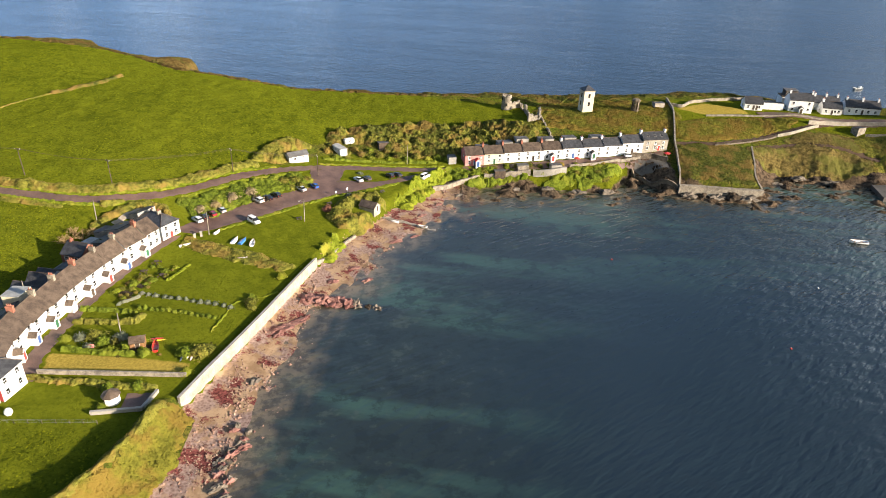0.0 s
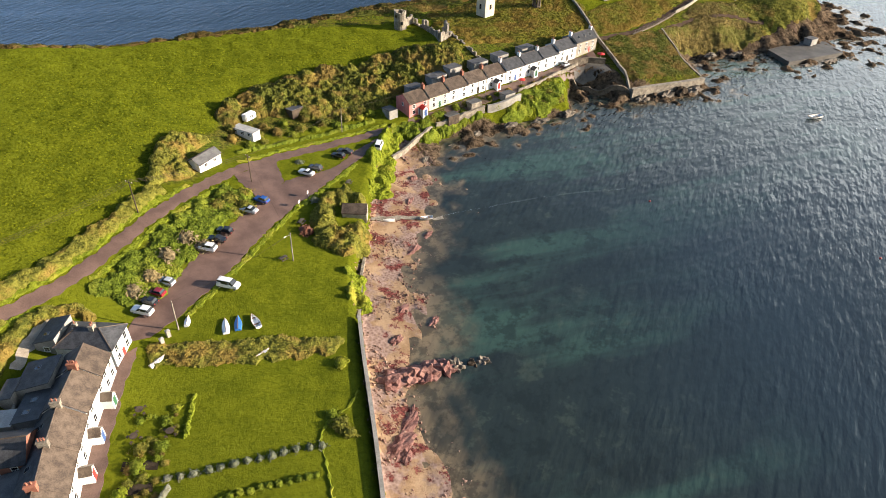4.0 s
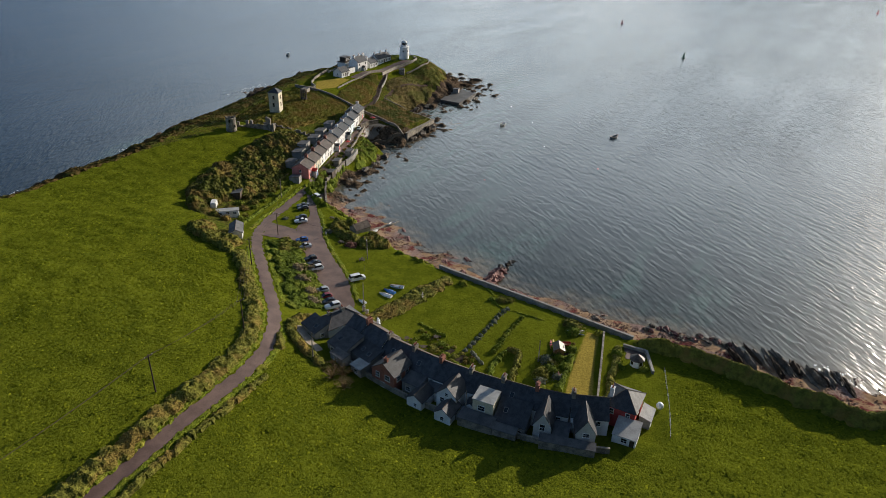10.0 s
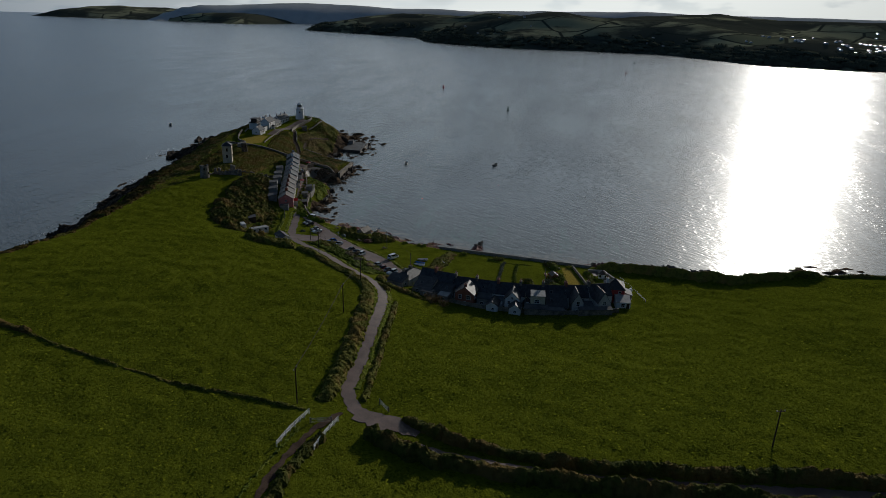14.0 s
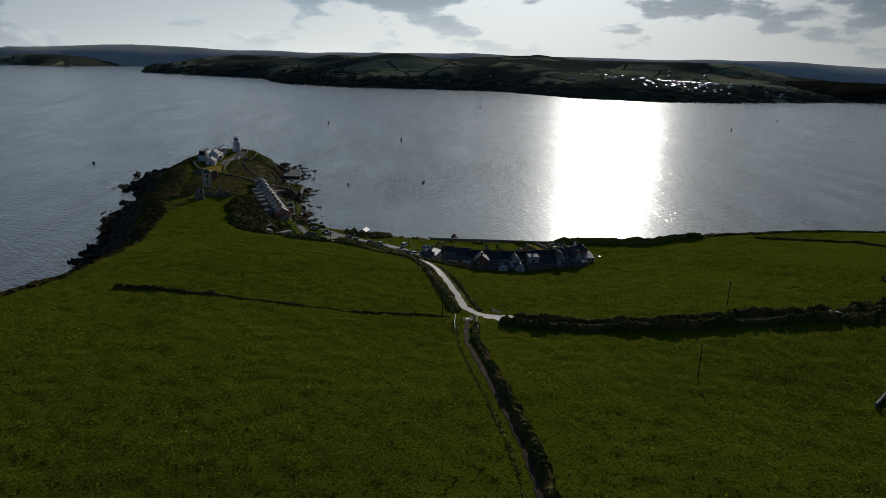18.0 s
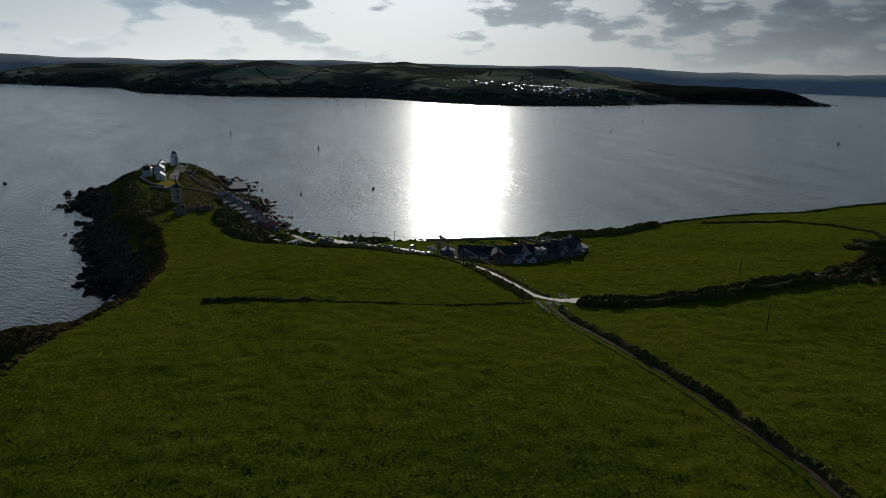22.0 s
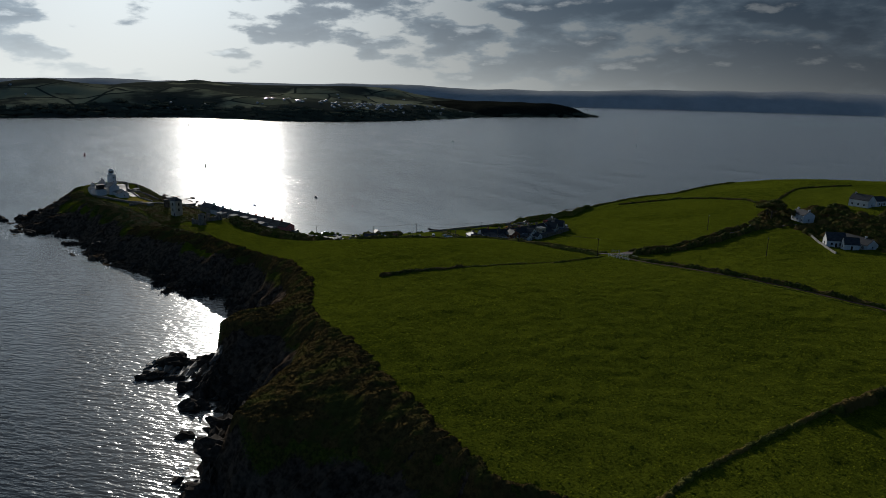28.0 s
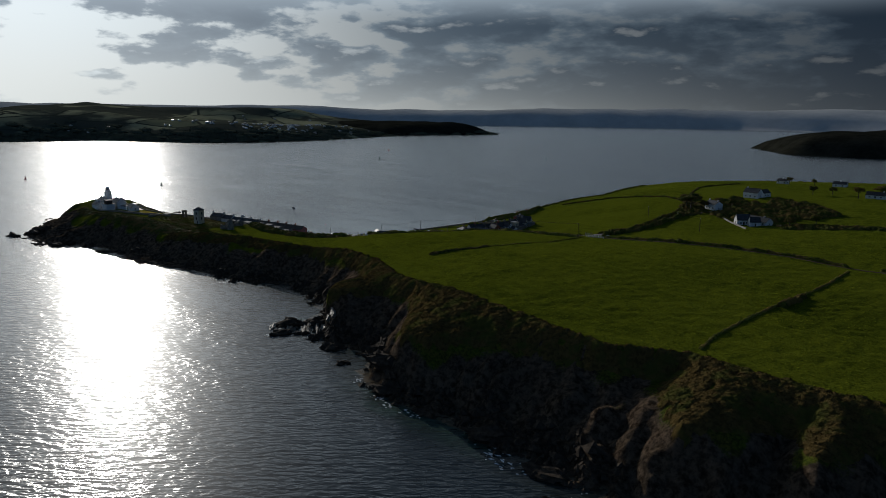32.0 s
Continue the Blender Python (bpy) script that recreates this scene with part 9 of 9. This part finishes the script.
FOAM = mottled("sea_foam", (0.55, 0.58, 0.60), (0.80, 0.82, 0.83), 1.0, 6.0, 0.6, .5, .05)


def foam(line, width, seed, label="broken white surf round rocks", size=1.0, material=None):
    """Surf: many small rafts of foam afloat along a line."""
    g = np.random.default_rng(seed)
    bm = bmesh.new()
    for x, y in along(line, .5)[:, :2]:
        for _ in range(3):
            if g.random() < .35 or size == 1.0 and hash_noise(np.array([x / 5.0]), np.array([y / 5.0]), seed)[0] < .08:
                continue
            cx, cy, r = x + g.normal(0, width), y + g.normal(0, width), g.uniform(.08, .5) * size
            n = 7
            ring = [bm.verts.new((cx + r * g.uniform(.5, 1.3) * math.cos(2 * math.pi * k / n) * 1.5, cy + r * g.uniform(.4, 1.0) * math.sin(2 * math.pi * k / n), .05)) for k in range(n)]
            tip = bm.verts.new((cx, cy, .05 + .18 * r))
            for k in range(n):
                bm.faces.new((ring[k], ring[(k + 1) % n], tip))
    ob = new("sea_foam", ready("sea_foam", bm, material or FOAM))
    return tagged(ob, label, "surf", kind="stuff")


for i, (line, w) in enumerate((([(-200, 410), (-222, 411), (-248, 418), (-274, 424)], 1.6), ([(-116, 388), (-124, 386), (-130, 380)], .8), ([(-170, 396), (-184, 402), (-198, 409)], 1.0), ([(144, 366), (166, 362), (186, 358)], 2.0), ([(62, 348), (80, 347), (100, 350)], 1.4), ([(-6, 342), (14, 343), (34, 344)], 1.4), ([(-30, 344), (-16, 342)], 1.2), ([(-40, 60), (-43, 80)], .9), ([(-42, 40), (-39, 56)], .9))):
    foam(line, w, i + 3)

# submerged line off the slip, drawn as pale flecks by the foam builder
foam([(4.7, 194), (16, 192.4), (33, 190), (47.4, 186.4), (57.8, 183)], .16, 12, "thin pale submerged line running out from the slipway", .22, mottled("pale_submerged_line", (0.10, 0.14, 0.135), (0.22, 0.27, 0.26), 1.0, 6.0, 0.5, 0.0))

# far shore: town, woods and masts
town, roofs = bmesh.new(), bmesh.new()
g = np.random.default_rng(21)
FAR_POLY = np.array(FAR_SHORE, float)
for cx, cy, n, sp in ((1300, -880, 40, 80), (1360, -1040, 40, 100), (1430, -760, 20, 90), (1900, 60, 8, 120), (1620, -420, 8, 60), (1330, -1350, 12, 120), (1500, -1100, 16, 140)):
    for _ in range(n):
        x, y = g.normal(cx, sp), g.normal(cy, sp)
        if edge_distance(FAR_POLY, np.array([[x, y]]))[0] < 14:
            continue
        hit, loc, *_r = bpy.data.objects["backdrop_harbour_side"].ray_cast((x, y, 500), (0, 0, -1))
        if not hit:
            continue
        z, w, d, h = loc.z, g.uniform(2.5, 5), g.uniform(2.5, 4), g.uniform(2, 4)
        box(town, x - w, x + w, y - d, y + d, z - 3, z + h)
        # shallow hipped roof with a worn, slightly shiny slate face
        e = h * g.uniform(.15, .5)
        eave = [roofs.verts.new((x + i * (w + .4), y + j * (d + .4), z + h)) for i, j in ((-1, -1), (1, -1), (1, 1), (-1, 1))]
        ridge = [roofs.verts.new((x + i * w * .5, y, z + h + e)) for i in (-1, 1)]
        for f in ((eave[0], eave[1], ridge[1], ridge[0]), (eave[1], eave[2], ridge[1]), (eave[2], eave[3], ridge[0], ridge[1]), (eave[3], eave[0], ridge[0])):
            roofs.faces.new(f)
tagged(new("distant_town", ready("distant_town", town, RENDERED)), "scattered white houses on the far shore", "town", kind="stuff")
tagged(new("distant_roofs", ready("distant_roofs", roofs, mottled("damp_slate", (0.05, 0.052, 0.056), (0.11, 0.112, 0.118), 0.9, 5.0, 0.30, 0.0, 0.0))), "shiny damp slate roofs of the far town", "roofs", kind="stuff")
woods = []
for _ in range(900):
    k = int(g.integers(0, 11))
    a, b2 = FAR_POLY[k], FAR_POLY[k + 1]
    u = g.random()
    x, y = a + (b2 - a) * u + g.normal(0, 1, 2) * 45 + np.array((55, 0))
    if edge_distance(FAR_POLY, np.array([[x, y]]))[0] < 12:
        continue
    hit, loc, *_r = bpy.data.objects["backdrop_harbour_side"].ray_cast((x, y, 500), (0, 0, -1))
    if hit:
        r = g.uniform(10, 26)
        woods.append(clump(x, y, loc.z - 4, r * g.uniform(1.2, 2.6), r, g.uniform(6, 9.5), 60, 3.4, g))
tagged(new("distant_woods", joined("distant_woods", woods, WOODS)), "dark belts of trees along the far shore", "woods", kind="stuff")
for x, y, hh in ((1760, -3480, 45),):
    m = thing("distant_mast", x, y, 40, 0, "slender pale mast on the far hills", "mast")
    part("shaft", tube([(0, 0, -40), (0, 0, hh)], [3.0, 1.2], 6), RENDERED, m)
